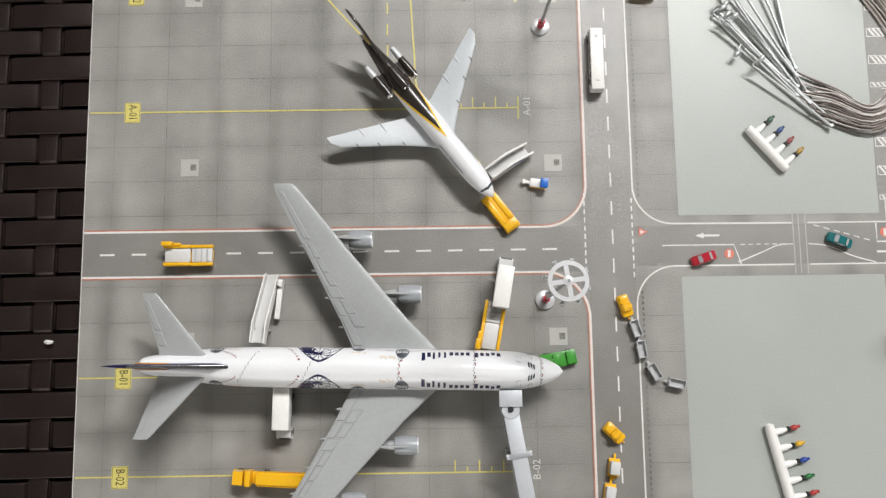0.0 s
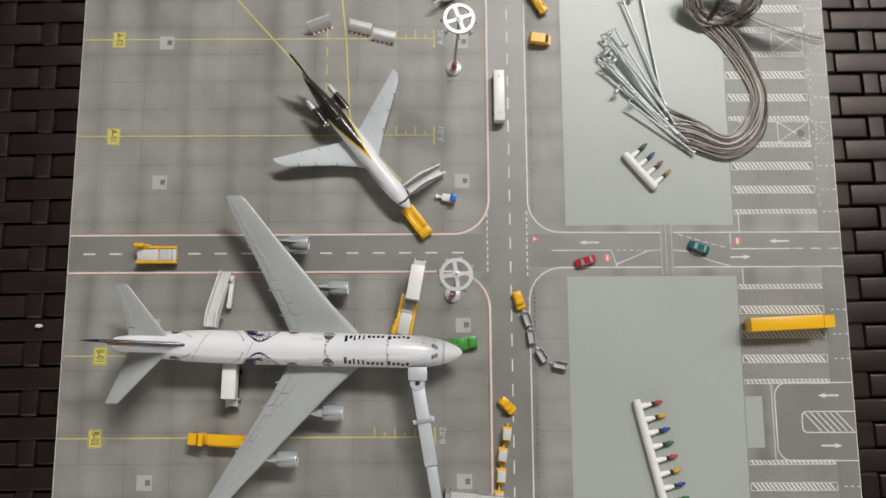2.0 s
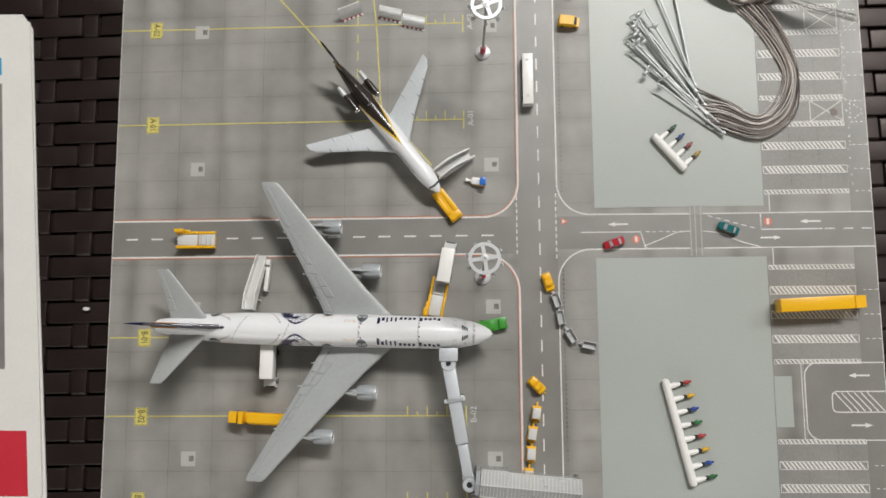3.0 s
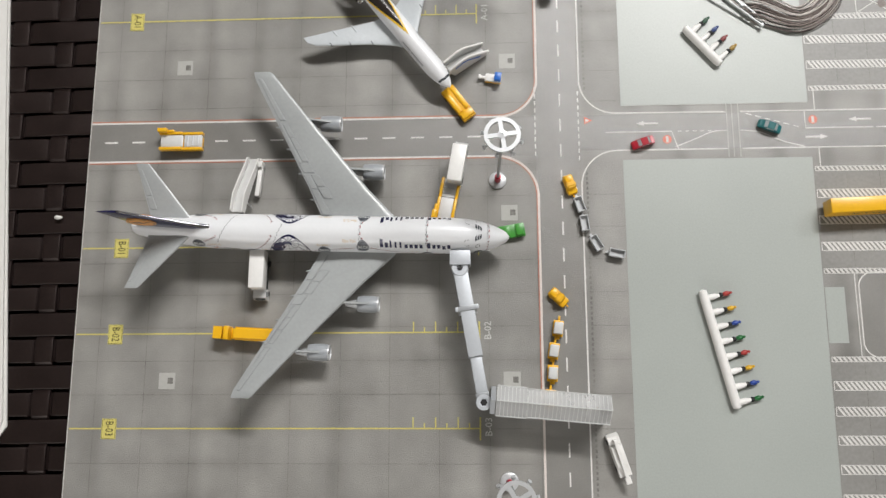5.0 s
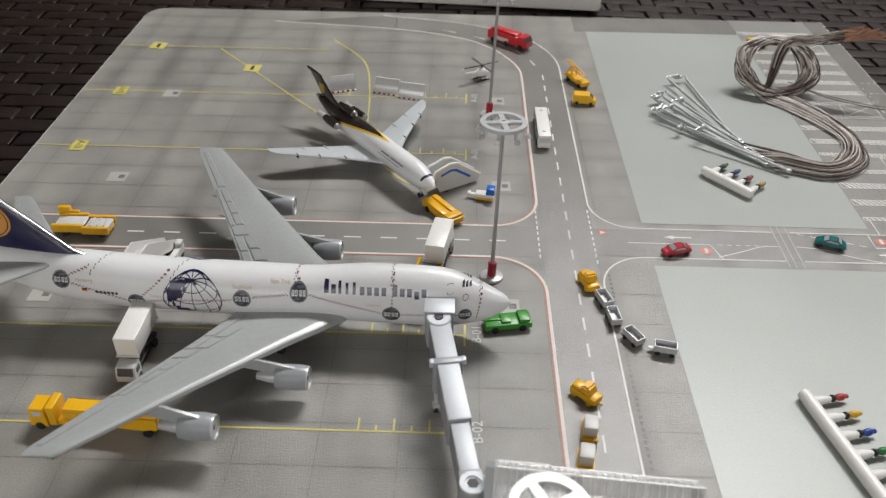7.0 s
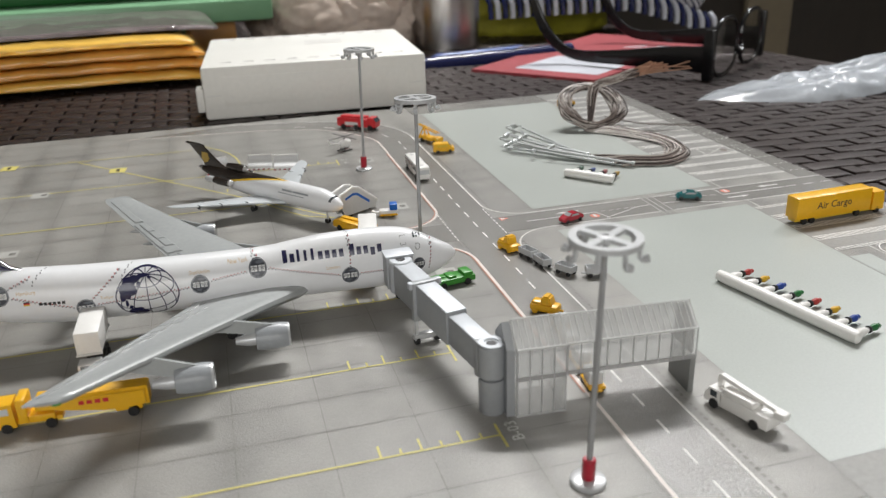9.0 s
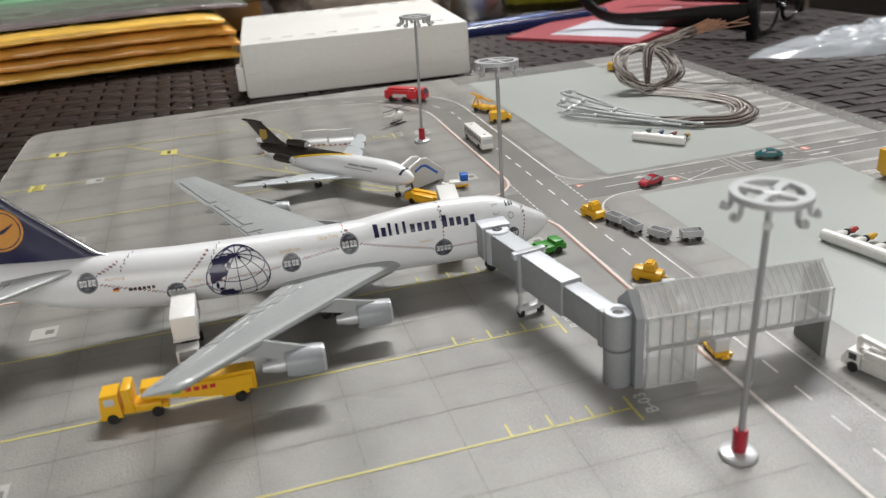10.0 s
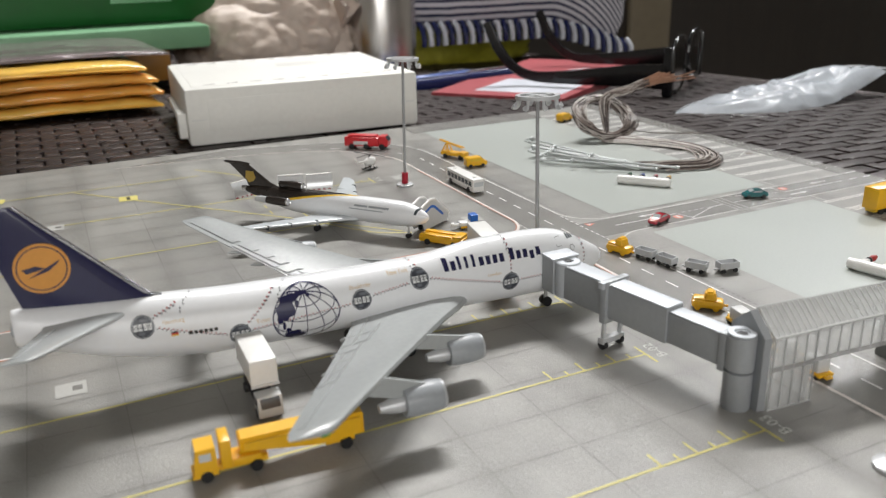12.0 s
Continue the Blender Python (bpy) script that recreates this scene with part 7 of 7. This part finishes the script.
def lumpy(bm, cx, cy, cz, rx, ry, rz, rough, scale, seed, sub=5, folds=0.15):
    """A creased, sagging closed form with a flat underside."""
    made = bmesh.ops.create_icosphere(bm, subdivisions=sub, radius=1.0)["verts"]
    for v in made:
        n = v.co.normalized()
        q = n * scale + Vector((seed, seed * 0.7, 0))
        k = 1 + rough * (noise.noise(q) + 0.6 * abs(noise.noise(q * 2.1)) + folds * (abs(noise.noise(q * 4.2)) + 0.5 * abs(noise.noise(q * 8.4)) - 0.3))
        v.co = Vector((cx + n.x * rx * k, cy + n.y * ry * k, max(TABLE + sag(cx, cy) + 0.02, cz + sag(cx, cy) + n.z * rz * k)))
    return bm


def foam_box():
    t = thing("white_plastic_box", 1.05, 32.9, TABLE, -4, "white moulded plastic box lying behind the mat", "box")
    part("body", boxes((-5.95, 5.95, -5.3, 5.3, 0.0, 2.82), bevel=0.2), FOAM, t)
    part("lid", boxes((-5.5, 5.5, -4.9, 4.9, 2.80, 2.835), bevel=0.012), FOAM, t)
    part("latch", boxes((-6.35, -5.93, -4.8, -3.6, 0.35, 1.6), (-6.25, -5.93, -3.2, 3.0, 0.9, 1.3), bevel=0.08), FOAM, t)
    for y in (-4.4, 4.2):
        for i in range(9):
            part("slot", prism(bmesh.new(), [(-4.95 + 1.15 * i, y + 0.02), (-4.35 + 1.15 * i, y + 0.24), (-4.35 + 1.15 * i, y), (-4.7 + 1.15 * i, y)], "z", 2.83, 2.842), CARTON_GREY, t)
    part("front_panel", boxes((-4.9, 4.9, -5.325, -5.28, 0.72, 2.25), bevel=0.02), FOAM, t, "shallow raised front panel")
    part("side_seam", boxes((-5.75, -5.0, -5.306, -5.295, 1.28, 1.31), (5.0, 5.75, -5.306, -5.295, 1.28, 1.31)), GREY_WHITE, t)
    part("label", boxes((-0.2, 2.0, 0.6, 2.2, 2.834, 2.841)), CARTON_WHITE, t, "small white paper label")


def packet(x, y, z, rz, lx, ly, h, m, tone):
    """A padded mailer: two puffed sheets with a welded seam along the front and a folded flap."""
    t = thing("padded_packet", x, y, z, rz, "glossy %s padded packet in a stack behind the mat" % tone, "packet", "stacked padded packets")
    bm, sheets = bmesh.new(), []
    nx, ny = 90, 24
    for top in (1, -1):
        grid = []
        for i in range(nx + 1):
            row = []
            for j in range(ny + 1):
                u, v = i / nx * 2 - 1, math.sin(math.pi / 2 * (j / ny * 2 - 1))
                seam = z + (0.73 if top > 0 else 0.0)
                e = 0.12 + 0.88 * (max(0.0, 1 - abs(u) ** 30) * max(0.0, 1 - abs(v) ** 16)) ** 0.5
                dent = 0.06 * noise.noise(Vector((u * 7 + seam * 3, v * 3, 1))) + 0.03 * noise.noise(Vector((u * 26 + seam * 5, v * 9, 1))) - 0.22 * abs(u) ** 6
                wave = 0.12 * noise.noise(Vector((u * 4 + z * 2, z, 1))) + 0.08 * noise.noise(Vector((u * 17, z * 3, top)))
                row.append(bm.verts.new((u * lx / 2, v * ly / 2 + wave, h / 2 + top * (h / 2 - 0.03) * e + dent)))
            grid.append(row)
        for i in range(nx):
            for j in range(ny):
                bm.faces.new((grid[i][j], grid[i + 1][j], grid[i + 1][j + 1], grid[i][j + 1]))
        sheets.append(grid)
    rim = [(i, 0) for i in range(nx)] + [(nx, j) for j in range(ny)] + [(i, ny) for i in range(nx, 0, -1)] + [(0, j) for j in range(ny, 0, -1)]
    for (a, b), (c, d) in zip(rim, rim[1:] + rim[:1]):
        bm.faces.new((sheets[0][a][b], sheets[0][c][d], sheets[1][c][d], sheets[1][a][b]))
    part("sleeve", bm, m, t, sharp=60)

    def strip(name, low, deep, fall, label):
        """A thin welded or folded strip that waves along the front edge."""
        loops = []
        for i in range(61):
            u = i / 30 - 1
            w = 0.12 * noise.noise(Vector((u * 4 + z * 2, z, 1))) + 0.05 * noise.noise(Vector((u * 11 + z * 7, low, 3)))
            zz = low + 0.03 * noise.noise(Vector((u * 6 + z * 3, low * 5, 2))) - 0.22 * abs(u) ** 6
            y0 = -ly / 2 + 0.25 + w
            loops.append([(u * lx / 2 * 0.995, yy, zz + dz) for yy, dz in ((y0, 0.022), (y0 - deep, 0.022 - fall), (y0 - deep, -fall), (y0, 0.0))])
        part(name, rings(bmesh.new(), loops), m, t, label, sharp=60)

    strip("seam_strip", h * 0.46, 0.42, 0.06, "flat welded seam")


def carton():
    t = thing("flat_carton", -19.0, 0, TABLE, 0, "flat white carton with a red printed corner beside the mat", "carton")
    edge = lambda y: -18.12 - 0.0867 * y + 19.0
    H = 0.18
    top = [(edge(-3.2) - 0.02, -3.2), (edge(17.55), 17.55), (edge(17.7) - 0.35, 17.75), (-14, 18.0), (-14, -4.0), (edge(-4.0) - 0.75, -4.0), (edge(-3.8) - 0.25, -3.75)]
    part("body", rings(bmesh.new(), [[(x, y, z) for x, y in top] for z in (0.085, H)]), CARTON_WHITE, t)
    under = [(edge(-3.4) + 0.10, -3.4), (edge(8.0) + 0.03, 8.0), (edge(17.3) + 0.06, 17.3), (edge(17.9) - 0.38, 17.98), (-14, 18.2), (-14, -4.2), (edge(-4.2) - 0.5, -4.2)]
    part("lower_leaf", rings(bmesh.new(), [[(x, y, z) for x, y in under] for z in (0.0, 0.075)]), CARTON_WHITE, t, "white lower leaf showing past the edge")
    part("red_panel", flat(bmesh.new(), [(edge(-3.3) - 0.62, -3.3), (edge(-0.6) - 0.62, -0.6), (-13.9, -0.4), (-13.9, -3.3)], H + 0.006), CARTON_RED, t, "red printed panel")
    part("picture_panel", flat(bmesh.new(), [(edge(2) - 1.5, 2.0), (edge(14.7) - 1.35, 14.7), (-13.9, 14.9), (-13.9, 2.0)], H + 0.006), CARTON_GREY, t, "grey printed picture panel")
    part("blue_panel", flat(bmesh.new(), [(edge(15.1) - 1.35, 15.1), (edge(15.9) - 1.35, 15.9), (-13.9, 16.0), (-13.9, 15.1)], H + 0.006), CARTON_BLUE, t, "bright blue printed panel")


def green_stack():
    b = thing("brown_box", -22.8, 61, TABLE, 3, "golden brown cardboard box behind the packets", "box")
    part("body", boxes((-22, 20, -9, 9, 0, 2.3), bevel=0.1), BROWN_BOX, b)
    g = thing("green_tray", -21.8, 61, TABLE + 2.3, 3, "pale green plastic tray lying on the brown box", "tray")
    part("rim", boxes((-24, 22, -10, 10, 0.0, 1.7), bevel=0.3), LIGHT_GREEN, g)
    d = thing("green_case", -18.2, 63, TABLE + 4.0, 3, "deep green plastic case on the pale tray", "case")
    part("shell", boxes((-22, 20, -8, 8, 0, 5.5), bevel=0.5), DEEP_GREEN, d)
    part("clasp", boxes((12, 16.5, -8.1, -7.9, 1.6, 2.9), bevel=0.06), LIGHT_GREEN, d)
    r = thing("blue_box", 2.6, 69, TABLE, 5, "royal blue box behind the crumpled bag", "box")
    part("body", boxes((-2.2, 2.2, -2, 2, 0, 11), bevel=0.3), ROYAL, r)


def flask():
    t = thing("steel_flask", 15.8, 56.0, TABLE + sag(15.8, 56), 0, "tall brushed steel drinking flask standing on the rattan", "flask")
    part("body", turned(bmesh.new(), [(3.0, 0.0), (3.2, 0.15), (3.2, 14.0), (2.7, 15.2), (1.9, 15.6)], 48), STEEL, t)
    part("cap", turned(bmesh.new(), [(1.9, 15.5), (2.0, 15.6), (2.0, 18.6), (1.7, 18.9)], 32), TYRE, t)


def pen(x0, y0, x1, y1, z, r, m, label):
    t = thing("pen", x0, y0, z + sag(x1, y1), math.degrees(math.atan2(y1 - y0, x1 - x0)), label, "pen", "pens behind the box")
    L = math.hypot(x1 - x0, y1 - y0)
    part("barrel", turned(bmesh.new(), [(r * 0.3, 0.0), (r, 0.5), (r, L * 0.62), (r * 0.97, L * 0.62)], 18, (0, 0, r), "x"), m, t)
    part("cap", turned(bmesh.new(), [(r * 1.06, L * 0.62), (r * 1.06, L - 0.1), (r * 0.9, L)], 18, (0, 0, r), "x"), m, t)
    part("clip", boxes((L * 0.64, L * 0.92, -0.12, 0.12, r * 2.05, r * 2.05 + 0.1), bevel=0.03), CHROME, t)


def folder():
    t = thing("red_folder", 22.5, 41.0, TABLE + sag(22.5, 41), 0, "dull red folder with a pale panel lying on the rattan", "folder")
    quad = [(-9.3, -1.2), (-3.2, -8.6), (12.5, 2.0), (6.0, 10.5)]
    part("cover", rings(bmesh.new(), [[(x, y, z) for x, y in quad] for z in (0.03, 0.55)]), FOLDER_RED, t)
    part("base", rings(bmesh.new(), [[(x * 0.985, y * 0.985, z) for x, y in quad] for z in (0.0, 0.03)]), BLACK_GLOSS, t)
    part("panel", rings(bmesh.new(), [[(x, y, z) for x, y in ((-6.4, -2.2), (-2.3, -7.1), (2.2, -3.9), (-1.6, 1.2))] for z in (0.55, 0.56)]), FOLDER_WHITE, t, "pale printed panel")
    part("title_bars", boxes((5.0, 8.0, 1.2, 1.5, 0.55, 0.565), (4.6, 6.6, 2.2, 2.5, 0.55, 0.565)), FOLDER_WHITE, t)


def spectacles():
    """Upside down: front along ax, side arms lying back from its ends."""
    t = thing("spectacles", 26.4, 30.4, TABLE + sag(31, 34), 0, "black-framed spectacles lying upside down beside the folder", "spectacles")
    ax, back = Vector((0.79, 0.613, 0)), Vector((-0.613, 0.79, 0))
    for c in (2.75, 8.3):
        mid = ax * c
        loop = lambda r, h: [mid + ax * (r * math.copysign(abs(math.cos(a)) ** 0.75, math.cos(a))) + Vector((0, 0, 2.15 + h * math.copysign(abs(math.sin(a)) ** 0.75, math.sin(a)))) for a in np.linspace(0, 2 * math.pi, 40, False)]
        pts = [tuple(p) for p in loop(2.35, 1.85)]
        part("rim", sweep(bmesh.new(), pts + [pts[0]], 0.15, 8), BLACK_GLOSS, t)
        n = back * 0.06
        part("lens", rings(bmesh.new(), [[p - n for p in loop(2.25, 1.75)], [p + n for p in loop(2.25, 1.75)]]), LENS, t)
    part("bridge", sweep(bmesh.new(), spline([tuple(ax * 4.95 + Vector((0, 0, 1.7))), tuple(ax * 5.5 + Vector((0, 0, 1.4)) - back * 0.2), tuple(ax * 6.1 + Vector((0, 0, 1.7)))], 6), 0.24, 8), BLACK_GLOSS, t)
    for c in (0.1, 10.9):
        s = ax * c
        bm, loops = bmesh.new(), []
        rows = spline([Vector((0.0, 1.6, 0.85)), Vector((2.5, 1.6, 0.75)), Vector((6.5, 1.35, 0.5)), Vector((9.6, 1.3, 0.36)), Vector((11.2, 1.9, 0.34)), Vector((12.4, 3.2, 0.36)), Vector((13.3, 5.0, 0.32))], 6)
        for i, r in enumerate(rows):
            q = (rows[min(i + 1, len(rows) - 1)] - rows[max(i - 1, 0)])
            up = Vector((-q.y, q.x)).normalized()
            loops.append([s + back * (r.x + up.x * r.z * v) + ax * w + Vector((0, 0, r.y + up.y * r.z * v)) for v, w in ((-1, -0.1), (-0.8, -0.16), (0.8, -0.16), (1, -0.1), (1, 0.1), (0.8, 0.16), (-0.8, 0.16), (-1, 0.1))])
        part("temple", rings(bm, loops), BLACK_GLOSS, t, "wide curved black side arm")
        bm = boxes((-0.35, 0.35, -0.25, 0.45, 0.3, 3.6), bevel=0.15)
        bmesh.ops.rotate(bm, matrix=Matrix.Rotation(math.atan2(ax.y, ax.x), 3, "Z"), verts=bm.verts, cent=(0, 0, 0))
        bmesh.ops.translate(bm, vec=s, verts=bm.verts)
        part("hinge_block", bm, BLACK_GLOSS, t)


def film_bag():
    t = thing("clear_plastic_bag", 30.0, 25.2, TABLE + sag(30, 25), 0, "crumpled clear plastic bag lying on the rattan", "plastic bag")
    corners = [Vector(p) for p in ((-9.4, -0.4), (-6.0, -2.4), (-1.9, -3.5), (2.6, -2.6), (10.2, -0.6), (9.0, 2.2), (0.0, 2.4))]

    def reach(a):
        d, best = Vector((math.cos(a), math.sin(a))), 3.0
        for p, q in zip(corners, corners[1:] + corners[:1]):
            e = q - p
            k = d.x * e.y - d.y * e.x
            if abs(k) > 1e-6:
                r, w = (p.x * e.y - p.y * e.x) / k, (p.x * d.y - p.y * d.x) / k
                if r > 0 and 0 <= w <= 1:
                    best = r
        return d, best

    bm, n, m = bmesh.new(), 84, 22
    for top in (1, 0):
        grid = []
        for i in range(n):
            d, r = reach(2 * math.pi * i / n)
            row = []
            for k in range(m + 1):
                f = 0.02 + 0.98 * k / m
                p = d * r * f
                q = Vector((p.x * 0.33, p.y * 0.5, 0.4 + top))
                crease = abs(noise.noise(q * 1.3)) + 0.34 * abs(noise.noise(q * 2.6)) + 0.07 * noise.noise(q * 4.5)
                e = (1 - f ** 4) ** 0.7
                z = (1.2 + 0.05 * p.x) * e - (0.42 + 0.05 * (p.x + 8.0)) * crease * e + 0.013 * max(0.0, p.x) ** 2 if top else 0.013 * max(0.0, p.x) ** 2
                row.append(bm.verts.new((p.x + 0.2 * noise.noise(q * 2), p.y + 0.2 * noise.noise(q * 2 + Vector((5, 0, 0))), max(0.02, z))))
            grid.append(row)
        for i in range(n):
            for k in range(m):
                bm.faces.new((grid[i][k], grid[i][k + 1], grid[(i + 1) % n][k + 1], grid[(i + 1) % n][k]))
    part("film", bm, FILM, t, sharp=75)
    rim = spline([(-9.4, -0.4, 0.1), (-5.0, 0.95, 0.15), (0.0, 2.4, 0.2), (4.5, 2.3, 0.5), (9.0, 2.2, 1.3), (10.2, -0.6, 1.4)], 6)
    part("sealed_edge", sweep(bmesh.new(), rim, 0.07, 6), FILM_EDGE, t, "bright sealed edge of the film")


def cushion():
    t = thing("striped_cushion", 32.7, 63.0, TABLE + sag(31.5, 63.0), 0, "navy and white striped cushion with a fringed edge", "cushion")
    droop = lambda u: 2.9 * max(0.0, min(1.0, (u - 1.5) / 9.5)) ** 1.3
    bm = bmesh.new()
    made = bmesh.ops.create_uvsphere(bm, u_segments=56, v_segments=28, radius=1.0)["verts"]
    p = lambda c: math.copysign(abs(c) ** 0.55, c)
    for v in made:
        n = v.co.normalized()
        u = 12.8 * p(n.x)
        v.co = Vector((u, 5.6 * p(n.y), 8.4 + 5.2 * p(n.z) - droop(u) + 0.3 * noise.noise(n * 3)))
    part("cover", bm, STRIPED, t)
    for i in range(34):
        u = -12.0 + 0.72 * i
        z = 3.7 - droop(u)
        part("tassel", sweep(bmesh.new(), spline([(u, -4.6, z + 0.9), (u + 0.1, -5.3, z + 0.2), (u + 0.15, -5.4, z - 1.1)], 4), 0.27, 7), FOLDER_WHITE if i % 2 else PEN_NAVY, t)


foam_box()
for k, (dx, dy) in enumerate(((0.0, 0.0), (0.1, 0.15), (-0.1, 0.05), (-0.7, 0.2))):
    packet(-20.6 + dx, 46.0 + dy, TABLE + 0.22 + 0.72 * k, 4 + 0.3 * k, 30.5, 15.0, 0.75, *((ENVELOPE_YELLOW, "yellow") if k in (0, 3) else (ENVELOPE, "orange-yellow")))
packet(-19.6, 47.6, TABLE + 3.16, 4.6, 30.5, 14.0, 0.42, SLEEVE_GREY, "mauve-grey")
carton()
green_stack()
bag = thing("beige_bag", 6.8, 58.5, 0, 0, "crumpled beige plastic bag behind the white box", "bag")
heap = lumpy(bmesh.new(), 6.8, 58.5, 2.3, 7.4, 5.4, 5.2, 0.2, 1.25, 3.0, 6, 0.32)
bmesh.ops.translate(heap, vec=(-6.8, -58.5, 0), verts=heap.verts)
part("sack", heap, BAG_BEIGE, bag)
twist = bmesh.new()
rings(twist, [[(5.0 + 0.34 * k, -3.6 - 0.05 * k + r * math.cos(a) * (1 + 0.25 * math.sin(3 * a + k)), 3.9 + 0.12 * k + r * 0.7 * math.sin(a) * (1 + 0.25 * math.cos(4 * a))) for a in np.linspace(0, 2 * math.pi, 22, False)] for k, r in enumerate((1.7, 1.55, 1.3, 1.05, 0.8, 0.62, 0.55, 0.62, 0.5))])
part("gathered_end", twist, BAG_BEIGE, bag)
flask()
pen(9.8, 43.0, 23.2, 44.8, TABLE, 0.58, PEN_NAVY, "thick navy blue pen lying behind the white box")
pen(11.5, 44.9, 19.5, 46.0, TABLE, 0.5, PEN_BLUE, "lighter blue pen beside the navy one")
folder()
spectacles()
film_bag()
cushion()
cloth = tagged(part("yellow_cloth", lumpy(bmesh.new(), 28.5, 66.0, 2.0, 8.5, 4.4, 4.4, 0.16, 2.0, 9.0, 5), LIME, None, "folded yellow-green cloth under the cushion"), category="cloth")
crumb = tagged(part("paper_crumb", lumpy(bmesh.new(), -16.35, 4.55, 0.0, 0.16, 0.08, 0.07, 0.3, 2.0, 5.0, 2), CARTON_WHITE, None, "tiny white paper crumb on the rattan"), category="crumb")
cab = thing("dark_cabinet", 40, 116, -55, 0, "dark brown wooden cabinet standing behind the table", "cabinet")
part("carcass", boxes((-120, 218, 0, 40, 0, 200), bevel=0.4), DARK_WOOD, cab)
part("door", boxes((-60, 47.6, -2, -0.1, 4, 196), bevel=0.3), DARK_WOOD, cab)
part("door", boxes((57.6, 134, -2, -0.1, 4, 196), bevel=0.3), DARK_WOOD, cab)
part("door", boxes((134.6, 216, -2, -0.1, 4, 196), bevel=0.3), DARK_WOOD, cab)
part("post", boxes((48, 57.2, -3, -0.1, 0, 200), bevel=0.3), TRIM, cab, "dull olive-beige upright")
